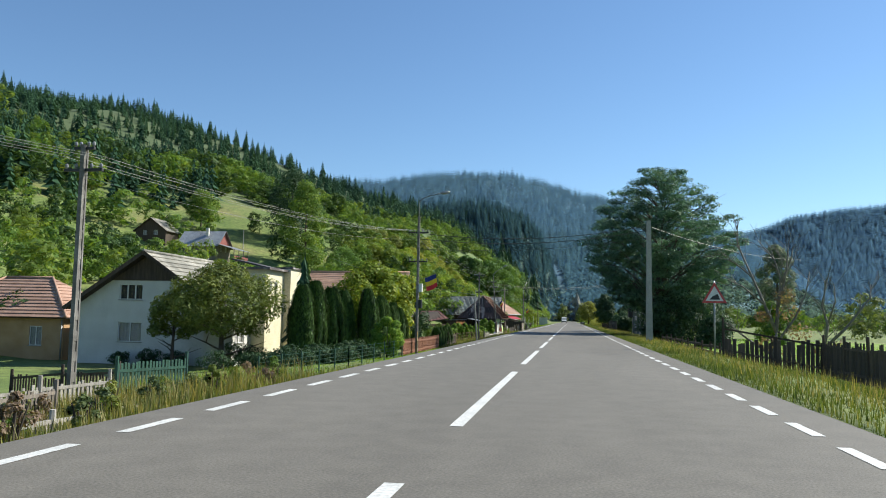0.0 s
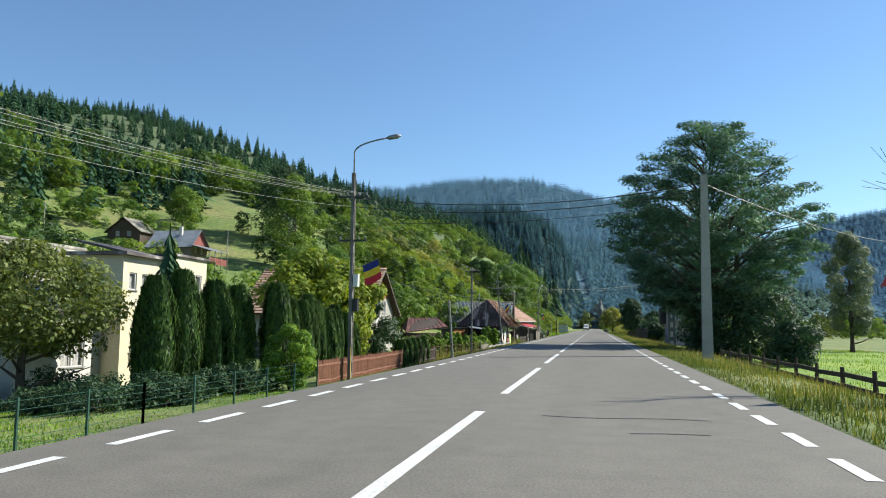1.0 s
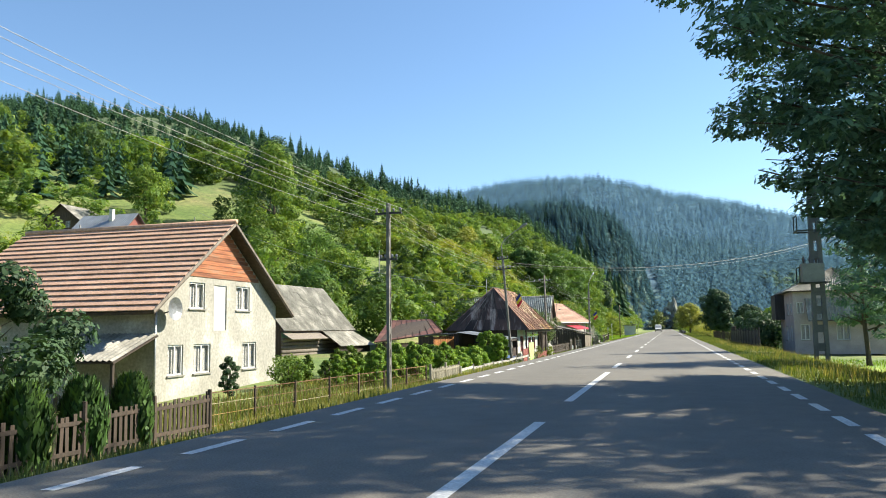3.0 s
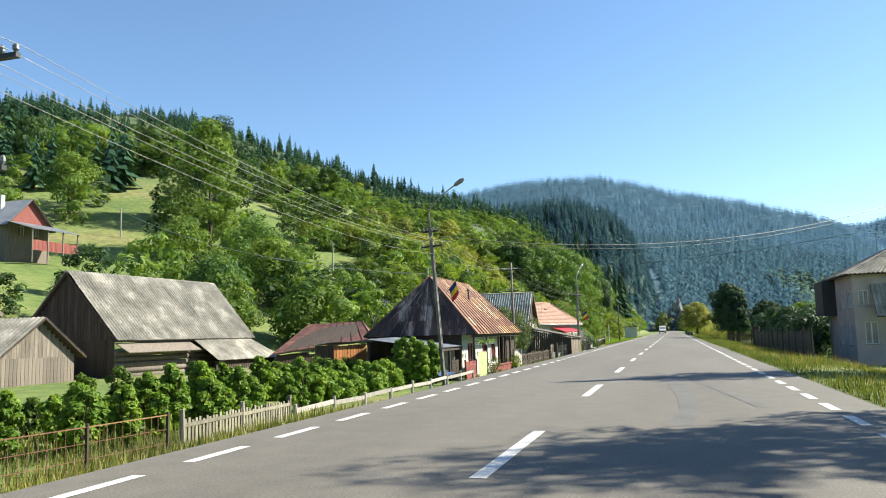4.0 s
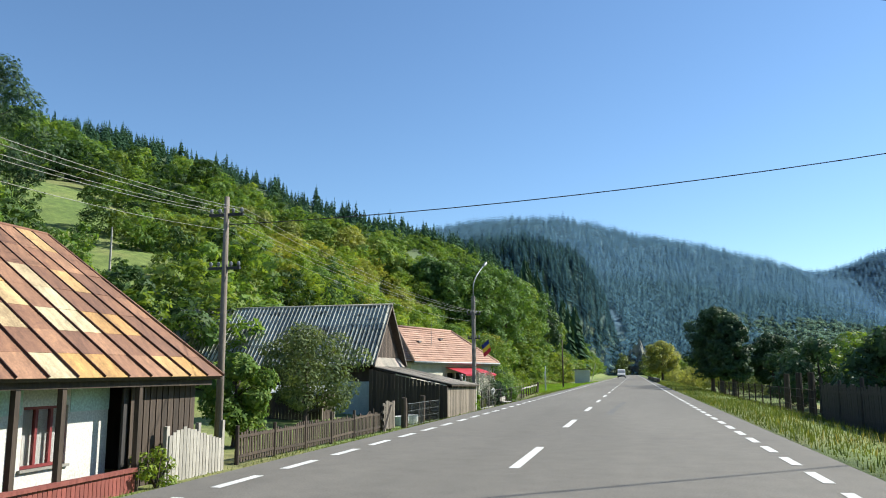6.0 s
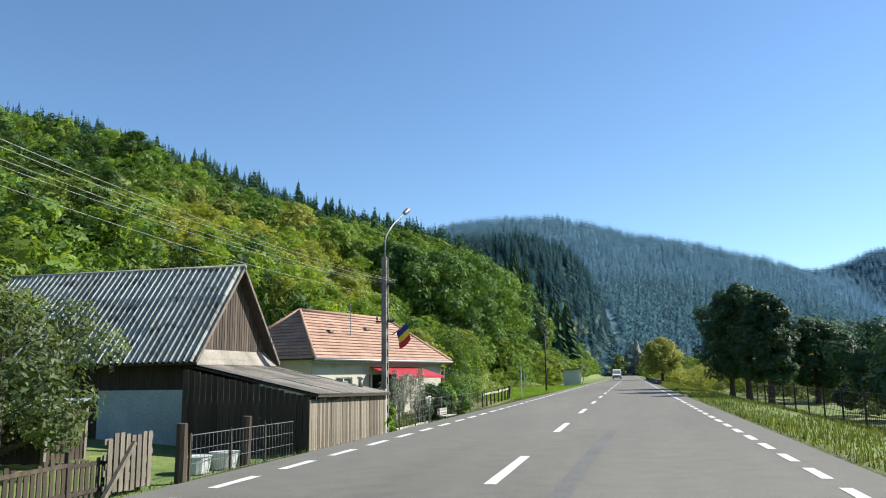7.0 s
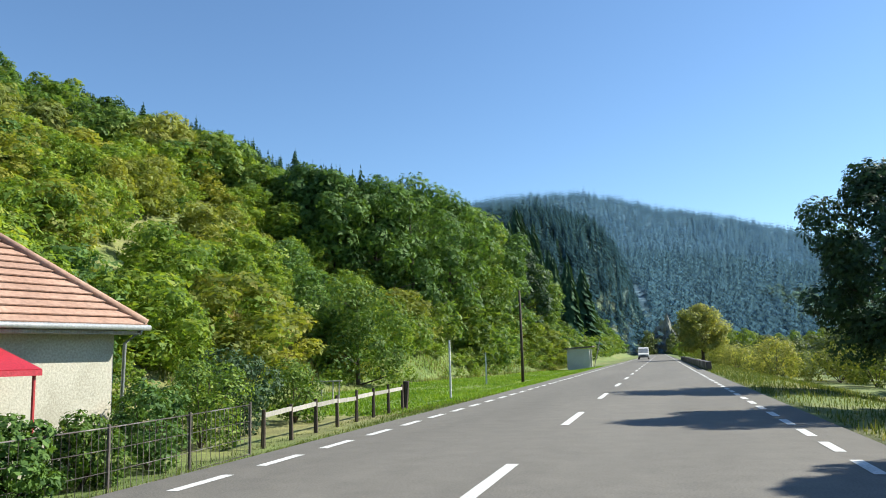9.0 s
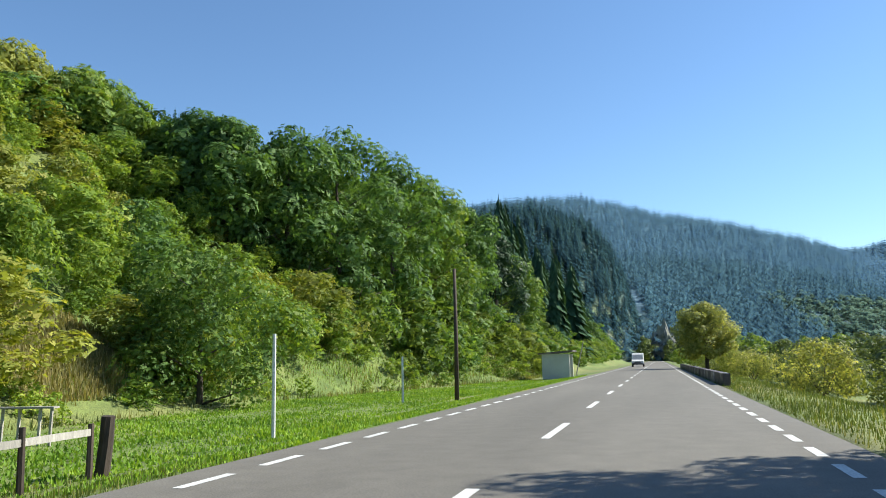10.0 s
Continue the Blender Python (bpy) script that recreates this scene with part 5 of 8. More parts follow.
def wooden_barn():
    """Barn with striped corrugated roof, boarded gable towards the road, and a low shed built against it."""
    e = thing("barn", pose(-13.0, 154.4, -1.15), "barn with grey corrugated roof and weathered boarded gable", "barn")
    L, D = 5.7, 17.0
    mid, ez, rz = 2.8, 3.45, 6.6
    # Shade below the eaves is put into this wall's dark colour.
    wall(e, "side_wall", (-D, 0.3), (-0.2, 0.3), 0, 3.3, "dark_wood", [(7.0, 8.0, 0.3, 2.1)], label="side wall coloured dark for the shade under the eaves")
    m = Mesh()
    m.box(-3.9, 0.24, 0.05, -0.2, 0.296, 2.05)
    part("plaster_panel", m, "blue_plaster", e, "pale blue plastered lower wall")
    wall(e, "far_wall", (-0.2, L - 0.3), (-D, L - 0.3), 0, 3.3, "blue_plaster")
    wall(e, "rear_wall", (-D, L - 0.3), (-D, 0.3), 0, 3.3, "blue_plaster")
    m = Mesh()
    m.box(-7.0, 0.36, 0.3, -6.0, 0.42, 2.1)
    part("door", m, "dark_wood", e)
    wall(e, "front_wall", (-0.2, 0.3), (-0.2, L - 0.3), 0, 3.3, "dark_wood")
    n = 30
    for k in range(n):
        y = (k + 0.5) * L / n
        h = (mid - abs(y - mid)) / mid * (rz - ez)
        if h > 0.08:
            m = Mesh()
            m.box(-0.06, y - 0.078, ez - 0.25 - 0.12 * math.sin(k * 5.1) ** 2, -0.02, y + 0.078, ez + h - 0.05)
            part("gable_board", m, "brown_wood", e)

    def cover(p, *c):
        corrugated(p, *c, "pale_asbestos", 1.2, 0.26, 0.075, rows=3)

    gable_roof_x(e, 0, 2 * mid, 0.35, -D - 0.3, ez, rz, 0.45, cover, 0.08)
    for s in (-1, 1):
        m = Mesh()
        m.beam((0.36, mid + s * 3.25, ez - 0.48), (0.36, mid, rz + 0.02), 0.05, 0.12)
        part("verge_board", m, "old_wood", e)
    ridge_cap(e, (0.4, mid, rz + 0.08), (-D - 0.3, mid, rz + 0.08), "asbestos", 0.2)
    return e


def road_shed():
    e = thing("shed", pose(-8.3, 153.4, -1.15), "low shed with corrugated lean-to roof and weathered board front", "shed")
    L = 7.9
    el, er, rr, rl = (0.25, 0.2, 1.85), (0.25, L + 0.1, 1.72), (-4.6, L - 0.9, 2.85), (-4.6, 0.9, 2.85)
    deck(e, el, er, rr, rl, t=0.07)
    corrugated(e, el, er, rr, rl, "felt", 1.1, 0.2, 0.03, lift=0.04, rows=2)
    m = Mesh()
    m.slab([(-4.4, 0.7, 2.9), (-4.4, L - 0.8, 2.9), (-4.75, L - 1.2, 3.5), (-4.75, 1.2, 3.5)], 0.03)
    part("flashing_sheet", m, "felt", e, "pale sheet of felt under the gable")
    boards(e, (-0.01, 0), (-0.01, L), 0.05, 1.7, "dark_wood", 0.2, 0.0)
    boards(e, (0.02, 0), (0.02, L), 0.05, 1.75, "shed_wood", 0.155, 0.015, ragged=0.12, lean=0.015)
    boards(e, (-4.5, 0.05), (0, 0.05), 0.0, 1.8, "dark_wood", 0.2, 0.01, top=lambda u: 1.8 + 0.95 * (4.5 - u) / 4.5)
    boards(e, (0, L - 0.05), (-4.5, L - 0.05), 0.0, 1.7, "dark_wood", 0.2, 0.01)
    m = Mesh()
    m.box(-0.1, L - 0.08, 0, 0.06, L + 0.08, 1.9)
    part("corner_post", m, "grey_wood", e)
    m = Mesh()
    m.tube([(-0.7, L - 1.0, 1.9), (-0.7, L - 1.0, 2.35)], 0.09, 9)
    m.tube([(-0.7, L - 1.0, 2.32), (-0.7, L - 1.0, 2.42)], 0.13, 9)
    part("stove_pipe", m, "dark_sheet", e, smooth=True)
    return e


def awning_house():
    """Cream bungalow with a hipped tile roof and a red awning, turned a little from the road."""
    e = thing("house", pose(-14.4, 168.4, -1.1, 0, 0, -15.2), "cream bungalow with a hipped clay-tile roof and red awning", "house")
    L, H, ez = 15.2, 6.85, 3.35
    wx, y0, y1 = -0.55, 0.5, 14.7
    op = [(2.1, 3.7, 1.05, 2.35), (5.4, 9.3, 0.16, 2.5)]
    wall(e, "front_wall", (wx, y0), (wx, y1), 0, ez, "cream", op)
    so = [(2.2, 3.5, 1.1, 2.4)]
    wall(e, "side_wall", (wx - 5.7, y0), (wx, y0), 0, ez, "cream", so)
    wall(e, "far_wall", (wx, y1), (wx - 5.7, y1), 0, ez, "cream")
    wall(e, "rear_wall", (wx - 5.7, y1), (wx - 5.7, y0), 0, ez, "cream")
    window(e, (wx, y0), (wx, y1), op[0], "white_paint", 1)
    window(e, (wx - 5.7, y0), (wx, y0), so[0], "white_paint", 1)
    # recessed porch: back wall coloured near-black for its shade, a door and a pale column
    m = Mesh()
    m.box(wx - 1.6, y0 + 5.3, 0, wx - 1.5, y0 + 9.4, 2.7)
    part("porch_wall", m, "inside", e, "recessed porch wall, coloured near-black for its shade")
    m = Mesh()
    m.box(wx - 1.48, y0 + 6.0, 0.15, wx - 1.42, y0 + 6.95, 2.2)
    part("door", m, "brown_wood", e)
    m = Mesh()
    m.box(wx - 1.49, y0 + 7.5, 0.95, wx - 1.43, y0 + 8.8, 2.15)
    part("porch_window", m, "glass", e, "dark porch window")
    for yy in (5.75, 7.25):
        m = Mesh()
        m.box(wx - 0.2, y0 + yy, 0.15, wx - 0.08, y0 + yy + 0.12, 2.5)
        part("porch_column", m, "white_paint", e)
    for yy, mt in ((6.2, "bean"), (8.3, "flower")):
        m = Mesh()
        m.tube([(0.7, y0 + yy, 1.75), (0.7, y0 + yy, 1.92)], [0.1, 0.14], 9)
        m.beam((0.7, y0 + yy, 1.92), (0.7, y0 + yy, 2.55), 0.01)
        pot = part("flower_basket", m, "pot", e, "white hanging flower basket")
        c = leaves(np.random.default_rng(int(yy * 10)).normal(size=(160, 3)) * (0.16, 0.2, 0.12) + (0.7, y0 + yy, 2.0), 0.06, seed=int(yy))
        part("basket_plant", fast_mesh("basket_plant", c, quads_of(c), mt), mt, pot, kind="stuff")
    el, er, bl, br = (0, 0, ez), (0, L, ez), (-H, 0, ez), (-H, L, ez)
    rl, rr = (-H / 2, 2.95, ez + 2.85), (-H / 2, 12.2, ez + 2.85)
    for c in ((el, er, rr, rl), (br, bl, rl, rr)):
        deck(e, *c, t=0.08)
        courses(e, *c, 15, "tile")
    for a, b, r in ((bl, el, rl), (er, br, rr)):
        m = Mesh()
        m.slab([a, b, r], 0.08)
        part("hip_deck", m, "dark_wood", e)
        courses(e, a, b, Vector(r) + Vector((0.01, 0, 0)), r, 15, "tile")
    for a, b in ((rl, rr), (el, rl), (er, rr), (bl, rl), (br, rr)):
        ridge_cap(e, Vector(a) + Vector((0, 0, 0.08)), Vector(b) + Vector((0, 0, 0.08)), "tile", 0.2)
    m = Mesh()
    m.box(-0.5, 0.1, ez - 0.2, -0.02, L - 0.1, ez - 0.12)
    part("soffit", m, "grey_wood", e)
    gutter(e, (0.07, -0.05, ez - 0.04), (0.07, L + 0.05, ez - 0.04))
    pipe(e, [(0.05, L - 0.15, ez - 0.08), (-0.4, L - 0.3, ez - 0.4), (-0.45, L - 0.35, 0.1)])
    m = Mesh()
    m.tube([(-1.7, 5.6, ez + 1.3), (-1.7, 5.6, ez + 3.4)], 0.025, 6)
    part("aerial_mast", m, "steel", e)
    for yy, uu in ((3.6, 1.9), (7.9, 2.3)):
        m = Mesh()
        m.box(-uu - 0.2, yy, ez + uu * 0.83 + 0.02, -uu + 0.2, yy + 0.4, ez + uu * 0.83 + 0.16)
        part("roof_vent", m, "dark_sheet", e)
    # awning over the entrance
    a0, a1 = 5.9, 11.7
    m = Mesh()
    m.slab([(1.35, a0, 2.38), (1.35, a1, 2.38), (-0.5, a1, 2.95), (-0.5, a0, 2.95)], 0.03)
    part("awning", m, "awning", e, "bright red sloping awning")
    m = Mesh()
    m.box(1.3, a0, 2.25, 1.36, a1, 2.36)
    part("valance", m, "awning", e)
    for yy in (a0 + 0.1, (a0 + a1) / 2, a1 - 0.1):
        m = Mesh()
        m.tube([(1.25, yy, 0), (1.25, yy, 2.3)], 0.035, 7)
        part("awning_post", m, "red_paint" if yy > a1 - 1 else "white_paint", e)
    m = Mesh()
    m.box(-0.5, a0, 0, 1.3, a1, 0.14)
    part("porch_floor", m, "concrete", e)
    return e


def gable_house():
    """White house with its shaded gable towards the camera's start."""
    e = thing("house", pose(-32.1, 48.6, -2.3), "white plastered house with brown boarded gable and dark roof", "house")
    W, D, ez, rz = 10.0, 9.0, 4.25, 7.55
    op = [(3.0, 4.7, 4.35, 5.4), (3.0, 4.75, 1.5, 2.85)]
    wall(e, "gable_wall", (0, 0), (W, 0), 0, 7.4, "white_plaster", op, top=lambda u: 4.2 + (5 - abs(u - 5)) * 0.65)
    so = [(1.0, 2.6, 1.4, 2.7), (4.5, 6.0, 1.4, 2.7)]
    wall(e, "side_wall", (W, 0), (W, D), 0, ez, "white_plaster", so)
    wall(e, "rear_wall", (W, D), (0, D), 0, ez, "white_plaster")
    wall(e, "far_wall", (0, D), (0, 0), 0, ez, "white_plaster")
    window(e, (0, 0), (W, 0), op[0], "white_paint", 2, curtain=False)
    window(e, (0, 0), (W, 0), op[1], "white_paint", 1)
    for o in so:
        window(e, (W, 0), (W, D), o, "white_paint", 1)
    tri_prism(e, "gable_boarding", (2.2, -0.05, 5.65), (W - 2.2, -0.05, 5.65), (W / 2, -0.05, 7.4), 0.04, "dark_wood", "brown boarded gable")
    for s in (0, 1):
        x = -0.7 if s == 0 else W + 0.7
        c = [(x, D + 0.6, 3.75), (x, -0.7, 3.75), (W / 2, -0.7, rz), (W / 2, D + 0.6, rz)] if s == 0 else [(x, -0.7, 3.75), (x, D + 0.6, 3.75), (W / 2, D + 0.6, rz), (W / 2, -0.7, rz)]
        deck(e, *c, t=0.14)
        courses(e, *c, 12, "old_tile" if s == 0 else "asbestos")
        m = Mesh()
        m.beam((x, -0.72, 3.7), (W / 2, -0.72, rz - 0.03), 0.05, 0.25)
        part("verge_board", m, "dark_wood", e)
    ridge_cap(e, (W / 2, -0.7, rz + 0.08), (W / 2, D + 0.6, rz + 0.08), "asbestos")
    # the low sunlit side room, a step forward of the gable
    ao = [(0.4, 1.9, 1.6, 2.85)]
    wall(e, "annex_wall", (W + 1.95, -1.6), (W + 1.95, 2.4), 0, 3.9, "white_plaster", ao)
    window(e, (W + 1.95, -1.6), (W + 1.95, 2.4), ao[0], "white_paint", 1)
    wall(e, "annex_wall", (W + 0.02, -1.59), (W + 1.94, -1.59), 0, 3.9, "white_plaster")
    wall(e, "annex_wall", (W + 1.94, 2.39), (W + 0.02, 2.39), 0, 3.9, "white_plaster")
    m = Mesh()
    m.slab([(W + 2.15, -1.8, 3.92), (W + 2.15, 2.6, 3.92), (W + 0.1, 2.6, 4.2), (W + 0.1, -1.8, 4.2)], 0.1)
    part("annex_roof", m, "dark_sheet", e)
    return e


def tiled_cottage():
    e = thing("house", pose(-46.5, 50.5, -2.3), "ochre cottage with an orange tiled hipped roof", "house")
    W, D, ez, rz = 12.0, 8.0, 3.2, 6.0
    op = [(9.3, 10.3, 1.0, 2.4)]
    wall(e, "front_wall", (0, 0), (W, 0), 0, ez, "ochre", op)
    window(e, (0, 0), (W, 0), op[0])
    wall(e, "side_wall", (W, 0), (W, D), 0, ez, "ochre")
    wall(e, "rear_wall", (W, D), (0, D), 0, ez, "ochre")
    wall(e, "far_wall", (0, D), (0, 0), 0, ez, "ochre")
    el, er, br, bl = (-0.5, -0.5, ez - 0.2), (W + 0.5, -0.5, ez - 0.2), (W + 0.5, D + 0.5, ez - 0.2), (-0.5, D + 0.5, ez - 0.2)
    rl, rr = (4, D / 2, rz), (W - 4, D / 2, rz)
    for c in ((el, er, rr, rl), (br, bl, rl, rr), (er, br, rr, (rr[0] + 0.01, rr[1], rr[2])), (bl, el, rl, (rl[0], rl[1] + 0.01, rl[2]))):
        courses(e, *c, 12, "tile")
        m = Mesh()
        m.slab(c[:3] if c[2] == rr and c[0] == er or c[0] == bl else c, 0.06)
        part("roof_deck", m, "dark_wood", e)
    for a, b in ((rl, rr), (el, rl), (er, rr)):
        ridge_cap(e, Vector(a) + Vector((0, 0, 0.08)), Vector(b) + Vector((0, 0, 0.08)), "tile", 0.2)
    pipe(e, [(W - 0.1, -0.1, ez - 0.3), (W - 0.1, -0.1, 0)])
    return e


def yellow_house():
    e = thing("house", pose(-18.7, 50.0, -1.9), "pale yellow two-storey house with a low parapet roof", "house")
    op = [(0.5, 1.1, 4.6, 5.4), (1.5, 2.1, 4.6, 5.4)]
    wall(e, "front_wall", (-0.5, 0), (-0.5, 3.3), 0, 6.15, "yellow_plaster", op)
    for o in op:
        window(e, (-0.5, 0), (-0.5, 3.3), o, "white_paint", 0)
    op2 = [(1.6, 2.2, 4.2, 5.6), (2.3, 2.9, 4.2, 5.6)]
    wall(e, "bay_wall", (0, 3.3), (0, 6.7), 0, 6.4, "yellow_plaster", [(o[0], o[1], o[2], o[3]) for o in op2])
    for o in op2:
        window(e, (0, 3.3), (0, 6.7), o, "white_paint", 0)
    wall(e, "side_wall", (-3.2, 0), (-0.5, 0), 0, 6.15, "yellow_plaster")
    m = Mesh()
    m.box(-0.8, -0.012, 0, -0.488, 0.28, 6.14)
    part("corner_pier", m, "yellow_plaster", e)
    m = Mesh()
    m.box(-0.55, 3.285, 0, 0.012, 3.55, 6.39)
    part("corner_pier", m, "yellow_plaster", e)
    wall(e, "rear_wall", (-3.2, 6.7), (-3.2, 0), 0, 6.15, "yellow_plaster")
    wall(e, "far_wall", (0, 6.7), (-3.2, 6.7), 0, 6.4, "yellow_plaster")
    m = Mesh()
    m.box(-3.3, -0.3, 6.15, -0.15, 3.3, 6.3)
    m.box(-3.3, 3.3, 6.4, 0.15, 6.85, 6.52)
    part("roof", m, "dark_sheet", e)
    m = Mesh()
    m.slab([(-0.3, -0.2, 6.3), (-0.3, 3.2, 6.3), (-3.0, 3.2, 6.9), (-3.0, -0.2, 6.9)], 0.1)
    part("upper_roof", m, "dark_sheet", e)
    return e


def hill_house(x, y, L, D, ez, rz, wallm, roofm, label, turn=0, porch=True, z=None):
    """Small house up on the slope: gable towards the road, sheet roof, boarded porch."""
    z = ground_at(x, y) if z is None else z
    e = thing("hill_house", pose(x, y, z - 0.3, 0, 0, turn), label, "house")
    op = [(L * 0.25, L * 0.25 + 0.9, 1.3, 2.3), (L * 0.6, L * 0.6 + 0.9, 1.3, 2.3)]
    wall(e, "front_wall", (0, 0), (0, L), -3.0, ez, wallm, op)
    for o in op:
        window(e, (0, 0), (0, L), o, "white_paint", 1)
    wall(e, "side_wall", (-D, 0), (0, 0), -3.0, ez, wallm)
    wall(e, "far_wall", (0, L), (-D, L), -3.0, ez, wallm)
    wall(e, "rear_wall", (-D, L), (-D, 0), -3.0, ez, wallm)
    tri_prism(e, "gable", (0.0, 0, ez), (0.0, L, ez), (0.0, L / 2, rz), 0.15, "red_wood" if porch else wallm)
    gable_roof_x(e, 0, L, 0.5, -D - 0.4, ez, rz, 0.5, lambda p, *c: corrugated(p, *c, roofm, 1.2, 0.3, 0.03, rows=1), 0.08)
    if porch:
        corrugated(e, (4.0, -0.5, ez - 1.1), (4.0, L + 0.5, ez - 1.1), (0.1, L + 0.5, ez + 0.05), (0.1, -0.5, ez + 0.05), roofm, 1.2, 0.3, 0.03, rows=1)
        boards(e, (3.7, -0.3), (3.7, L + 0.3), -0.7, 0.4, "red_wood", 0.16, 0.02)
        for k in range(4):
            m = Mesh()
            m.box(3.65, -0.3 + k * (L + 0.5) / 3, -2.0, 3.77, -0.18 + k * (L + 0.5) / 3, ez - 1.0)
            part("porch_post", m, "old_wood", e)
    if not porch:
        return e
    m = Mesh()
    m.box(-D * 0.4, L * 0.3, ez, -D * 0.4 + 0.5, L * 0.3 + 0.5, rz + 0.6)
    part("chimney", m, "white_plaster", e)
    return e


def right_house():
    e = thing("house", pose(10.8, 119.4, -0.9) @ Matrix.Scale(0.83, 4), "two-storey pinkish plaster house with corrugated hipped roof", "house")
    D, L, H2 = 8.0, 8.4, 5.7
    op = [(3.6, 4.6, 1.2, 2.6), (6.3, 7.3, 1.2, 2.6), (4.6, 5.6, 3.6, 4.7), (6.6, 7.6, 3.6, 4.7)]
    wall(e, "road_wall", (0, L), (0, 0), 0, H2, "pink_plaster", op)
    for o in op:
        window(e, (0, L), (0, 0), o, "white_paint", 1)
    op2 = [(0.55, 1.3, 1.3, 2.7), (3.5, 4.6, 1.3, 2.7), (0.3, 0.9, 3.7, 4.7)]
    wall(e, "gable_wall", (0, 0), (D, 0), 0, H2, "pink_plaster", op2)
    for o in op2:
        window(e, (0, 0), (D, 0), o, "white_paint", 1)
    wall(e, "rear_wall", (D, 0), (D, L), 0, H2, "pink_plaster")
    wall(e, "far_wall", (D, L), (0, L), 0, H2, "pink_plaster")
    # hipped roof
    r = [(-0.45, -0.45, H2), (D + 0.45, -0.45, H2), (D + 0.45, L + 0.45, H2), (-0.45, L + 0.45, H2)]
    rl, rr = (D / 2, 2.9, 7.9), (D / 2, L - 2.9, 7.9)
    for c in ((r[3], r[0], rl, rr), (r[1], r[2], rr, rl)):
        deck(e, *c, t=0.08)
        corrugated(e, *c, "asbestos", 1.2, 0.26, 0.04, rows=2)
    for a, b, q in ((r[0], r[1], rl), (r[2], r[3], rr)):
        deck(e, a, b, q, q, t=0.08, name="hip_deck")
        corrugated(e, a, b, q, q, "asbestos", 1.2, 0.26, 0.04, rows=2)
    # skirt roof over the porch side and its dark end board
    k = [(1.0, -1.3, 3.0), (D, -1.3, 3.0), (D, -0.02, 5.0), (1.0, -0.02, 5.0)]
    deck(e, *k, t=0.06, name="skirt_deck")
    corrugated(e, *k, "asbestos", 1.2, 0.26, 0.04, rows=1)
    m = Mesh()
    m.box(-0.85, L - 3.1, 3.2, -0.01, L - 0.1, 5.62)
    part("balcony_box", m, "tarred", e, "dark boarded balcony under the eaves")
    m = Mesh()
    m.tube([(2.2, 2.6, 7.0), (2.2, 2.6, 8.6)], 0.02, 5)
    m.beam((1.7, 2.6, 8.3), (2.7, 2.6, 8.3), 0.02)
    m.beam((1.8, 2.6, 8.5), (2.6, 2.6, 8.5), 0.02)
    part("aerial", m, "steel", e)
    return e


def low_shed():
    e = thing("shed", pose(-27.0, 101.7, -1.0), "small plank shed with a dark corrugated roof", "shed")
    L, D = 4.6, 5.5
    boards(e, (-D, 0), (0, 0), 0, 1.7, "old_wood", 0.2, 0.01)
    boards(e, (0, 0), (0, L), 0, 1.7, "old_wood", 0.2, 0.01)
    boards(e, (0, L), (-D, L), 0, 1.7, "dark_wood", 0.2, 0.01)
    c = [(-D - 0.3, -0.4, 1.6), (0.4, -0.4, 1.6), (0.4, L / 2, 3.5), (-D - 0.3, L / 2, 3.5)]
    deck(e, *c, t=0.06)
    corrugated(e, *c, "asbestos", 1.1, 0.26, 0.04, rows=1)
    c = [(0.4, L + 0.4, 1.6), (-D - 0.3, L + 0.4, 1.6), (-D - 0.3, L / 2, 3.5), (0.4, L / 2, 3.5)]
    deck(e, *c, t=0.06)
    corrugated(e, *c, "asbestos", 1.1, 0.26, 0.04, rows=1)
    for k in range(18):
        y = (k + 0.5) * L / 18
        m = Mesh()
        m.box(-0.02, y - 0.12, 1.65, 0.02, y + 0.12, 1.7 + (L / 2 - abs(y - L / 2)) * 0.76)
        part("gable_board", m, "old_wood", e)
    return e


plaster_house()
rusty_house()
lean_to()
barn()
brown_shed()
orange_shed()
wooden_barn()
road_shed()
awning_house()
gable_house()
tiled_cottage()
yellow_house()
hill_house(-66.3, 140.0, 6.0, 8.0, 2.6, 5.4, "old_wood", "zinc", "small hillside house with grey sheet roof and red gable", 0, z=12.3)
hill_house(-92.0, 154.2, 7.0, 6.5, 2.4, 5.0, "dark_wood", "asbestos", "weathered grey hay barn up on the meadow", -90, False, z=17.0)
right_house()
low_shed()


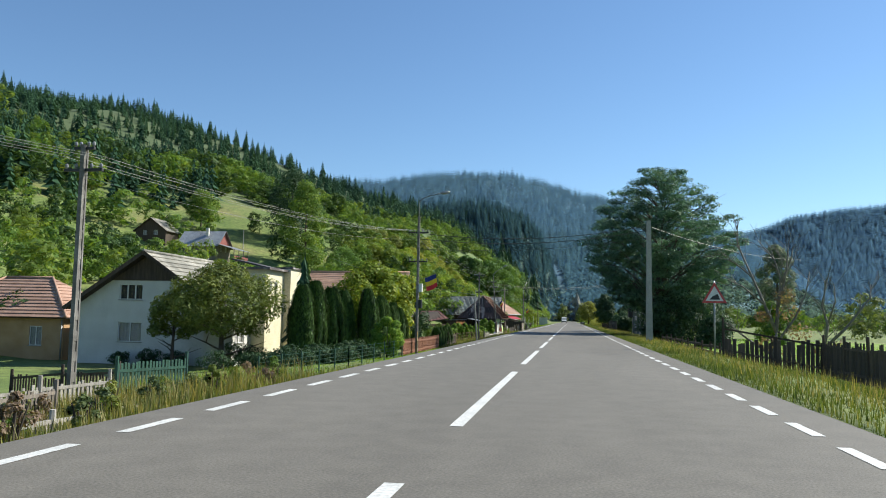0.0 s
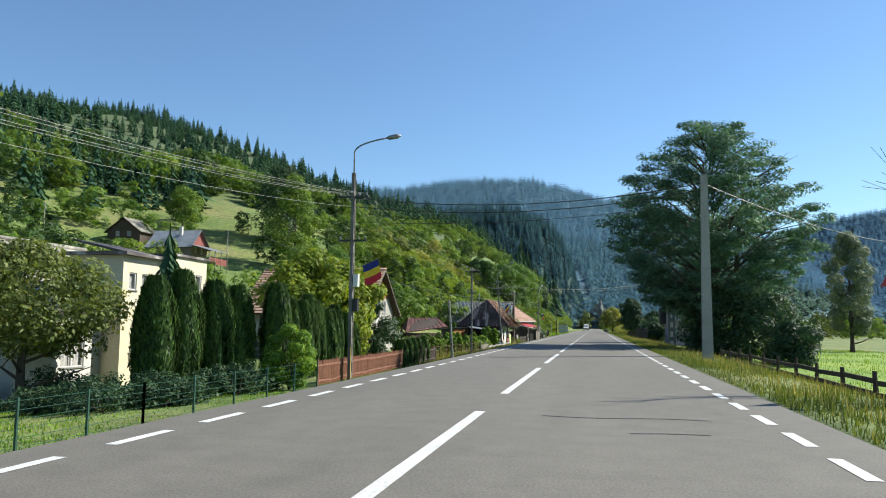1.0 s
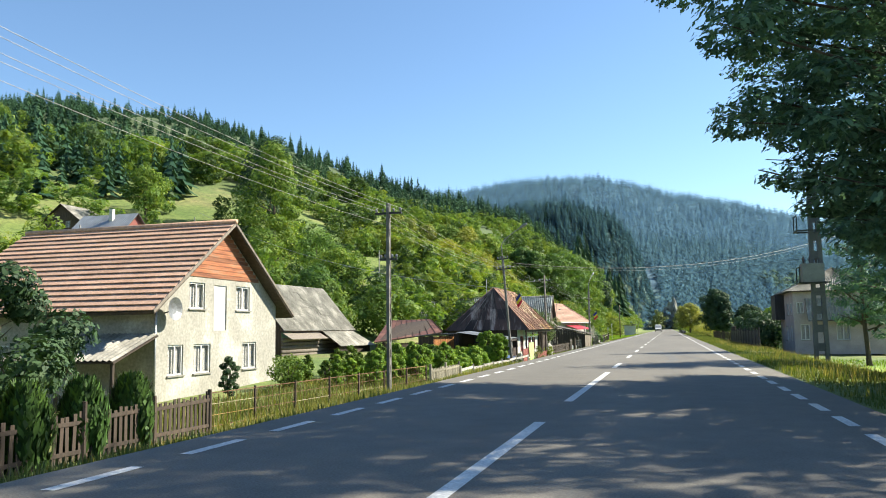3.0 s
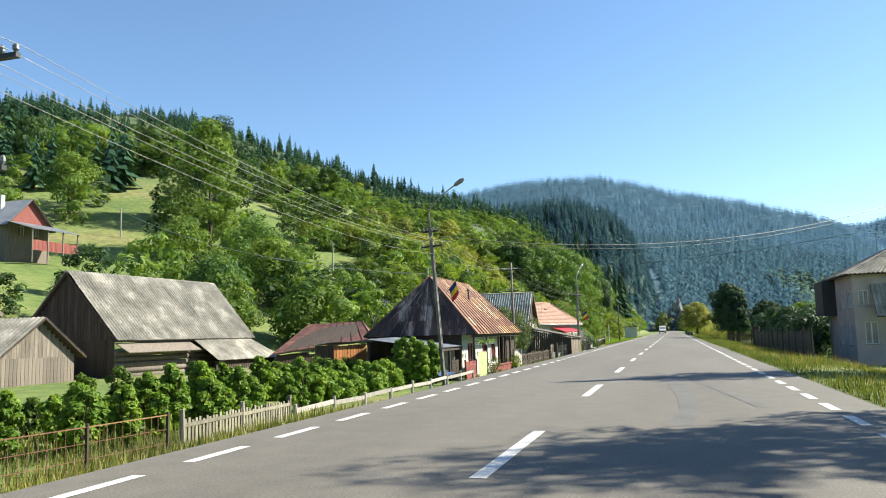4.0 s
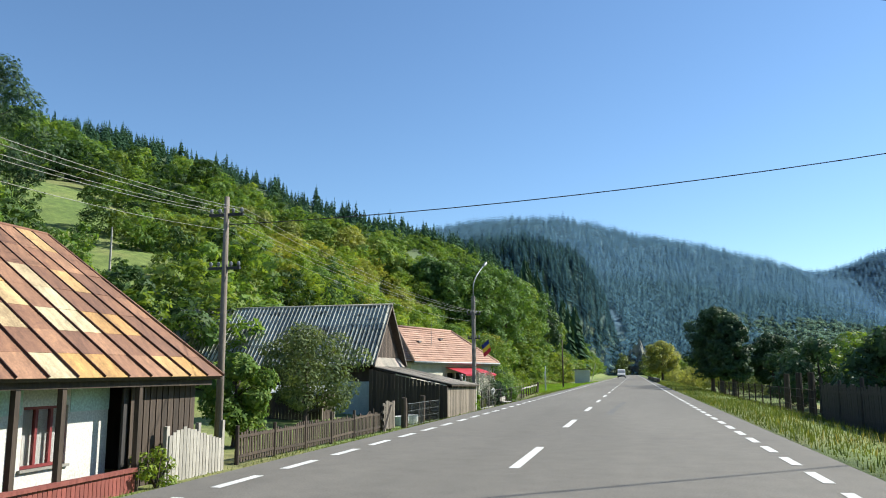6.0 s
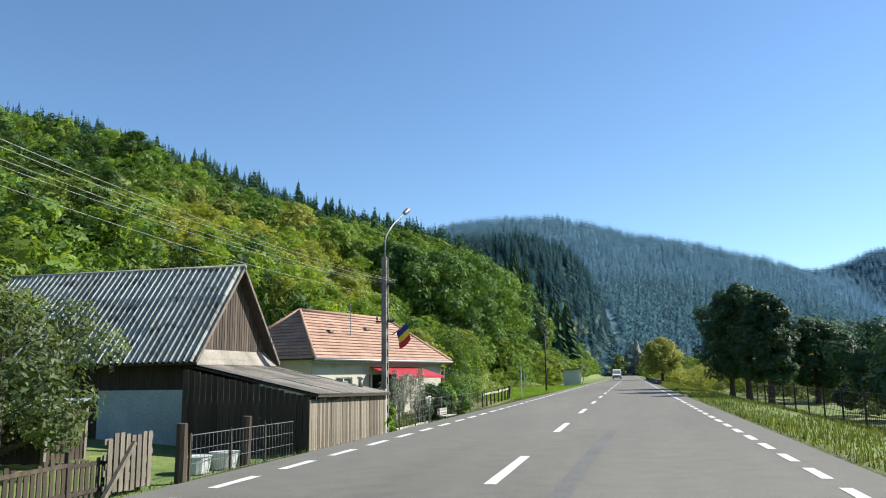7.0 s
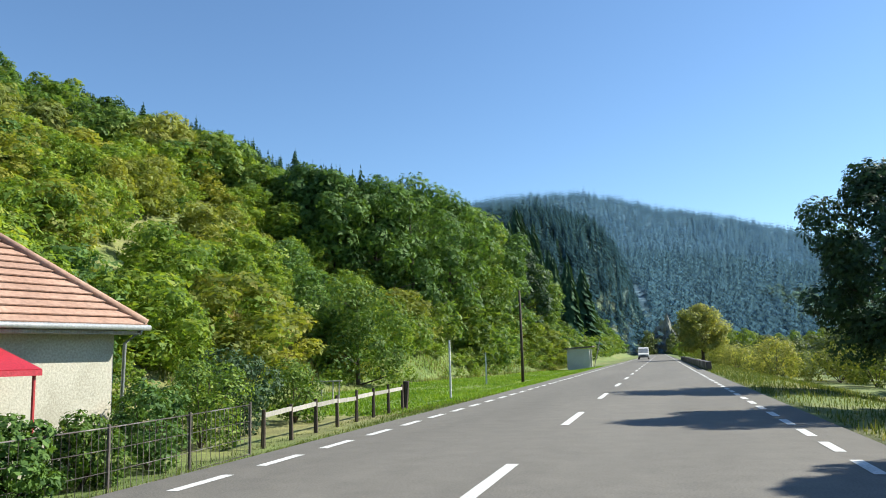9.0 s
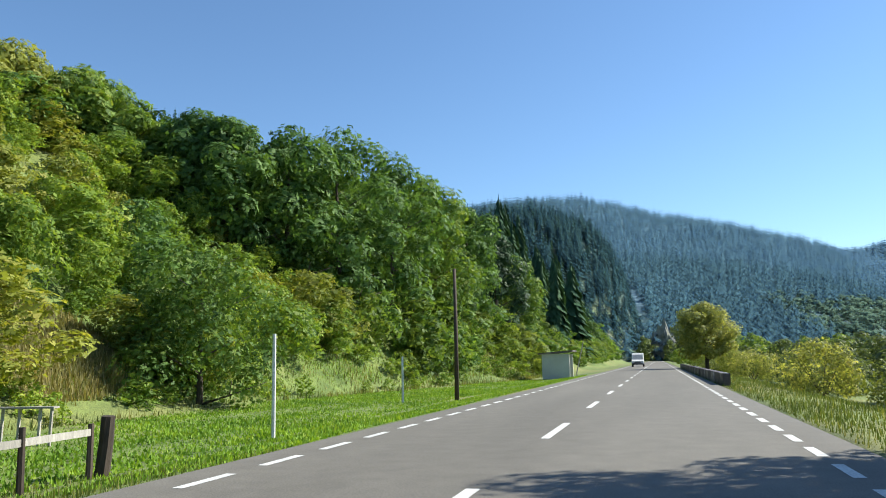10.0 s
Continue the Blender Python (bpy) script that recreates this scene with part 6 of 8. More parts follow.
# ---- poles and wires ----
def pole(x, y, top, label, lamp=None, arms=(), taper=(0.17, 0.1), mat="pole_concrete", square=True, holes=False, base=None, box_z=None, band=False, lean=0, group="power poles"):
    z0 = ground_at(x, y) - 0.1 if base is None else base
    e = thing("utility_pole", pose(x, y, z0, 0, lean, 0), label, "pole", group)
    h = top - z0
    m = Mesh()
    if square:
        a, b = taper
        if holes:
            # two legs joined by rungs
            for s in (-1, 1):
                m.beam((0, s * a * 0.75, 0), (0, s * b * 0.75, h), a * 0.9, a * 0.45, up=(0, 1, 0))
            m.beam((0, 0, 0), (0, 0, h), a * 0.5, a * 1.1, up=(0, 1, 0))
            n = 13
            for i in range(n):
                u = (i + 0.5) / n
                w = a + (b - a) * u
                m.box(-w * 0.42, -w * 0.75, h * u - 0.14, w * 0.42, w * 0.75, h * u + 0.14)
        else:
            m.slab([(a, a, 0), (a, -a, 0), (-a, -a, 0), (-a, a, 0)], 0.02)
            c0 = [(-a, -a, 0), (a, -a, 0), (a, a, 0), (-a, a, 0)]
            c1 = [(-b, -b, h), (b, -b, h), (b, b, h), (-b, b, h)]
            for i in range(4):
                m.quad(c0[i], c0[(i + 1) % 4], c1[(i + 1) % 4], c1[i])
            m.quad(*c1)
    else:
        m.tube([(0, 0, 0), (0.02, 0, h * 0.5), (0, 0, h)], [taper[0], (taper[0] + taper[1]) / 2, taper[1]], 9)
    part("shaft", m, mat, e, smooth=not square)
    if band:
        m = Mesh()
        m.box(taper[0] * 0.36, -taper[0] * 0.98, 0.2, taper[0] * 0.47, -taper[0] * 0.7, 1.6)
        part("painted_band", m, "band_yellow", e, "faded yellow painted band")
    for az, ln in arms:
        m = Mesh()
        m.box(-ln, -0.05, az - z0 - 0.04, ln, 0.05, az - z0 + 0.04)
        arm = part("crossarm", m, "black_iron", e)
        for s in (-0.9, -0.4, 0.4, 0.9):
            q = Mesh()
            q.tube([(s * ln, 0, az - z0 + 0.04), (s * ln, 0, az - z0 + 0.1), (s * ln, 0, az - z0 + 0.16), (s * ln, 0, az - z0 + 0.2)], [0.015, 0.05, 0.05, 0.02], 7)
            part("insulator", q, "steel", arm)
    if lamp:
        lx, ly, lz = lamp[0] - x - math.sin(radians(lean)) * (lamp[2] - z0), lamp[1] - y, lamp[2] - z0
        m = Mesh()
        low_bend = lamp[3] if len(lamp) > 3 else 0.76
        bend, tip = Vector((0, 0, h + low_bend * (lz - h))), Vector((lx * 0.78, ly * 0.78, lz - 0.16))
        a0 = Vector((0, 0, h + (low_bend - 0.24) * (lz - h)))
        pts = [(0, 0, h - 0.6)] + [a0 * (1 - q) ** 2 + bend * 2 * q * (1 - q) + tip * q * q for q in (i / 9 for i in range(10))]
        m.tube(pts, 0.035, 7)
        arm = part("lamp_arm", m, "steel", e, smooth=True)
        d = (tip - bend).normalized()
        q = Mesh()
        a, b = tip - d * 0.05, tip + d * 0.62
        q.tube([a, lerp(a, b, 0.2), lerp(a, b, 0.7), b], [0.04, 0.1, 0.12, 0.04], 9)
        part("lamp_head", q, "steel", arm, "grey street-lamp head", smooth=True)
    if box_z:
        for zz, mat2, s in ((box_z, "white_paint", 0.2), (box_z - 1.1, "black_iron", 0.22)):
            m = Mesh()
            m.box(taper[0] * 0.6, -s * 0.7, zz - z0 - 0.28, taper[0] * 0.6 + 0.22, s * 0.7, zz - z0 + 0.28)
            part("meter_box", m, mat2, e)
    return e


POLES = {"a": (-13.0, 20.6, 6.1), "b": (-9.1, 52.0, 8.1), "c": (-8.6, 83.7, 6.2), "d": (-9.2, 111.0, 6.6), "e": (-9.9, 132.0, 6.55), "f": (-8.5, 162.0, 6.4), "g": (-8.1, 223.5, 6.1)}
pole(*POLES["a"], "weathered concrete power pole with iron crossarms", arms=((6.0, 0.32), (5.35, 0.62)), taper=(0.14, 0.1), holes=True)
pole(*POLES["b"], "slim dark street-lamp pole with crossarms and meter box", lamp=(-7.2, 52.3, 9.9), arms=((7.0, 0.7), (5.0, 0.65)), taper=(0.16, 0.1), box_z=3.2, band=True, holes=True)
pole(*POLES["c"], "grey concrete power pole carrying wires and a cable", arms=((5.8, 0.55), (4.0, 0.35)), taper=(0.13, 0.09), holes=True)
pole(*POLES["d"], "leaning concrete lamp pole with a dark cable box", lamp=(-7.9, 110.6, 8.65, 0.58), arms=((5.65, 0.55), (6.4, 0.4)), taper=(0.15, 0.1), lean=-4, holes=True)
pole(*POLES["e"], "thin wooden power pole beside the rusty-roofed house", arms=((6.0, 0.55), (4.4, 0.5)), taper=(0.12, 0.075), mat="old_wood", square=False)
pole(*POLES["f"], "thick concrete lamp pole with slotted shaft", lamp=(-7.95, 163.9, 8.75, 0.5), arms=((5.2, 0.45), (3.6, 0.4)), taper=(0.22, 0.17), holes=True)
pole(*POLES["g"], "tall thin wooden pole in the grass", taper=(0.12, 0.08), mat="dark_wood", square=False)
pole(6.5, 54.6, 8.1, "plain tapered concrete pole by the big tree", taper=(0.22, 0.14), mat="pole_light")


def transformer():
    """Pole transformer with a platform and iron brackets."""
    x, y = 9.2, 99.5
    z0 = ground_at(x, y) - 0.1
    e = thing("transformer_pole", pose(x, y, z0), "dark transformer pole with iron brackets and platform", "pole")
    m = Mesh()
    for s in (-1, 1):
        m = Mesh()
        m.beam((s * 0.27, 0, 0), (s * 0.14, 0, 9.9), 0.2, 0.26, up=(0, 1, 0))
        part("leg", m, "dark_concrete", e)
    for k in range(10):
        m = Mesh()
        z = 0.9 + k * 0.95
        m.box(-0.25 + 0.011 * z, -0.1, z - 0.2, 0.25 - 0.011 * z, 0.1, z + 0.2)
        part("rung", m, "dark_concrete", e)
    m = Mesh()
    for z in (4.2, 6.9):
        m.beam((-0.9, -0.5, z), (0.5, -0.5, z), 0.08)
        m.beam((-0.9, 0.5, z), (0.5, 0.5, z), 0.08)
        m.beam((-0.9, -0.5, z), (-0.9, 0.5, z), 0.08)
        m.beam((-0.9, -0.5, z), (-0.9, -0.5, z + 0.8), 0.05)
        m.beam((-0.9, 0.5, z), (-0.9, 0.5, z + 0.8), 0.05)
        m.beam((-0.9, -0.5, z + 0.8), (-0.9, 0.5, z + 0.8), 0.05)
    part("bracket", m, "black_iron", e)
    m = Mesh()
    m.box(-0.75, -0.4, 4.25, 0.3, 0.4, 5.2)
    part("transformer", m, "steel", e, "grey transformer tank")
    for k in range(3):
        m = Mesh()
        m.tube([(-0.6 + k * 0.3, 0, 5.2), (-0.6 + k * 0.3, 0, 5.4), (-0.6 + k * 0.3, 0, 5.6)], [0.04, 0.08, 0.03], 7)
        part("bushing", m, "dark_sheet", e)
    for s in (-0.25, 0.25):
        m = Mesh()
        m.tube([(s * 0.6, 0, 9.85), (s * 0.6, 0, 10.1), (s * 0.6, 0, 10.3)], [0.03, 0.07, 0.02], 7)
        part("insulator", m, "dark_sheet", e)


transformer()


def wire(a, b, sag, r, label, mat="black_iron", n=14):
    m = Mesh()
    a, b = Vector(a), Vector(b)
    m.tube([lerp(a, b, i / n) - Vector((0, 0, 4 * sag * (i / n) * (1 - i / n))) for i in range(n + 1)], r, 5)
    solo("wire", m, mat, Matrix(), label, "cable", "overhead wires")


_order = ["a", "b", "c", "d", "e", "f"]
_wz = {"a": 5.75, "b": 7.15, "c": 5.95, "d": 5.8, "e": 6.15, "f": 5.35, "g": 5.9}
for _p, _q2 in zip(_order, _order[1:]):
    for _off, _dz in ((-0.6, 0), (-0.28, 0), (0.28, 0), (0.6, 0), (0.0, -0.6)):
        wire((POLES[_p][0] + _off, POLES[_p][1], _wz[_p] + _dz), (POLES[_q2][0] + _off, POLES[_q2][1], _wz[_q2] + _dz), 0.55, 0.006, "thin pale overhead wire sagging between poles", "wire")
for _off in (-0.6, -0.2, 0.25, 0.6):
    wire((-13.0 + _off, 20.6, 5.75), (-19.0 + _off, -12.0, 5.9), 0.5, 0.006, "thin pale overhead wire sagging between poles", "wire")
# cables over the road
for _z, _e, _s in ((6.95, 7.75, 0.62), (6.55, 7.45, 0.6), (5.85, 6.9, 0.4)):
    wire((-9.0, 52.0, _z), (6.5, 54.6, _e), _s, 0.022 if _s > 0.5 else 0.012, "black twisted cable slung across the road")
wire((6.5, 54.6, 7.7), (22.0, 75.0, 7.0), 0.5, 0.02, "black cable running to a house")
wire((-9.3, 111.0, 6.1), (22.0, 136.0, 11.3), 2.02, 0.02, "black cable slung across the road", n=24)
wire((-9.3, 111.0, 5.95), (22.0, 136.0, 11.2), 2.12, 0.009, "thin cable slung across the road", n=24)
wire((-9.9, 132.0, 5.7), (14.0, 132.6, 7.4), 0.4, 0.014, "black cable slung across the road")
wire((-50.0, 133.5, 15.2), (-9.3, 111.0, 4.2), 1.6, 0.016, "pale service cable coming down from the slope", "zinc")
# thin posts up on the slope
for _k, (_x2, _y2, _h2) in enumerate(((-41, 168, 5), (-62, 128, 5.5), (-95, 140, 6), (-72, 165, 4.5))):
    _zz = ground_at(_x2, _y2)
    _mm = Mesh()
    _mm.tube([(0, 0, 0), (0, 0, _h2)], [0.11, 0.07], 7)
    solo("slope_post", _mm, "grey_wood", pose(_x2, _y2, _zz - 0.2), "pale wooden wire post on the hillside", "pole", "hillside posts")


def flag(x, y, z, size, label, dx=0.8, dz=0.35, drop=0.7):
    """A three-striped cloth on a slanting stick."""
    e = thing("flag", pose(x, y, z), label, "flag")
    m = Mesh()
    m.tube([(0, 0, 0), (dx, 0.1, dz + 0.25)], 0.018, 6)
    part("staff", m, "old_wood", e)
    for k, mat in enumerate(("flag_blue", "flag_yellow", "flag_red")):
        m = Mesh()
        n = 8
        for i in range(n):
            for j in range(2):
                def p(u, v):
                    w = k + v
                    return (dx * (0.3 + 0.68 * u) + 0.05 * w, 0.05 * math.sin(u * 5 + w * 1.3), (dz + 0.22) * (0.3 + 0.68 * u) - w * size / 3.3 * (1 + 0.08 * math.sin(u * 4)) - 0.02)
                m.quad(p(i / n, j / 2), p((i + 1) / n, j / 2), p((i + 1) / n, (j + 1) / 2), p(i / n, (j + 1) / 2))
        part("stripe", m, mat, e)


flag(-8.95, 52.0, 3.75, 0.95, "blue, yellow and red flag on a lamp pole", 1.1, 0.2)
flag(-9.0, 111.0, 3.3, 0.7, "faded blue, yellow and red flag on a lamp pole", 0.5, 0.35)
flag(-8.2, 162.0, 3.0, 0.8, "blue, yellow and red flag on a slotted pole", 0.7, 0.3)


# ---- fences ----
def fence(name, pts, label, style, h, mat, group="", step=2.5, base=None, board=(0.1, 0.05), ragged=0.0, post_mat=None, rail=None):
    """A fence along pts: posts, rails and, by style, pickets, wires or planks."""
    e = thing(name, pose(pts[0][0], pts[0][1], 0), label, "fence", group)
    ox, oy = pts[0][0], pts[0][1]
    for (x0, y0), (x1, y1) in zip(pts, pts[1:]):
        ln = math.hypot(x1 - x0, y1 - y0)
        n = max(1, round(ln / step))
        zs = [(ground_at(x0 + (x1 - x0) * i / n, y0 + (y1 - y0) * i / n) if base is None else base) for i in range(n + 1)]
        for i in range(n + 1):
            x, y = x0 + (x1 - x0) * i / n - ox, y0 + (y1 - y0) * i / n - oy
            m = Mesh()
            if style in ("wire", "red", "strand"):
                m.box(-0.025, -0.025, -0.1, 0.025, 0.025, h + 0.06)
            else:
                m.tube([(0, 0, -0.1), (rnd.uniform(-0.03, 0.03), rnd.uniform(-0.03, 0.03), h + 0.08 + rnd.uniform(0, 0.12))], [0.07, 0.055], 7)
            part("post", m, post_mat or mat, e, at=Matrix.Translation((x, y, zs[i])))
        for i in range(n):
            a = Vector((x0 + (x1 - x0) * i / n - ox, y0 + (y1 - y0) * i / n - oy, zs[i]))
            b = Vector((x0 + (x1 - x0) * (i + 1) / n - ox, y0 + (y1 - y0) * (i + 1) / n - oy, zs[i + 1]))
            up = Vector((0, 0, 1))
            if style == "wire":
                for k in range(4):
                    m = Mesh()
                    z = up * (0.08 + (h - 0.08) * k / 3)
                    m.beam(a + z, b + z, 0.02 if k in (0, 3) else 0.012)
                    part("strand", m, mat, e)
                m = Mesh()
                cells = max(6, int((b - a).length / 0.18))
                for k in range(cells):
                    p = lerp(a, b, (k + 0.5) / cells)
                    m.beam(p + up * 0.06, p + up * h, 0.008)
                part("mesh", m, mat, e)
            elif style == "strand":
                for k in range(6):
                    m = Mesh()
                    z = up * (0.1 + (h - 0.1) * k / 5)
                    m.beam(a + z, b + z, 0.009)
                    part("strand", m, mat, e)
            else:
                for zz in ((rail,) if rail else (h * 0.22, h * 0.8)):
                    m = Mesh()
                    m.beam(a + up * zz, b + up * (zz + rnd.uniform(-0.05, 0.05)), 0.05, 0.13 if style == "rail" else 0.08)
                    part("rail", m, mat if style != "red" else post_mat, e)
                if style in ("picket", "red", "plank"):
                    w, g = board
                    boards(e, (a.x, a.y), (b.x, b.y), min(a.z, b.z) + 0.04, min(a.z, b.z) + h, mat, w, g, 0.022, name="picket", ragged=ragged, lean=0.03)
    return e


fence("picket_fence", [(-9.6, 7.0), (-10.2, 16.0)], "old grey picket fence half hidden in dry grass", "picket", 0.85, "old_wood", ragged=0.25, board=(0.09, 0.06))
fence("picket_fence", [(-7.4, 8.0), (-8.4, 17.5)], "low pale picket fence sunk in dry weeds", "picket", 0.5, "grey_wood", ragged=0.2, board=(0.07, 0.06))
fence("picket_fence", [(-12.1, 15.2), (-11.35, 19.9)], "pale weathered picket fence among dry weeds", "picket", 0.8, "grey_wood", ragged=0.2, board=(0.08, 0.06))
fence("green_fence", [(-11.3, 20.1), (-10.6, 22.8)], "dark green painted metal picket fence", "picket", 1.15, "green_paint", board=(0.08, 0.05))
fence("wire_fence", [(-9.4, 25.6), (-9.2, 36.0), (-9.3, 48.4)], "green strand-wire fence on thin posts", "strand", 1.0, "green_paint", step=2.3)
fence("red_fence", [(-9.4, 48.7), (-9.5, 63.2)], "rust-red boarded fence with red posts", "red", 1.05, "rust_wood", post_mat="rust_paint", board=(0.035, 0.03), step=2.5, ragged=0.03)
fence("garden_fence", [(-19.0, 25.8), (-13.4, 23.6)], "dark weathered picket fence before the orange house", "picket", 0.95, "dark_wood", board=(0.09, 0.07), ragged=0.12)
fence("garden_fence", [(-9.6, 66.5), (-9.5, 73.0)], "dark weathered garden fence with vines", "picket", 1.0, "dark_wood", board=(0.09, 0.07), ragged=0.1)
fence("post_fence", [(-9.9, 73.5), (-8.6, 88.4)], "rusty wire fence on dark wooden posts", "wire", 0.95, "rust", post_mat="dark_wood", step=2.3)
fence("picket_fence", [(-8.5, 88.8), (-8.5, 93.6)], "pale weathered picket fence panels", "picket", 0.85, "weathered_wood", board=(0.08, 0.05), step=2.4, ragged=0.12)
fence("rail_fence", [(-8.5, 94.0), (-8.5, 104.0), (-8.6, 114.3)], "low pale wooden rail on short posts", "rail", 0.5, "grey_wood", step=2.3, rail=0.48)
fence("red_gate", [(-9.0, 114.4), (-9.0, 116.6)], "faded red picket gate", "picket", 1.0, "red_wood", board=(0.12, 0.02), step=2.2)
fence("picket_fence", [(-9.4, 132.2), (-9.2, 146.0)], "dark weathered picket fence under an apple tree", "picket", 0.95, "dark_wood", board=(0.1, 0.06), ragged=0.15)
fence("yard_fence", [(-8.8, 147.4), (-8.7, 153.2)], "chain-link yard fence with old tarred posts", "wire", 1.1, "steel", post_mat="dark_wood", step=2.0)
fence("garden_fence", [(-8.3, 163.4), (-8.35, 184.5)], "old wire garden fence grown through with vines", "wire", 1.3, "dark_sheet", step=2.6)
fence("rail_fence", [(-8.8, 186.0), (-8.7, 197.6)], "old split-rail fence on leaning posts", "rail", 0.95, "grey_wood", post_mat="dark_wood", step=1.7, rail=0.88)
fence("plank_fence", [(7.5, 33.9), (11.2, 33.2), (10.4, 12.0)], "tall grey-brown plank fence with leaning boards beside the verge", "plank", 1.5, "brown_wood", board=(0.15, 0.02), ragged=0.3, step=2.6)
fence("rail_fence", [(8.4, 37.0), (8.2, 62.0)], "broken low wooden rail fence by the field", "rail", 0.55, "dark_wood", step=2.6)
fence("plank_fence", [(7.6, 112.5), (7.9, 141.0)], "black tarred board fence with a notched top", "plank", 1.3, "tarred", board=(0.22, 0.012), ragged=0.12, step=2.6)
fence("post_fence", [(7.9, 142.0), (8.0, 176.0)], "old wooden post fence with wire", "wire", 1.0, "dark_wood", step=2.4)
fence("meadow_fence", [(-36, 168), (-45, 158), (-58, 152)], "weathered rail fence on the hillside meadow", "rail", 1.0, "old_wood", step=3.0)


def gate_panel():
    e = thing("garden_gate", pose(-9.15, 128.4, -1.3), "grey board gate with a pointed top", "gate")
    boards(e, (0, 0), (0, 2.6), 0, 1.3, "grey_wood", 0.13, 0.02, top=lambda u: 1.35 - abs(u - 0.7) * 0.25)
    for y in (0.0, 1.4, 2.6):
        m = Mesh()
        m.box(-0.12, y - 0.06, 0, -0.02, y + 0.06, 1.4)
        part("gate_post", m, "grey_wood", e)


gate_panel()


def dark_post(x, y, h, label, lean=4):
    m = Mesh()
    m.tube([(0, 0, 0), (0, 0.02, h * 0.6), (0, 0, h)], [0.15, 0.14, 0.13], 9)
    solo("tarred_post", m, "dark_wood", pose(x, y, ground_at(x, y) - 0.1, 0, lean, 0), label, "post", "tarred posts")


dark_post(-8.9, 147.2, 1.5, "thick tarred gate post", 0)
dark_post(-8.9, 150.4, 1.5, "thick tarred gate post", 2)
for _x2, _y2 in ((8.6, 146.0), (8.7, 149.0), (8.9, 153.0)):
    dark_post(_x2, _y2, 1.9, "old dark wooden gate post on the verge", 1)
dark_post(-8.75, 198.0, 1.25, "leaning dark fence post at the rail's end", 5)


# ---- small things ----
def warning_sign():
    e = thing("warning_sign", pose(7.1, 33.6, ground_at(7.1, 33.6)), "triangular red-edged warning sign on a grey post", "sign")
    m = Mesh()
    m.tube([(0, 0, -0.1), (0, 0, 3.1)], 0.035, 8)
    part("post", m, "zinc", e, smooth=True)
    zc = 2.2
    tri = lambda s, y: [(-0.5 * s, y, zc - 0.02 + 0.29 * (1 - s)), (0.5 * s, y, zc - 0.02 + 0.29 * (1 - s)), (0, y, zc - 0.02 + 0.29 * (1 - s) + 0.866 * s)]
    m = Mesh()
    m.slab(tri(1.0, -0.05), 0.02)
    panel = part("sign_panel", m, "red_paint", e)
    m = Mesh()
    m.slab(tri(0.72, -0.056), 0.004)
    part("sign_field", m, "white_paint", panel, "white sign field")
    m = Mesh()
    m.slab([(-0.2, -0.062, zc + 0.12), (0.22, -0.062, zc + 0.12), (0.12, -0.062, zc + 0.36), (-0.1, -0.062, zc + 0.24)], 0.003)
    part("pictogram", m, "black_iron", panel, "black pictogram")


warning_sign()


def towel():
    e = thing("towel", pose(-9.0, 117.15, -1.45), "large green and yellow patterned towel hung on a line", "towel")
    m = Mesh()
    n = 14
    for i in range(n):
        for j in range(8):
            def p(u, v):
                return (0.06 * math.sin(u * 9 + v) * v, 2.1 * u + 0.05 * v, 1.62 - 1.55 * v + 0.05 * math.sin(u * 3))
            m.quad(p(i / n, j / 8), p((i + 1) / n, j / 8), p((i + 1) / n, (j + 1) / 8), p(i / n, (j + 1) / 8))
    part("cloth", m, "towel", e, smooth=True)
    m = Mesh()
    m.tube([(0, -0.2, 1.64), (0, 2.3, 1.66)], 0.012, 5)
    part("line", m, "dark_sheet", e)


towel()


def bench(x, y, turn):
    e = thing("bench", pose(x, y, ground_at(x, y), 0, 0, turn), "grey slatted wooden garden bench by the fence", "bench")
    for k in range(3):
        m = Mesh()
        m.box(0.1 + k * 0.13, -0.9, 0.3, 0.21 + k * 0.13, 0.9, 0.335)
        part("seat_slat", m, "grey_wood", e)
    for k in range(3):
        m = Mesh()
        m.box(0.0, -0.9, 0.36 + k * 0.12, 0.035, 0.9, 0.455 + k * 0.12)
        part("back_slat", m, "grey_wood", e)
    for s in (-0.75, 0.75):
        for q in (0.05, 0.42):
            m = Mesh()
            m.box(q - 0.03, s - 0.03, 0, q + 0.03, s + 0.03, 0.7 if q < 0.1 else 0.3)
            part("leg", m, "dark_wood", e)


bench(-8.02, 170.35, -4)


def shelter():
    e = thing("bus_shelter", pose(-7.6, 262.0, ground_at(-8.0, 262.0)) @ Matrix.Scale(1.18, 4), "small grey concrete roadside shelter", "shelter")
    for a, b in (((-1.4, 0), (0.9, 0)), ((-1.4, 2.8), (-1.4, 0)), ((0.9, 2.8), (-1.4, 2.8))):
        wall(e, "shelter_wall", a, b, 0, 2.1, "white_plaster", t=0.15)
    m = Mesh()
    m.slab([(-1.7, -0.3, 2.2), (1.2, -0.3, 2.4), (1.2, 3.1, 2.4), (-1.7, 3.1, 2.2)], 0.12)
    part("shelter_roof", m, "dark_sheet", e)
    m = Mesh()
    m.box(-1.2, 0.2, 0.4, -0.8, 2.6, 0.47)
    part("shelter_seat", m, "old_wood", e)


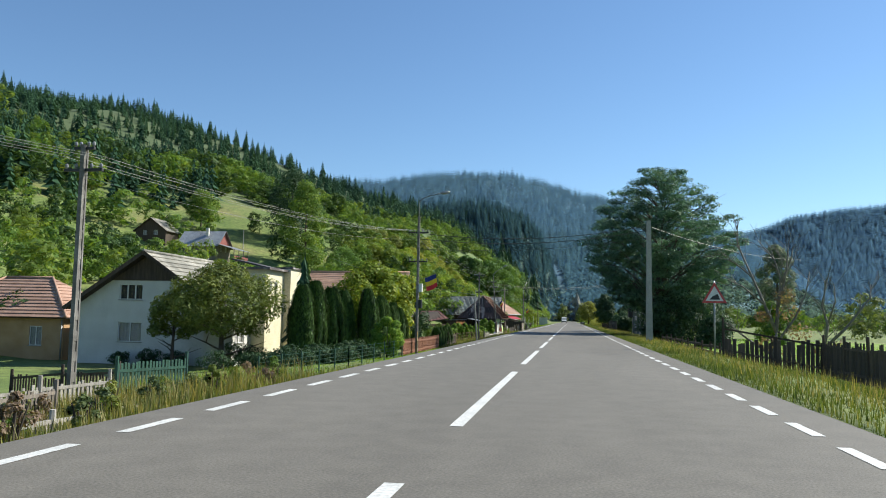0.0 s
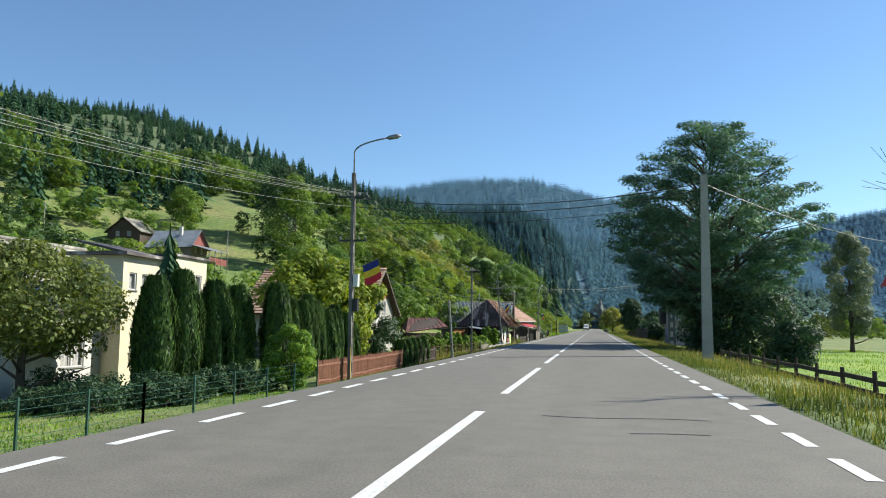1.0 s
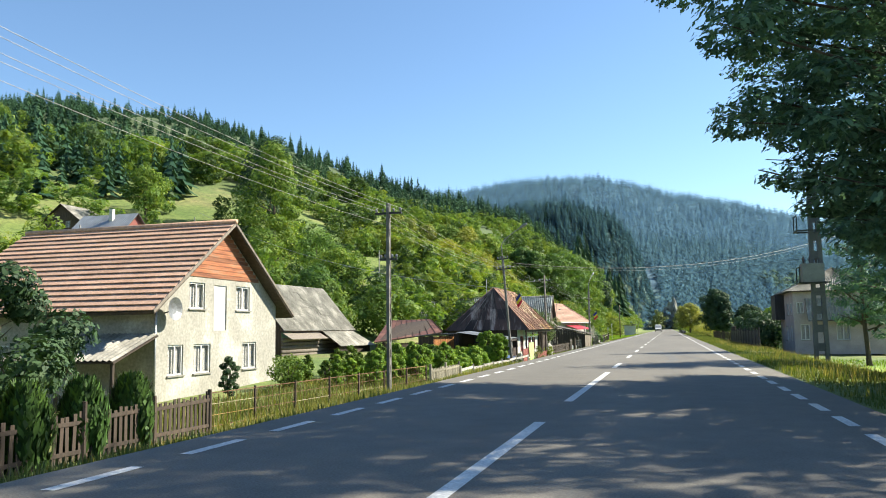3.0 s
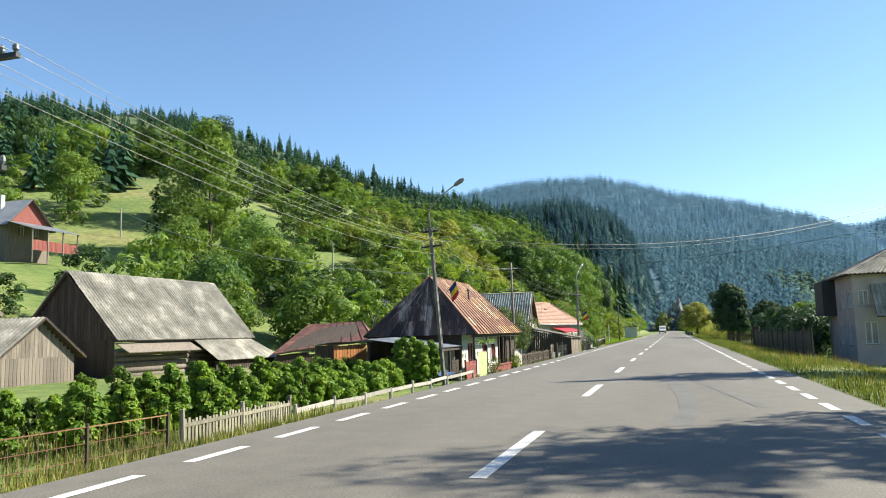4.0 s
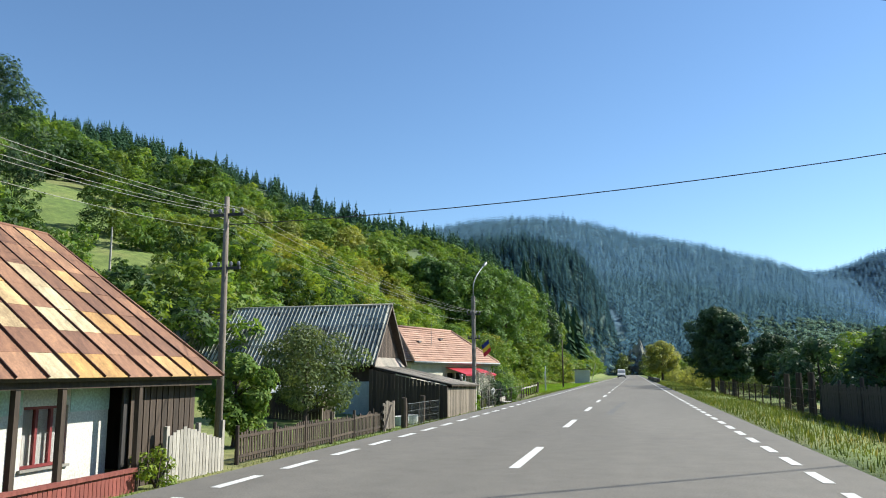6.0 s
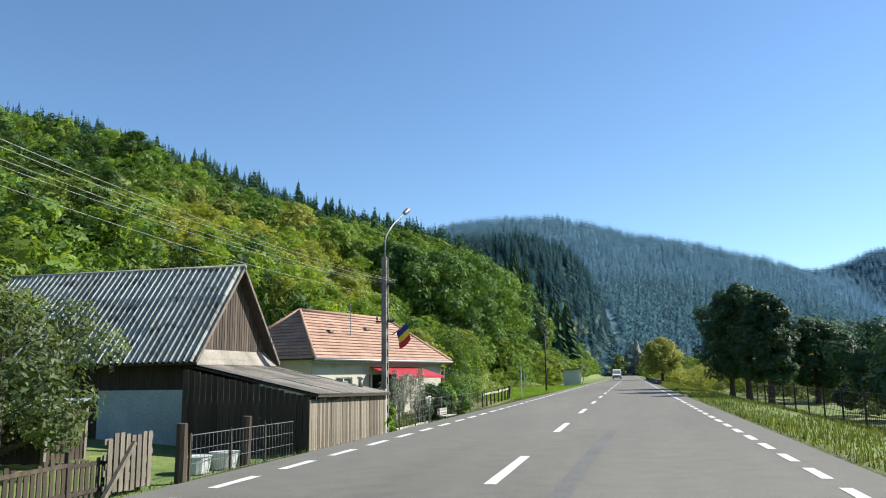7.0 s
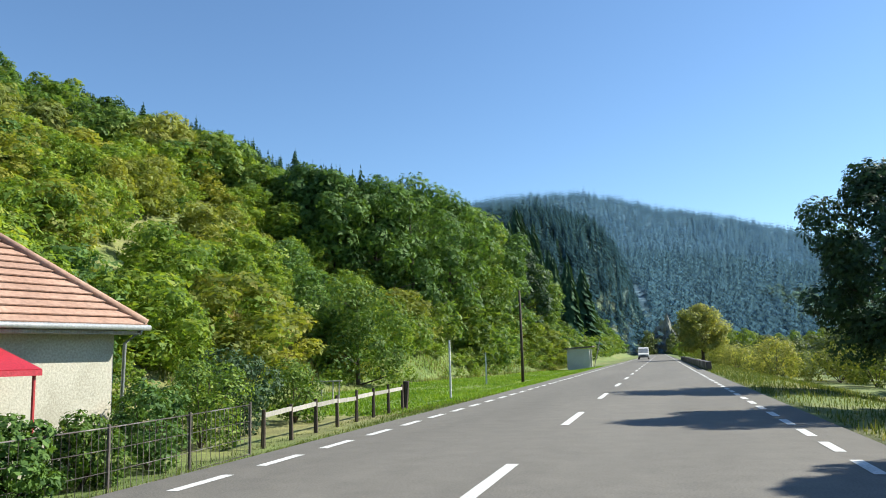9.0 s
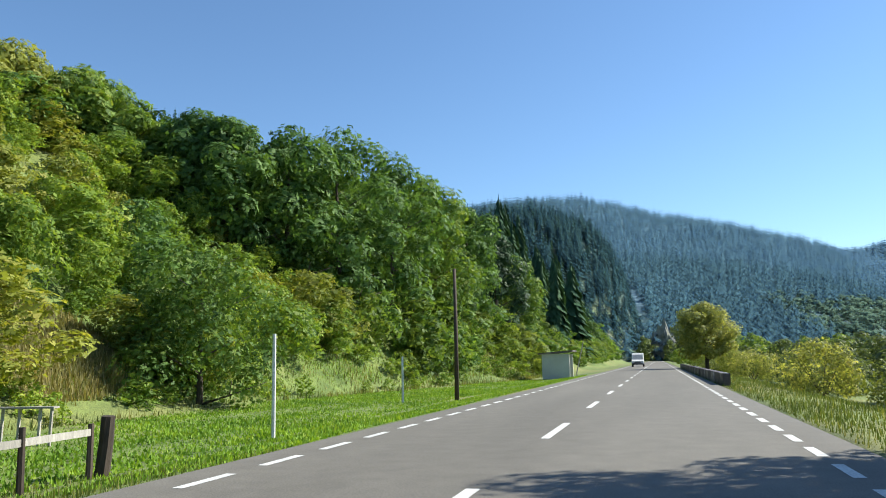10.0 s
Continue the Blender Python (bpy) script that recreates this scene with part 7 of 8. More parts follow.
shelter()
for _nm, _x2, _y2, _h2, _lean, _lab in (("marker_post", -8.5, 204.6, 3.0, 0, "thin white painted post in the meadow"), ("leaning_post", -6.4, 266.0, 3.8, 14, "pale leaning wooden post by the shelter"), ("marker_post", -10.5, 222.0, 2.4, 0, "thin grey post in the grass"), ("leaning_post", -6.0, 60.6, 3.4, -4, "thin grey leaning pole by the garden fence")):
    _mm = Mesh()
    _mm.tube([(0, 0, 0), (0, 0, _h2)], [0.06, 0.05], 7)
    solo(_nm, _mm, "white_paint" if _nm == "marker_post" else "grey_wood", pose(_x2, _y2, ground_at(_x2, _y2) - 0.1, 0, _lean, 0), _lab, "post")


def parapet():
    e = thing("parapet", pose(4.75, 224.0, -0.1), "low dark stone parapet along the road edge", "wall")
    for k in range(38):
        m = Mesh()
        j = rnd.uniform(-0.02, 0.02)
        m.box(j, k * 2.0, 0, 0.35 + j, k * 2.0 + 1.96, 0.62 + rnd.uniform(-0.02, 0.02))
        part("parapet_block", m, "dark_sheet", e)


parapet()


def van(x, y):
    e = thing("van", pose(x, y, 0.005), "white delivery van with dark windscreen on the road", "vehicle")
    m = Mesh()
    side = [(-2.4, 0.4), (-2.45, 0.95), (-1.75, 1.2), (-1.0, 2.05), (-0.6, 2.25), (2.6, 2.3), (2.7, 0.4)]
    for s in (-1, 1):
        p = [(s * 0.97 * (0.93 if z > 1.9 else 1), yy, z) for yy, z in side]
        m.poly(p if s > 0 else p[::-1])
    for (ya, za), (yb, zb) in zip(side, side[1:] + side[:1]):
        wa, wb = 0.97 * (0.93 if za > 1.9 else 1), 0.97 * (0.93 if zb > 1.9 else 1)
        m.quad((-wa, ya, za), (wa, ya, za), (wb, yb, zb), (-wb, yb, zb))
    part("body", m, "white_paint", e)
    m = Mesh()
    m.slab([(-0.82, -1.72, 1.25), (0.82, -1.72, 1.25), (0.76, -1.05, 2.02), (-0.76, -1.05, 2.02)], 0.02)
    part("windscreen", m, "glass", e)
    m = Mesh()
    m.box(-0.9, -2.5, 0.35, 0.9, -2.38, 0.6)
    part("bumper", m, "dark_sheet", e)
    m = Mesh()
    m.box(-0.55, -2.475, 0.66, 0.55, -2.43, 0.82)
    part("grille", m, "dark_sheet", e)
    for s in (-1, 1):
        m = Mesh()
        m.box(s * 0.75 - 0.14, -2.46, 0.8, s * 0.75 + 0.14, -2.4, 0.95)
        part("headlight", m, "pot", e)
        for yy in (-1.6, 1.6):
            w = Mesh()
            w.tube([(s * 0.8, yy, 0.34), (s * 1.0, yy, 0.34)], 0.34, 14)
            wh = part("wheel", w, "tyre", e, smooth=False)
            q = Mesh()
            q.tube([(s * 0.99, yy, 0.34), (s * 1.01, yy, 0.34)], 0.2, 12)
            part("rim", q, "steel", wh)


def rock_face():
    """Weathered cliff where the road bends out of sight."""
    m = Mesh()
    n, k = 22, 26
    grid = []
    for i in range(n + 1):
        row = []
        for j in range(k + 1):
            u, v = i / n, j / k
            x = -9 + 18 * u
            z = (9 + 13 * math.sin(math.pi * u) ** 0.8) * v * (1 + 0.45 * noise.noise(Vector((x * 0.35, 0, 3))))
            y = 5 * v + 1.6 * noise.noise(Vector((x * 0.22, z * 0.12, 0))) + 0.9 * noise.noise(Vector((x * 0.7, z * 0.4, 5))) + 4 * abs(u - 0.5)
            row.append((x, y, z - 1))
        grid.append(row)
    for i in range(n):
        for j in range(k):
            m.quad(grid[i][j], grid[i + 1][j], grid[i + 1][j + 1], grid[i][j + 1])
        m.quad(grid[i][k], grid[i + 1][k], (grid[i + 1][k][0], 16, -1), (grid[i][k][0], 16, -1))
    for side in (0, n):
        m.poly([grid[side][j] for j in range(k + 1)] + [(grid[side][k][0], 16, -1)])
    solo("rock_face", m, "rock", pose(5.0, 646.0, 0), "pale grey weathered rock face beside the far bend", "cliff", kind="structure")


rock_face()
_r5 = np.random.default_rng(41)
_x, _y = _r5.uniform(-8, 20, 60), _r5.uniform(636, 664, 60)
_x, _y = _x[(np.abs(_x - 2) > 4) | (_y > 652)], _y[(np.abs(_x - 2) > 4) | (_y > 652)]
wood("bend_trees", _b1, rows_for(_x, _y, 5, 15, 0.7, 1.1, 42), "leaf_olive", "grey-green trees round the far rock face", 3)
van(-1.5, 322.0)


def tub(x, y):
    m = Mesh()
    m.tube([(0, 0, 0), (0, 0, 0.42), (0, 0, 0.44)], [0.36, 0.42, 0.45], 14)
    solo("tub", m, "pot", pose(x, y, ground_at(x, y)), "round pale tub in the yard grass", "tub", "yard tubs")


def hutch():
    e = thing("hutch", pose(-15.3, 148.6, ground_at(-15.3, 148.6)), "low board hutch with a pale corrugated roof under the apple tree", "shed")
    corrugated(e, (-3.0, -0.9, 1.25), (2.2, -0.9, 1.3), (2.2, 1.0, 1.6), (-3.0, 1.0, 1.6), "zinc", 1.0, 0.16, 0.02, rows=1)
    boards(e, (-2.8, -0.7), (2.0, -0.7), 0, 1.22, "dark_wood", 0.16, 0.015)
    boards(e, (2.0, -0.7), (2.0, 0.8), 0, 1.35, "dark_wood", 0.16, 0.015)
    for x, y in ((-2.8, 0.8), (2.0, 0.8), (-2.8, -0.75), (2.0, -0.75)):
        m = Mesh()
        m.box(x - 0.05, y - 0.05, 0, x + 0.05, y + 0.05, 1.3 if y < 0 else 1.55)
        part("post", m, "old_wood", e)


hutch()


def slope_wall():
    """A stub of concrete wall and a small pillar on the terrace above the barn."""
    z = ground_at(-36.2, 174.0)
    e = thing("concrete_wall", pose(-36.2, 174.0, z, 0, 0, 48), "short pale concrete wall with a small pillar on the hillside", "wall")
    m = Mesh()
    m.box(-1.6, -0.15, -0.6, 1.6, 0.15, 0.75)
    part("wall_block", m, "concrete", e)
    m = Mesh()
    m.box(-1.75, -0.2, -0.6, -1.3, 0.2, 1.5)
    part("pillar", m, "concrete", e)
    m = Mesh()
    m.box(-1.8, -0.25, 1.5, -1.25, 0.25, 1.6)
    part("pillar_cap", m, "pole_light", e)


slope_wall()


def trestle():
    e = thing("trestle", pose(-13.9, 201.5, ground_at(-13.9, 201.5), 0, 0, 12), "plain pale wooden trestle standing in the meadow", "bench")
    m = Mesh()
    m.box(-0.8, -0.14, 0.95, 0.8, 0.14, 1.0)
    part("top_board", m, "grey_wood", e)
    for x in (-0.65, -0.2, 0.35, 0.65):
        m = Mesh()
        m.beam((x, 0.0, 0), (x + 0.03, 0, 0.95), 0.06)
        part("leg", m, "grey_wood", e)


trestle()
tub(-9.6, 149.0)
tub(-9.4, 150.2)


# ---- trees, hedges and plants near the road ----
locust(9.4, 73.6, 16.3, 8.1, "tall dark green locust tree with feathery boughs over the road", 31, clumps=104, per=118)
locust(11.2, 88.0, 11.0, 3.4, "slim dark green locust tree beside the verge", 32, clumps=26, per=150, trunks=((0, 0),), trunk=0.18)
locust(11.6, 100.6, 10.4, 1.9, "thin young locust tree beside the transformer pole", 33, clumps=18, per=130, trunks=((0, 0),), trunk=0.12)
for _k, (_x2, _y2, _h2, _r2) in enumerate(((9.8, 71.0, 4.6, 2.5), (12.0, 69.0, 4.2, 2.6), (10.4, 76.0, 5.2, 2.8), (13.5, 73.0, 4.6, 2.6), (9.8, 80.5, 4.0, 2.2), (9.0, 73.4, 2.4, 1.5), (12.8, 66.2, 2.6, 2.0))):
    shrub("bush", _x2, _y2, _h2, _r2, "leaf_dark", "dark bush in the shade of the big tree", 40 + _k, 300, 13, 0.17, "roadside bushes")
tree("willow_tree", -19.7, 44.6, 6.5, 4.0, "leaf_willow", "grey-green willow in front of the white house", 51, clumps=70, per=170, leaf=0.14, trunk=0.18, low=1.9, first=0.14, lump=0.6, limbs=14)
tree("willow_tree", -23.0, 44.8, 4.9, 2.3, "leaf_willow", "low grey-green willow in front of the white house", 151, clumps=30, per=130, leaf=0.14, trunk=0.12, low=1.9, first=0.18, lump=0.58, limbs=10)
for _k, (_x2, _y2, _h2, _r2) in enumerate(((-19.6, 46.0, 1.5, 1.5), (-18.2, 45.6, 1.2, 1.1), (-24.0, 47.3, 1.0, 0.9), (-26.0, 47.3, 1.1, 0.9), (-28.2, 47.4, 0.9, 0.8))):
    shrub("bush", _x2, _y2, _h2, _r2, "leaf_dark", "low dark bush at the foot of the white house", 160 + _k, 200, 10, 0.09)
tree("walnut_tree", -14.6, 65.8, 7.2, 3.4, "leaf_walnut", "yellow-green walnut tree behind the hedge", 52, clumps=44, per=240, leaf=0.24, lump=0.72, trunk=0.25, first=0.12)
tree("walnut_tree", -15.6, 64.4, 7.6, 4.0, "leaf_walnut", "yellow-green walnut tree behind the hedge", 152, clumps=46, per=230, leaf=0.22, lump=0.68, trunk=0.22, first=0.14)
tree("plum_tree", -13.6, 70.4, 4.4, 2.0, "leaf_dark", "dark green plum tree by the garden fence", 53, clumps=14, per=320, leaf=0.15, trunk=0.12, first=0.1)
_e = thing("spruce_sapling", pose(-15.8, 48.0, ground_at(-15.8, 48.0) - 0.05), "young dark spruce before the yellow house", "tree")
_mm = Mesh()
_mm.tube([(0, 0, 0), (0, 0, 6.8)], [0.1, 0.02], 7)
part("trunk", _mm, "bark", _e)
_c = np.concatenate([conifer_shape(15, 9, 54), conifer_shape(13, 8, 55)]) * (6.2, 6.2, 7.3)
part("foliage", fast_mesh("foliage", _c, np.arange(len(_c)).reshape(-1, 3), "spruce"), "spruce", _e)
tree("apple_tree", -13.5, 146.4, 4.7, 3.0, "leaf_grey", "grey-green apple tree before the barn", 55, clumps=34, per=260, leaf=0.11, lump=0.7, trunk=0.14, first=0.14)
tree("apple_tree", -11.8, 136.5, 3.2, 1.5, "leaf_mid", "green apple tree by the gate", 56, clumps=12, per=360, leaf=0.14, trunk=0.11, first=0.12)
tree("fruit_tree", -27.5, 135.0, 6.2, 3.4, "leaf_mid", "round green fruit tree behind the sheds", 57, clumps=18, per=300, leaf=0.2, trunk=0.15, first=0.14)
for _k, (_x2, _y2, _h2, _r2) in enumerate(((-29.8, 124.5, 6.0, 2.8), (-33.5, 129.0, 6.5, 3.2), (-50.0, 148.5, 8.2, 4.0), (-46.0, 156.0, 8.4, 4.0), (-40.0, 149.0, 7.5, 3.8))):
    tree("slope_tree", _x2, _y2, _h2, _r2, "leaf_brow" if _k % 2 else "leaf_mid", "leafy green tree at the foot of the slope", 190 + _k, clumps=22, per=220, leaf=0.24, trunk=0.16, first=0.08, group="trees behind the sheds")
tree("lone_tree", -84.5, 169.0, 9.4, 4.3, "leaf_mid", "lone round tree on the hillside meadow", 58, clumps=16, per=260, leaf=0.28, trunk=0.2, first=0.25)
tree("tall_tree", -57.0, 164.0, 20.5, 5.4, "leaf_mid", "tall leafy tree standing over the meadow", 59, clumps=24, per=260, leaf=0.36, trunk=0.25, first=0.08)
tree("tall_tree", -66.5, 180.0, 19.0, 6.8, "leaf_dark", "broad dark tree standing over the meadow", 60, clumps=22, per=260, leaf=0.36, trunk=0.25, first=0.08)
for _k, (_x2, _y2, _h2, _r2, _mm) in enumerate(((-30.5, 234.5, 8.6, 3.6, "leaf_brow"), (-27.5, 234.0, 10.6, 4.2, "leaf_brow"), (-24.5, 237.0, 12.6, 4.6, "leaf_brow"), (-22.0, 241.0, 15.2, 5.0, "leaf_brow"), (-20.0, 248.0, 15.8, 5.0, "leaf_brow"), (-19.0, 257.0, 15.6, 4.8, "leaf_mid"), (-18.0, 268.0, 15.2, 4.6, "leaf_brow"), (-17.5, 281.0, 14.5, 4.4, "leaf_dark"), (-17.6, 296.0, 13.5, 4.4, "leaf_mid"))):
    tree("hill_tree", _x2, _y2, _h2, _r2, _mm, "big round green tree on the brow of the slope", 70 + _k, clumps=24, per=190, leaf=0.36, trunk=0.25, first=0.06, group="trees on the brow")
for _k, (_x2, _y2, _h2, _r2) in enumerate(((-50.5, 223.0, 4.9, 4.0), (-46.5, 226.0, 5.8, 4.2), (-42.5, 229.0, 6.4, 4.2), (-38.5, 231.5, 6.2, 3.8), (-56.0, 219.0, 4.6, 4.2), (-35.0, 233.0, 5.0, 3.2))):
    tree("hill_scrub_tree", _x2, _y2, _h2, _r2, "leaf_mid" if _k % 2 else "leaf_dry", "broad olive-green tree on the thicket's brow", 170 + _k, clumps=22, per=170, leaf=0.36, trunk=0.2, first=0.04, group="scrub trees on the brow")
tree("dark_bush_tree", -17.8, 215.5, 7.2, 4.2, "leaf_mid", "broad dark bush at the foot of the slope", 180, clumps=18, per=320, leaf=0.18, trunk=0.14, first=0.03)
for _k, (_x2, _y2, _h2, _r2) in enumerate(((9.3, 186.0, 8.2, 2.5), (9.4, 178.0, 6.8, 1.9), (9.5, 196.5, 8.8, 3.1), (14.2, 189.0, 6.0, 2.6))):
    tree("roadside_tree", _x2, _y2, _h2, _r2, "leaf_dark", "dark green round roadside tree", 80 + _k, clumps=44, per=300, leaf=0.15, trunk=0.2, first=0.2, low=0.9, lump=0.72, limbs=12, group="roadside trees")
tree("willow_tree", 7.6, 286.0, 8.4, 4.6, "leaf_sallow", "broad yellow-green willow by the parapet", 90, clumps=54, per=200, leaf=0.22, trunk=0.24, first=0.18, low=1.0, lump=0.66)
for _k, (_x2, _y2, _h2, _r2) in enumerate(((11.0, 143.0, 3.6, 2.4), (13.5, 150.0, 4.2, 2.8), (11.5, 158.0, 4.0, 2.6), (15.0, 163.0, 4.6, 3.0), (18.0, 140.0, 4.4, 3.2), (22.0, 152.0, 5.0, 3.6), (12.5, 168.0, 4.2, 2.6), (26.0, 165.0, 5.4, 3.8))):
    tree("orchard_tree", _x2, _y2, _h2, _r2, "leaf_mid" if _k % 2 else "leaf_dark", "low green orchard tree behind the fence", 100 + _k, clumps=13, per=240, leaf=0.2, trunk=0.12, first=0.1, group="orchard trees")
tree("fruit_tree", 11.6, 43.0, 3.3, 1.1, "leaf_mid", "thin fruit tree at the field's edge", 110, clumps=8, per=240, leaf=0.14, trunk=0.1, first=0.4)
tree("poplar_tree", 26.6, 102.0, 12.6, 2.5, "leaf_silver", "narrow ivy-clad grey-green tree", 111, clumps=26, per=240, leaf=0.22, trunk=0.2, first=0.08)


def dead_tree(x, y, limbs, clumps, seed):
    """A bare tree: limbs are (start radius, (x, z) bends); twigs sprout along them, and withered leaves cling round the clumps."""
    q = random.Random(seed)
    e = thing("dead_tree", pose(x, y, ground_at(x, y) - 0.05), "bare grey dead tree with forked branches and withered leaves", "tree", "dead trees")
    for i, (r, bends) in enumerate(limbs):
        pts = [Vector((px, q.uniform(-0.12, 0.12) * k, pz)) for k, (px, pz) in enumerate(bends)]
        n = len(pts)
        m = Mesh()
        m.tube(pts, [r * (1 - 0.75 * k / (n - 1)) for k in range(n)], 8 if i == 0 else 6)
        part("trunk" if i == 0 else "limb", m, "bark_grey", e, smooth=True)
        if i == 0:
            continue
        t = Mesh()
        for k in range(1, n):
            for _ in range(5):
                p = pts[k - 1].lerp(pts[k], q.uniform(0.2, 1.0))
                d = (pts[k] - pts[k - 1]).normalized() + Vector((q.uniform(-1.1, 1.1), q.uniform(-0.9, 0.9), q.uniform(-0.2, 0.7)))
                l = q.uniform(0.35, 0.95)
                g = p + d * l * 0.5 + Vector((q.uniform(-0.06, 0.06), 0, 0.04))
                t.tube([p, g, p + d * l], [r * 0.22, r * 0.14, 0.006], 4)
                t.tube([g, g + (d + Vector((q.uniform(-1, 1), q.uniform(-1, 1), 0.4))) * l * 0.35], [r * 0.12, 0.005], 4)
        part("twig", t, "bark_grey", e, kind="stuff")
    if clumps:
        c = leaves(crown_points(np.array(clumps), 150, seed + 1), 0.1, seed=seed + 2)
        part("withered_foliage", fast_mesh("withered_foliage", c, quads_of(c), "leaf_dead"), "leaf_dead", e, "pinkish brown withered leaves", kind="stuff")


dead_tree(10.1, 36.0, (
    (0.15, ((0, 0), (-0.08, 0.8), (0, 1.8))),
    (0.075, ((0, 1.7), (-0.5, 3.0), (-1.0, 4.2), (-1.5, 5.6), (-1.6, 6.7))),
    (0.08, ((0, 1.7), (0.1, 2.8), (0.25, 4.0), (-0.1, 4.9), (-0.6, 5.8))),
    (0.07, ((0.1, 2.8), (0.5, 4.4), (0.55, 5.7))),
    (0.06, ((0, 1.2), (0.8, 2.4), (1.3, 3.4), (1.5, 4.4))),
    (0.045, ((-0.95, 4.1), (-1.6, 4.7), (-2.1, 4.9))),
    (0.045, ((-0.45, 2.9), (-1.4, 3.7), (-1.8, 3.9))),
    (0.07, ((0, 0.6), (-1.2, 1.4), (-1.7, 1.8))),
    (0.05, ((0.25, 3.9), (0.7, 4.9), (0.8, 5.6)))), ((0.4, 0, 3.3, 0.5), (0.5, 0.2, 2.6, 0.55), (0.9, -0.2, 1.7, 0.6), (-0.3, 0.2, 1.2, 0.5), (0.3, 0.3, 0.7, 0.6), (-0.6, 0, 2.4, 0.35)), 121)
dead_tree(13.8, 42.2, (
    (0.16, ((0, 0), (0.05, 0.6), (0.1, 1.2))),
    (0.1, ((0.1, 1.1), (0.3, 2.2), (0.1, 3.2), (0.35, 4.7))),
    (0.09, ((0.1, 1.0), (1.2, 2.1), (2.3, 3.6), (2.5, 4.3))),
    (0.05, ((0.3, 2.2), (0.7, 3.4), (0.6, 4.3)))), ((0.2, 0, 0.9, 0.6), (0.9, 0.2, 1.1, 0.5)), 131)


def thuja(x, y, h, r, seed):
    e = thing("thuja", pose(x, y, ground_at(x, y) - 0.05), "dense dark green columnar thuja in a hedge row", "hedge", "thuja hedge")
    m = Mesh()
    m.tube([(0, 0, 0), (0, 0, h * 0.9)], [0.07, 0.02], 6)
    part("trunk", m, "bark", e)
    q = np.random.default_rng(seed)
    n = int(2900 * h * r)
    u, a = q.uniform(0, 1, n) ** 0.85, q.uniform(0, 6.283, n)
    flute = 1 + 0.13 * np.sin(a * 5 + seed) + 0.07 * np.sin(a * 9 + u * 7)
    rad = r * (np.sin(np.pi * (0.16 + 0.8 * u)) ** 0.5) * q.uniform(0.72, 1.04, n) * flute
    at = np.stack([rad * np.cos(a), rad * np.sin(a), h * (0.02 + 0.98 * u)], -1)
    out = np.stack([np.cos(a), np.sin(a), 0.25 + 0 * a], -1)
    side = np.cross(out, (0, 0, 1)) * 0.045 * q.uniform(0.7, 1.4, (n, 1))
    rise = (np.stack([0.25 * np.cos(a), 0.25 * np.sin(a), 1 + 0 * a], -1) + q.normal(size=(n, 3)) * 0.25) * 0.13 * q.uniform(0.7, 1.4, (n, 1))
    c = np.stack([at - rise, at + side, at + rise, at - side], 1).reshape(-1, 3)
    part("foliage", fast_mesh("foliage", c, quads_of(c), "thuja"), "thuja", e)


for _k in range(15):
    _x2, _y2 = ((-15.2, 46.2), (-14.9, 47.6), (-14.4, 49.4), (-14.0, 50.8))[_k] if _k < 4 else (-12.6 + 0.15 * math.sin(_k * 2), 51.4 + (_k - 4) * 1.12)
    thuja(_x2, _y2, (4.7 if _k < 4 else 4.3) + 0.3 * math.sin(_k * 1.7) - (0.11 * (_k - 4) if _k > 4 else 0), 0.84 if _k < 4 else 0.64, 200 + _k)
for _k in range(5):
    thuja(-9.9, 64.5 + _k * 1.5, 1.6, 0.5, 230 + _k)
for _k in range(26):
    _y2 = 39.6 + 8.4 * rnd.random()
    _x2 = -10.9 - max(0.0, 41.5 - _y2) * 0.9 - 5.6 * rnd.random() ** 1.3
    shrub("low_shrub", _x2, _y2, rnd.uniform(0.65, 1.15), rnd.uniform(0.8, 1.15), "leaf_dark", "low dark green shrub behind the wire fence", 900 + _k, 170, 9, 0.085, "dark planting")
shrub("bush", -10.0, 47.2, 2.6, 1.0, "bean", "bright green feathery shrub at the fence", 241, 700, 16, 0.065)
shrub("bush", -8.9, 120.5, 1.15, 0.85, "leaf_grey", "low grey-green bush before the veranda", 242, 160, 6, 0.07)
shrub("bush", -8.9, 127.6, 0.95, 0.55, "leaf_light", "light green tuft of shrub by the wall", 243, 160, 6, 0.07)
shrub("bush", -15.0, 82.9, 1.75, 0.42, "leaf_dark", "dark upright shrub against the house wall", 244, 220, 16, 0.07)
shrub("bush", -14.7, 87.3, 1.5, 0.95, "leaf_mid", "light green shrub at the house corner", 245, 220, 14, 0.08)
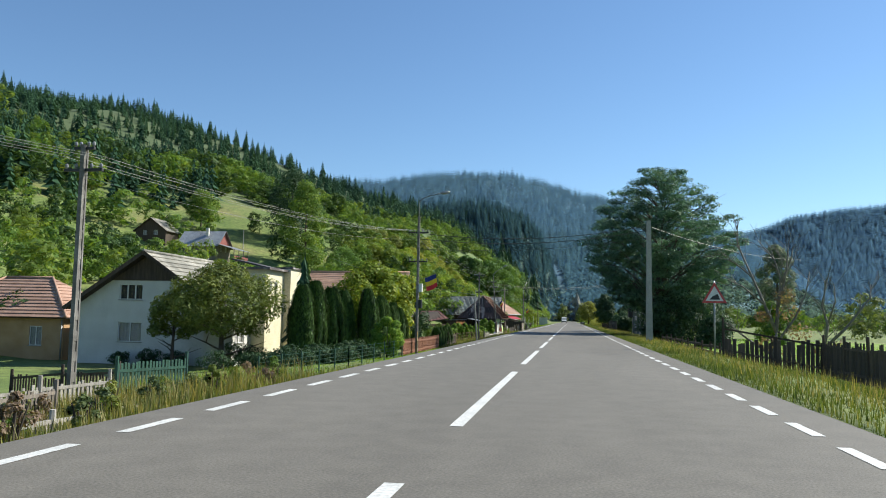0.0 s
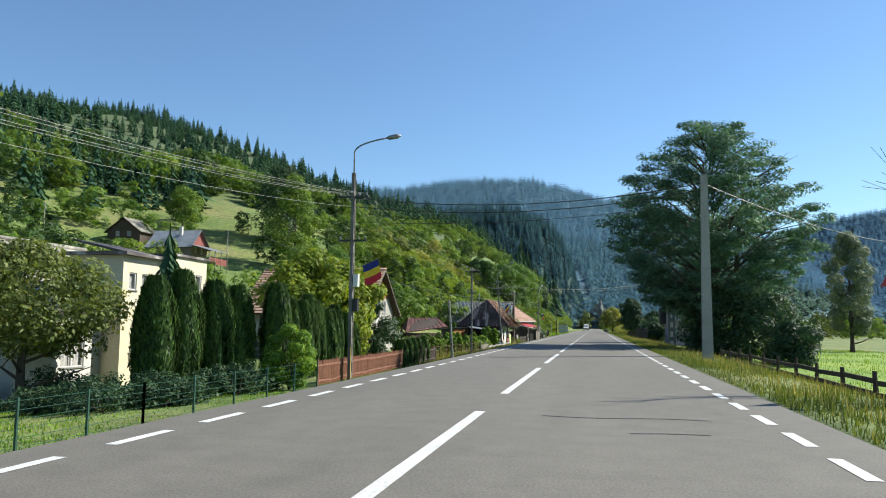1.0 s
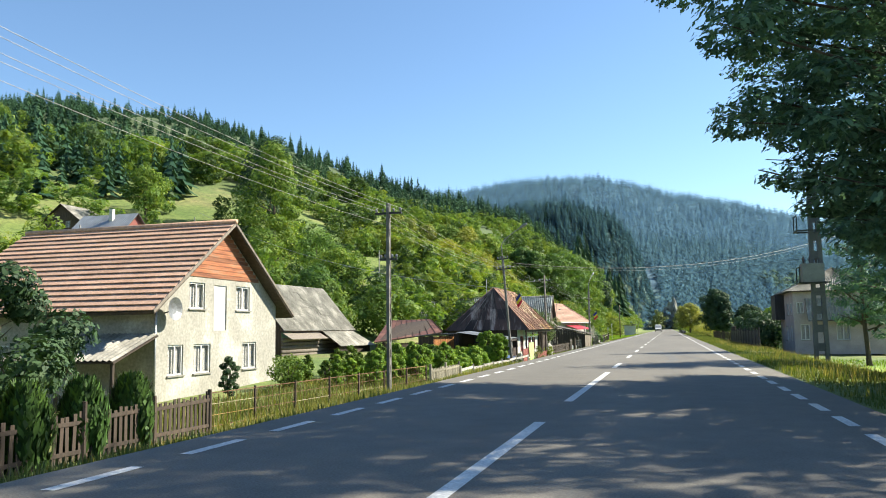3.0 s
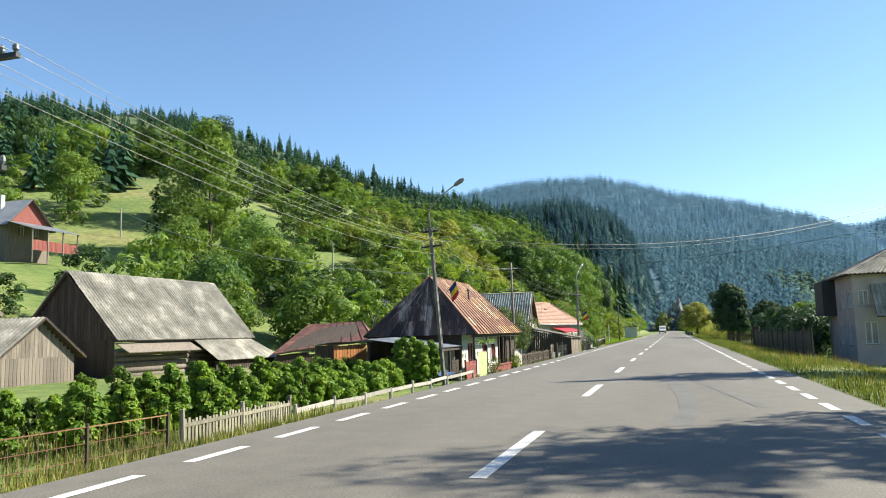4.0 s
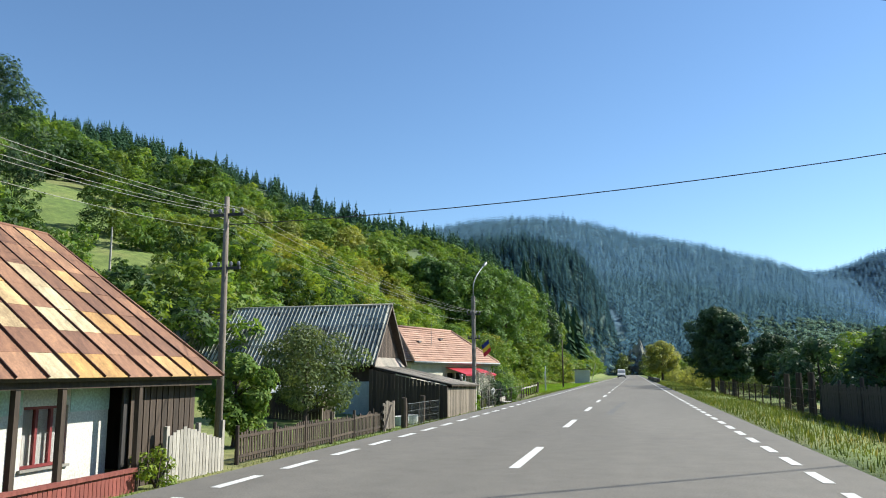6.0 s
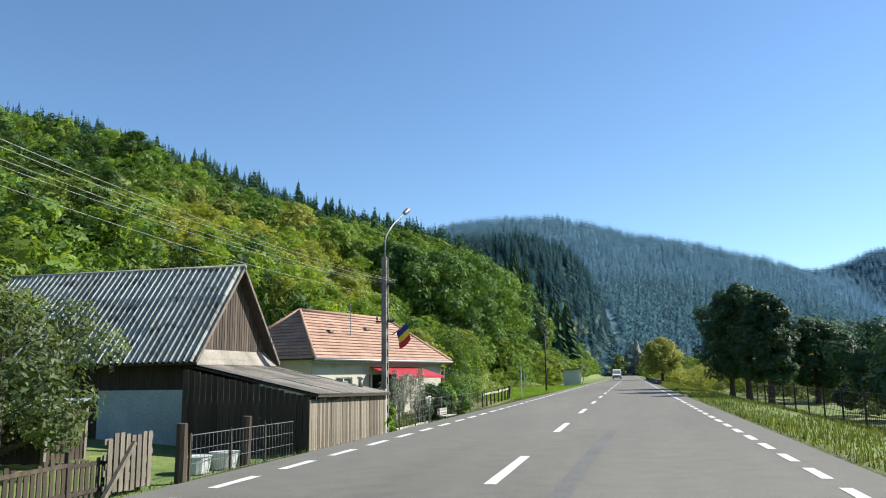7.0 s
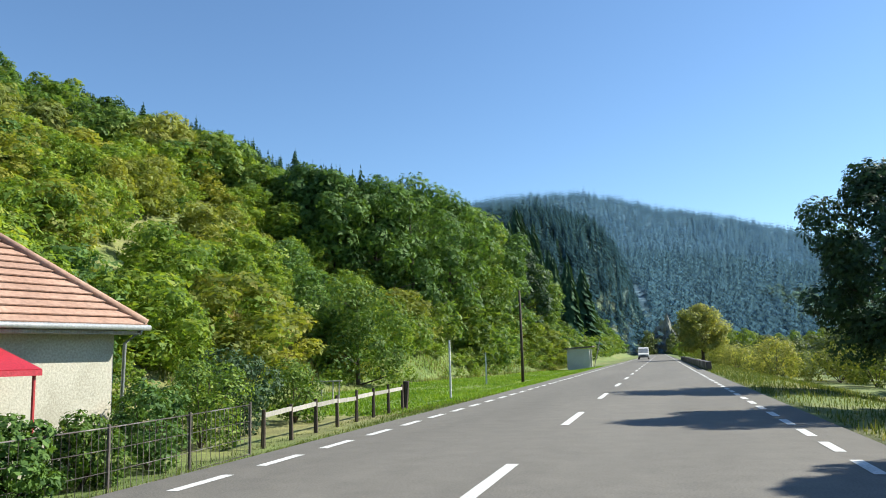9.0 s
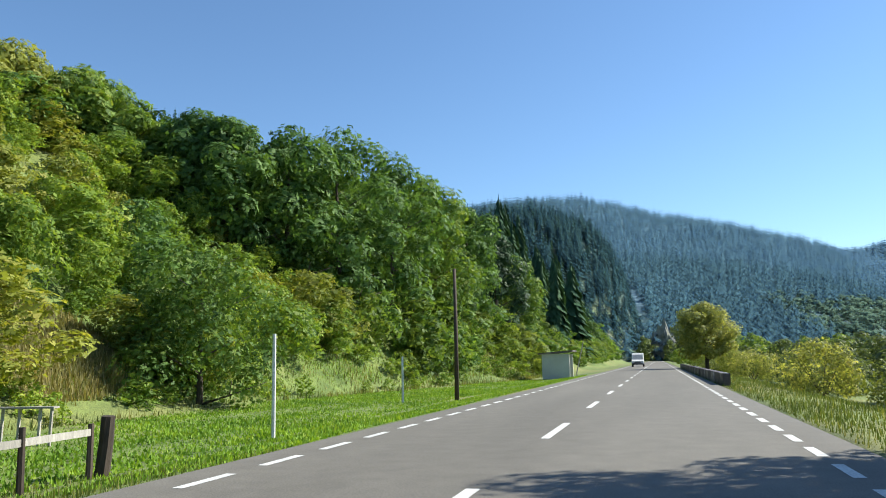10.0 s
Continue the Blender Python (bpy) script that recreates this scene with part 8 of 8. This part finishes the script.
for _x2, _y2, _h2, _r2, _mm, _lf, _what in (
        (-9.0, 172.0, 2.05, 0.95, "leaf_dark", 0.11, "dense dark green shrub behind the bench"),
        (-8.75, 174.0, 1.9, 0.7, "leaf_brow", 0.11, "dark green shrub with a thin foot by the fence"),
        (-9.3, 176.3, 2.1, 0.75, "bean", 0.2, "bright green shrub with long drooping leaves"),
        (-8.7, 177.4, 1.7, 0.75, "leaf_brow", 0.09, "grey-green rounded shrub at the house corner"),
        (-9.6, 180.0, 1.5, 0.9, "leaf_mid", 0.085, "leafy garden shrub along the fence"),
        (-9.8, 182.4, 2.0, 1.1, "leaf_brow", 0.09, "leafy garden shrub along the fence"),
        (-10.6, 185.8, 2.4, 1.5, "leaf_mid", 0.09, "leafy garden shrub along the fence"),
        (-11.6, 189.0, 2.6, 1.7, "leaf_dark", 0.1, "dark green shrub behind the rail fence"),
        (-11.0, 192.4, 2.2, 1.4, "leaf_mid", 0.09, "leafy shrub behind the rail fence"),
        (-8.75, 169.2, 0.95, 0.5, "leaf_dark", 0.08, "low dark shrub beside the bench"),
        (-8.7, 162.6, 1.55, 0.55, "bean", 0.11, "climbing beans on poles at the garden's end"),
        (-8.75, 161.5, 1.35, 0.5, "bean", 0.11, "climbing beans on poles at the garden's end")):
    shrub("garden_shrub", _x2, _y2, _h2, _r2, _mm, _what, 250 + int(_y2 * 10), 330, 13, _lf, "garden shrubs")


def vine_arch(x, y, width, top, seed):
    """A rose arch of two hoops with the dry trailing strands of a climber hanging from it."""
    e = thing("garden_arch", pose(x, y, ground_at(x, y)), "thin metal garden arch hung with pale dry trailing strands", "garden arch")
    q = random.Random(seed)
    y0, y1, z0, mid, half = -width / 2, width / 2, 0.0, 0.0, width / 2
    spring = top - half * 0.75

    def on(u):
        return mid - half * math.cos(u), spring + half * 0.75 * math.sin(u)

    for dx in (-0.2, 0.2):
        m = Mesh()
        m.tube([(dx, y0, z0)] + [(dx, *on(math.pi * k / 14)) for k in range(15)] + [(dx, y1, z0)], 0.014, 5)
        part("hoop", m, "steel", e)
    for k in range(9):
        m = Mesh()
        yy, zz = on(math.pi * (k + 0.5) / 9)
        m.tube([(-0.2, yy, zz), (0.2, yy, zz)], 0.008, 4)
        part("rung", m, "steel", e)
    m = Mesh()
    for _ in range(170):
        yy, zz = on(math.pi * q.random())
        dx, l = q.uniform(-0.26, 0.26), q.uniform(0.15, 1.1) * (0.5 + q.random())
        yy += q.uniform(-0.08, 0.08)
        l = min(l, zz - z0 - 0.05)
        m.tube([(dx, yy, zz + 0.05), (dx + q.uniform(-0.05, 0.05), yy + q.uniform(-0.06, 0.06), zz - l * 0.5), (dx + q.uniform(-0.06, 0.06), yy + q.uniform(-0.1, 0.1), zz - l)], [0.009, 0.008, 0.004], 4)
    part("strand", m, "dry_vine", e, "pale dry hanging strands", kind="stuff")
    n = np.random.default_rng(seed)
    u = n.uniform(0, math.pi, 260)
    c = np.stack([n.uniform(-0.28, 0.28, 260), mid - half * np.cos(u), spring + half * 0.75 * np.sin(u)], -1) + n.normal(size=(260, 3)) * 0.07
    c = leaves(c, 0.055, seed=seed)
    part("foliage", fast_mesh("foliage", c, quads_of(c), "leaf_silver"), "leaf_silver", e)


vine_arch(-8.75, 166.3, 2.6, 2.5, 611)


def vine_pole(x, y, h, r, n, seed):
    """Thin poles leaning together with a grey-green climber that spikes out above."""
    z = ground_at(x, y)
    e = thing("vine_pole", pose(x, y, z), "pale grey-green climber on thin leaning poles", "garden plant", "vine poles")
    q = random.Random(seed)
    for k in range(4):
        m = Mesh()
        a = k * 1.6 + q.random()
        m.tube([(0.22 * math.cos(a), 0.3 * math.sin(a), 0), (q.uniform(-0.05, 0.05), q.uniform(-0.08, 0.08), h * q.uniform(0.85, 1.0))], [0.018, 0.012], 5)
        part("pole", m, "grey_wood", e)
    m = Mesh()
    for _ in range(60):
        a, zz = q.uniform(0, 6.283), q.uniform(0.45, 1.0) * h
        rr = r * q.uniform(0.4, 1.0) * (1.3 - zz / h * 0.6)
        m.tube([(0, 0, zz - 0.05), (rr * 0.55 * math.cos(a), rr * 0.55 * math.sin(a), zz + 0.12), (rr * math.cos(a), rr * math.sin(a), zz - q.uniform(0.0, 0.5))], [0.01, 0.008, 0.004], 4)
    part("tendril", m, "dry_vine", e, "pale dry tendrils", kind="stuff")
    g = np.random.default_rng(seed)
    u = g.uniform(0.25, 1.05, n)
    a, rr = g.uniform(0, 6.283, n), r * g.uniform(0.2, 1.0, n) * np.sin(np.clip(u, 0, 0.95) * 2.6 + 0.4)
    c = leaves(np.stack([rr * np.cos(a), rr * np.sin(a), u * h], -1), 0.075, seed=seed)
    part("vine", fast_mesh("vine", c, quads_of(c), "leaf_silver"), "leaf_silver", e)


vine_pole(-8.6, 168.0, 2.7, 0.62, 420, 620)
vine_pole(-8.7, 164.0, 2.6, 0.5, 360, 621)
vine_pole(-9.0, 163.2, 2.1, 0.5, 300, 622)
# sword-leaved bed inside the fence, and its pale kerb
for _k in range(22):
    _x2, _y2 = -8.95 - 0.35 * rnd.random(), 164.2 + _k * 0.23
    _e = thing("iris_clump", pose(_x2, _y2, ground_at(_x2, _y2) - 0.02), "clump of upright yellow-green sword leaves", "garden plant", "iris bed")
    _mm = Mesh()
    for _j in range(14):
        _a, _l = rnd.uniform(0, 6.283), rnd.uniform(0.4, 0.8)
        _foot2 = Vector((0.06 * math.cos(_a), 0.06 * math.sin(_a), 0))
        _out = Vector((math.cos(_a), math.sin(_a), 0))
        _wide = Vector((-_out.y, _out.x, 0)) * 0.016
        _mm.slab([_foot2 - _wide, _foot2 + _wide, _foot2 + _out * 0.18 * _l + _wide * 0.4 + Vector((0, 0, _l)), _foot2 + _out * 0.18 * _l - _wide * 0.4 + Vector((0, 0, _l))], 0.003)
    part("blade", _mm, "iris", _e, kind="stuff")
_e = thing("garden_kerb", pose(-8.5, 163.6, ground_at(-8.5, 163.6)), "low pale concrete kerb along the flower bed", "kerb")
for _k in range(6):
    _z2 = ground_at(-8.5, 164.1 + _k) - ground_at(-8.5, 163.6)
    _mm = Mesh()
    _mm.box(-0.06, _k + 0.01, _z2 - 0.1, 0.04, _k + 0.99, _z2 + 0.16)
    part("kerb_stone", _mm, "concrete_pale", _e)


def pallet_gate(x, y):
    e = thing("yard_gate", pose(x, y, ground_at(x, y)), "rough yard gate knocked up from grey boards", "gate")
    for k in range(4):
        m = Mesh()
        m.box(-0.02, 0, 0.15 + k * 0.32, 0.02, 1.7, 0.27 + k * 0.32)
        part("gate_rail", m, "old_wood", e)
    boards(e, (0.04, 0.05), (0.04, 1.65), 0.1, 1.35, "old_wood", 0.14, 0.06, ragged=0.15)
    m = Mesh()
    m.beam((0.1, -0.1, 0), (0.1, 0.9, 1.1), 0.09)
    part("brace", m, "old_wood", e)


pallet_gate(-9.1, 144.6)
for _k in range(40):
    shrub("weed_clump", rnd.uniform(-10.6, -6.0), 6 + _k * 0.36 + rnd.uniform(-0.6, 0.6), rnd.uniform(0.45, 1.05), rnd.uniform(0.25, 0.5), ("leaf_dry", "leaf_mid", "leaf_dead", "leaf_grey", "leaf_sere")[_k % 5], "scruffy weeds growing on the verge", 700 + _k, 120, 7, 0.06, "verge weeds", "weed")
# bean rows and vegetables in the gardens
_n = 0
for _y2 in np.arange(88.5, 114.0, 1.15):
    for _x2 in (-10.9, -12.8, -14.6):
        _n += 1
        shrub("bean_plants", _x2 + rnd.uniform(-0.4, 0.4), float(_y2) + rnd.uniform(-0.3, 0.3), (rnd.uniform(1.1, 2.0) if _y2 < 101 else rnd.uniform(0.8, 1.4)), rnd.uniform(0.3, 0.5) if _y2 < 101 else rnd.uniform(0.5, 0.75), "bean" if _n % 3 else "leaf_mid", "leafy climbing beans in the kitchen garden", 300 + _n, 150, 16, 0.1, "garden beans", "garden plant")
for _k, (_x2, _y2) in enumerate(((-11.3, 110.3), (-10.8, 109.7), (-10.3, 110.4), (-9.9, 109.5), (-10.9, 111.3), (-9.8, 110.9), (-10.2, 112.2))):
    shrub("bean_plants", _x2, _y2, 2.35 + 0.25 * math.sin(_k * 2.1), 0.5, "bean", "tall climbing beans on poles", 340 + _k, 240, 16, 0.085, "garden beans", "garden plant")
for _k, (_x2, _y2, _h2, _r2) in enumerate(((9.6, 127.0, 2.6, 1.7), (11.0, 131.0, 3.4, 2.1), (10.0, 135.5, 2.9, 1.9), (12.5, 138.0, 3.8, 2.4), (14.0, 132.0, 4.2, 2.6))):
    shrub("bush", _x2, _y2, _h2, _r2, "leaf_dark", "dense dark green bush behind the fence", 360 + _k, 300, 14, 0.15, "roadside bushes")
# yellow-green bushes along the far right side
for _k in range(22):
    _y2 = 214 + _k * 6.5
    shrub("roadside_bush", 9.0 + 4.5 * rnd.random() + 0.01 * _k, _y2, rnd.uniform(1.8, 3.4), rnd.uniform(1.9, 3.0), ("leaf_gold", "leaf_dry", "leaf_sallow", "leaf_grey")[_k % 4], "yellowing bush beside the road", 400 + _k, 260, 16, 0.12, "yellow roadside bushes")
# thick bushes behind the roadside trees
_r4 = np.random.default_rng(78)
_x, _y = _r4.uniform(12.5, 30, 110), _r4.uniform(160, 300, 110)
wood("meadow_bushes", _b2, rows_for(_x, _y, 1.8, 4.6, 1.0, 1.6, 81), "leaf_olive", "grey-green bushes behind the roadside trees", 3)
# broad valley trees to the right
_r3 = np.random.default_rng(77)
_x, _y = _r3.uniform(22, 190, 420), _r3.uniform(60, 620, 420)
_k3 = (_x > 0.06 * _y + 14) & (_y > 175 - 0.0 * _x) | (_x > 45) & (_y > 90)
_h = rows_for(_x[_k3], _y[_k3], 3.5, 8.5, 0.9, 1.4, 78)
wood("valley_trees", _b1, _h[::2], "leaf_olive", "grey-green willows and trees across the valley floor", 3)
wood("valley_scrub", _b1, _h[1::2], "leaf_scrub", "green trees across the valley floor", 3)
_x, _y = _r3.uniform(7, 40, 90), _r3.uniform(330, 620, 90)
wood("far_roadside_trees", _b1, rows_for(_x, _y, 3.0, 7.5, 0.9, 1.4, 79), "leaf_bright", "yellow-green trees beside the far road", 3)


# ---- the mown field ----
_fx, _fy = np.meshgrid(np.arange(10.0, 60.1, 2.0), np.arange(24.0, 100.1, 2.0))
_fz = land(_fx, _fy) + 0.05
_k = np.arange(_fx.size).reshape(_fx.shape)
_fq = np.stack([_k[:-1, :-1], _k[:-1, 1:], _k[1:, 1:], _k[1:, :-1]], -1).reshape(-1, 4)
field = new("field", fast_mesh("field", np.stack([_fx, _fy, _fz], -1).reshape(-1, 3), _fq, "field_green"))
tagged(field, "bright green mown field beyond the fence", "field", kind="structure")


# ---- grass ----
def grass(name, n, x0, x1, y0, y1, h0, h1, mat, label, seed, keep=None, w=0.02):
    q = np.random.default_rng(seed)
    x, y = q.uniform(x0, x1, n), q.uniform(y0, y1, n)
    k = (wobble(x, y, 0.31) + 0.7 * wobble(x, y, 0.83) + q.normal(size=n) * 0.5 > -0.7) if keep is None else keep(x, y)
    x, y = x[k], y[k]
    z = land(x, y) - 0.02
    m = len(x)
    h = (h0 + (h1 - h0) * q.uniform(0, 1, m) ** 1.8) * (0.8 + 0.35 * wobble(x, y, 0.23))
    a, lean = q.uniform(0, 6.283, m), q.uniform(0.05, 0.45, m)
    dx, dy = np.cos(a), np.sin(a)
    b = np.stack([x, y, z], -1)
    s = np.stack([-dy, dx, 0 * x], -1) * w * q.uniform(0.7, 1.5, m)[:, None]
    t = b + np.stack([dx * lean * h, dy * lean * h, h], -1)
    v = np.stack([b - s, b + s, t], 1).reshape(-1, 3)
    ob = new(name, fast_mesh(name, v, np.arange(len(v)).reshape(-1, 3), mat))
    tagged(ob, label, "grass", kind="stuff")


grass("verge_straw", 12000, -12.5, -5.6, 5, 20.5, 0.35, 0.95, "straw", "tall dry straw-coloured weeds on the verge", 513, w=0.016)
grass("verge_weeds", 12000, -11.5, -5.6, 4, 20.5, 0.35, 0.85, "blade", "tall dry weeds on the verge", 510, w=0.016)
grass("verge_grass", 14000, -9.6, -5.2, 2, 25, 0.15, 0.45, "blade", "tall dry grass and weeds on the left verge", 501)
grass("verge_straw", 7000, -13.5, -5.4, 19.5, 26.5, 0.08, 0.28, "straw", "short dry yellow grass by the garden gate", 518, w=0.014)
grass("verge_straw", 11000, -9.6, -4.9, 70, 93, 0.1, 0.4, "straw", "dry yellow grass on the verge", 519, w=0.014)
grass("verge_lawn", 26000, -9.4, -4.3, 23, 64, 0.04, 0.16, "lush", "short mown grass along the garden fence", 514, w=0.025)
grass("verge_grass", 26000, -9.3, -4.6, 62, 90, 0.1, 0.42, "blade", "tall dry grass and weeds before the plaster house", 515)
grass("verge_grass", 60000, -9.2, -4.2, 90, 198, 0.03, 0.22, "verge", "short green and dry grass on the left verge", 502, w=0.012)
grass("verge_straw", 16000, 5.4, 9.6, 6, 130, 0.12, 0.5, "straw", "dry straw-coloured grass on the right verge", 516, w=0.008)
grass("verge_grass", 110000, 4.7, 9.6, 6, 120, 0.04, 0.26, "verge", "uneven grass and weeds on the right verge", 503, w=0.012)
grass("verge_grass", 80000, 4.7, 10.5, 120, 260, 0.04, 0.28, "verge", "dry grass on the right verge", 504, w=0.013)
grass("garden_grass", 16000, -15.4, -8.6, 73, 92, 0.15, 0.5, "blade", "tall dry grass and weeds before the house", 509)
grass("meadow_grass", 120000, -20.5, -4.9, 195, 262, 0.05, 0.17, "lush", "bright green meadow grass", 505, w=0.04, keep=lambda x, y: x < 99)
grass("field_grass", 30000, 9.5, 30, 25, 110, 0.1, 0.3, "lush", "bright green grass in the field", 506, w=0.03)
grass("slope_grass", 46000, -26, -9, 194, 300, 0.25, 0.7, "blade", "tall green and dry grass at the foot of the slope", 512, keep=lambda x, y: (foot_x(y) - x > -1.2) & (foot_x(y) - x < 6.5), w=0.03)
grass("bank_grass", 42000, -28, -17.0, 201, 217, 0.3, 0.8, "straw", "tall dry straw-coloured grass on the bank", 511, keep=lambda x, y: bank(x, y), w=0.03)
grass("yard_grass", 16000, -20, -9.5, 24, 46, 0.05, 0.16, "lush", "mown green lawn before the white house", 507, w=0.025)

# ---- wear and painted shadow strips on the road ----
ARC1 = ([(1.15, 97.4), (1.5, 94.0), (1.8, 89.3), (1.84, 86.7), (1.64, 84.5)], 0.32)
ARC2 = ([(2.02, 94.0), (2.52, 90.3), (2.9, 87.0)], 0.2)
for _pts, _w in (([(0.86, 137.0), (0.88, 139.0), (1.0, 143.2), (1.2, 148.0)], 0.22), ARC1, ARC2):
    _mm = Mesh()
    for (_xa, _ya), (_xb, _yb) in zip(_pts, _pts[1:]):
        _mm.quad((_xa - _w / 2, _ya, 0.004), (_xa + _w / 2, _ya, 0.004), (_xb + _w / 2, _yb, 0.004), (_xb - _w / 2, _yb, 0.004))
    part("tyre_mark", _mm, "tyre_mark", road_ob, "dark worn tyre mark")
# Thin cast shadow over the lane, painted on as dark strips.
for _y2, _x0, _x1 in ((29.4, 0.9, 3.1), (27.9, 2.0, 2.9)):
    _mm = Mesh()
    _n = 8
    for _k in range(_n):
        _xa, _xb = _x0 + (_x1 - _x0) * _k / _n, _x0 + (_x1 - _x0) * (_k + 1) / _n
        _ya, _yb = _y2 + 0.08 * math.sin(_xa * 3), _y2 + 0.08 * math.sin(_xb * 3)
        _mm.quad((_xa, _ya - 0.03, 0.004), (_xb, _yb - 0.03, 0.004), (_xb, _yb + 0.03, 0.004), (_xa, _ya + 0.03, 0.004))
    part("shadow_strip", _mm, "strip_shade", road_ob, "dark strip painted in place of a thin cast shadow")


def mailbox(x, y, z):
    e = thing("mailbox", pose(x, y, z), "small white letter box on the garden fence", "mailbox", "letter boxes")
    m = Mesh()
    m.box(-0.06, -0.1, -0.16, 0.06, 0.1, 0.22)
    part("body", m, "white_paint", e)
    m = Mesh()
    m.slab([(-0.08, -0.16, 0.22), (0.08, -0.16, 0.22), (0.05, 0.16, 0.27), (-0.08, 0.16, 0.27)], 0.015)
    part("lid", m, "white_paint", e)
    for k in range(3):
        m = Mesh()
        m.box(0.06, -0.08, -0.12 + 0.09 * k, 0.064, 0.08, -0.09 + 0.09 * k)
        part("label_bar", m, "black_iron", e, "dark bar of small print")
    m = Mesh()
    m.box(-0.03, -0.03, -1.2, 0.03, 0.03, -0.2)
    part("post", m, "steel", e)


mailbox(-8.72, 169.9, -0.1)
mailbox(-8.74, 170.5, -0.05)
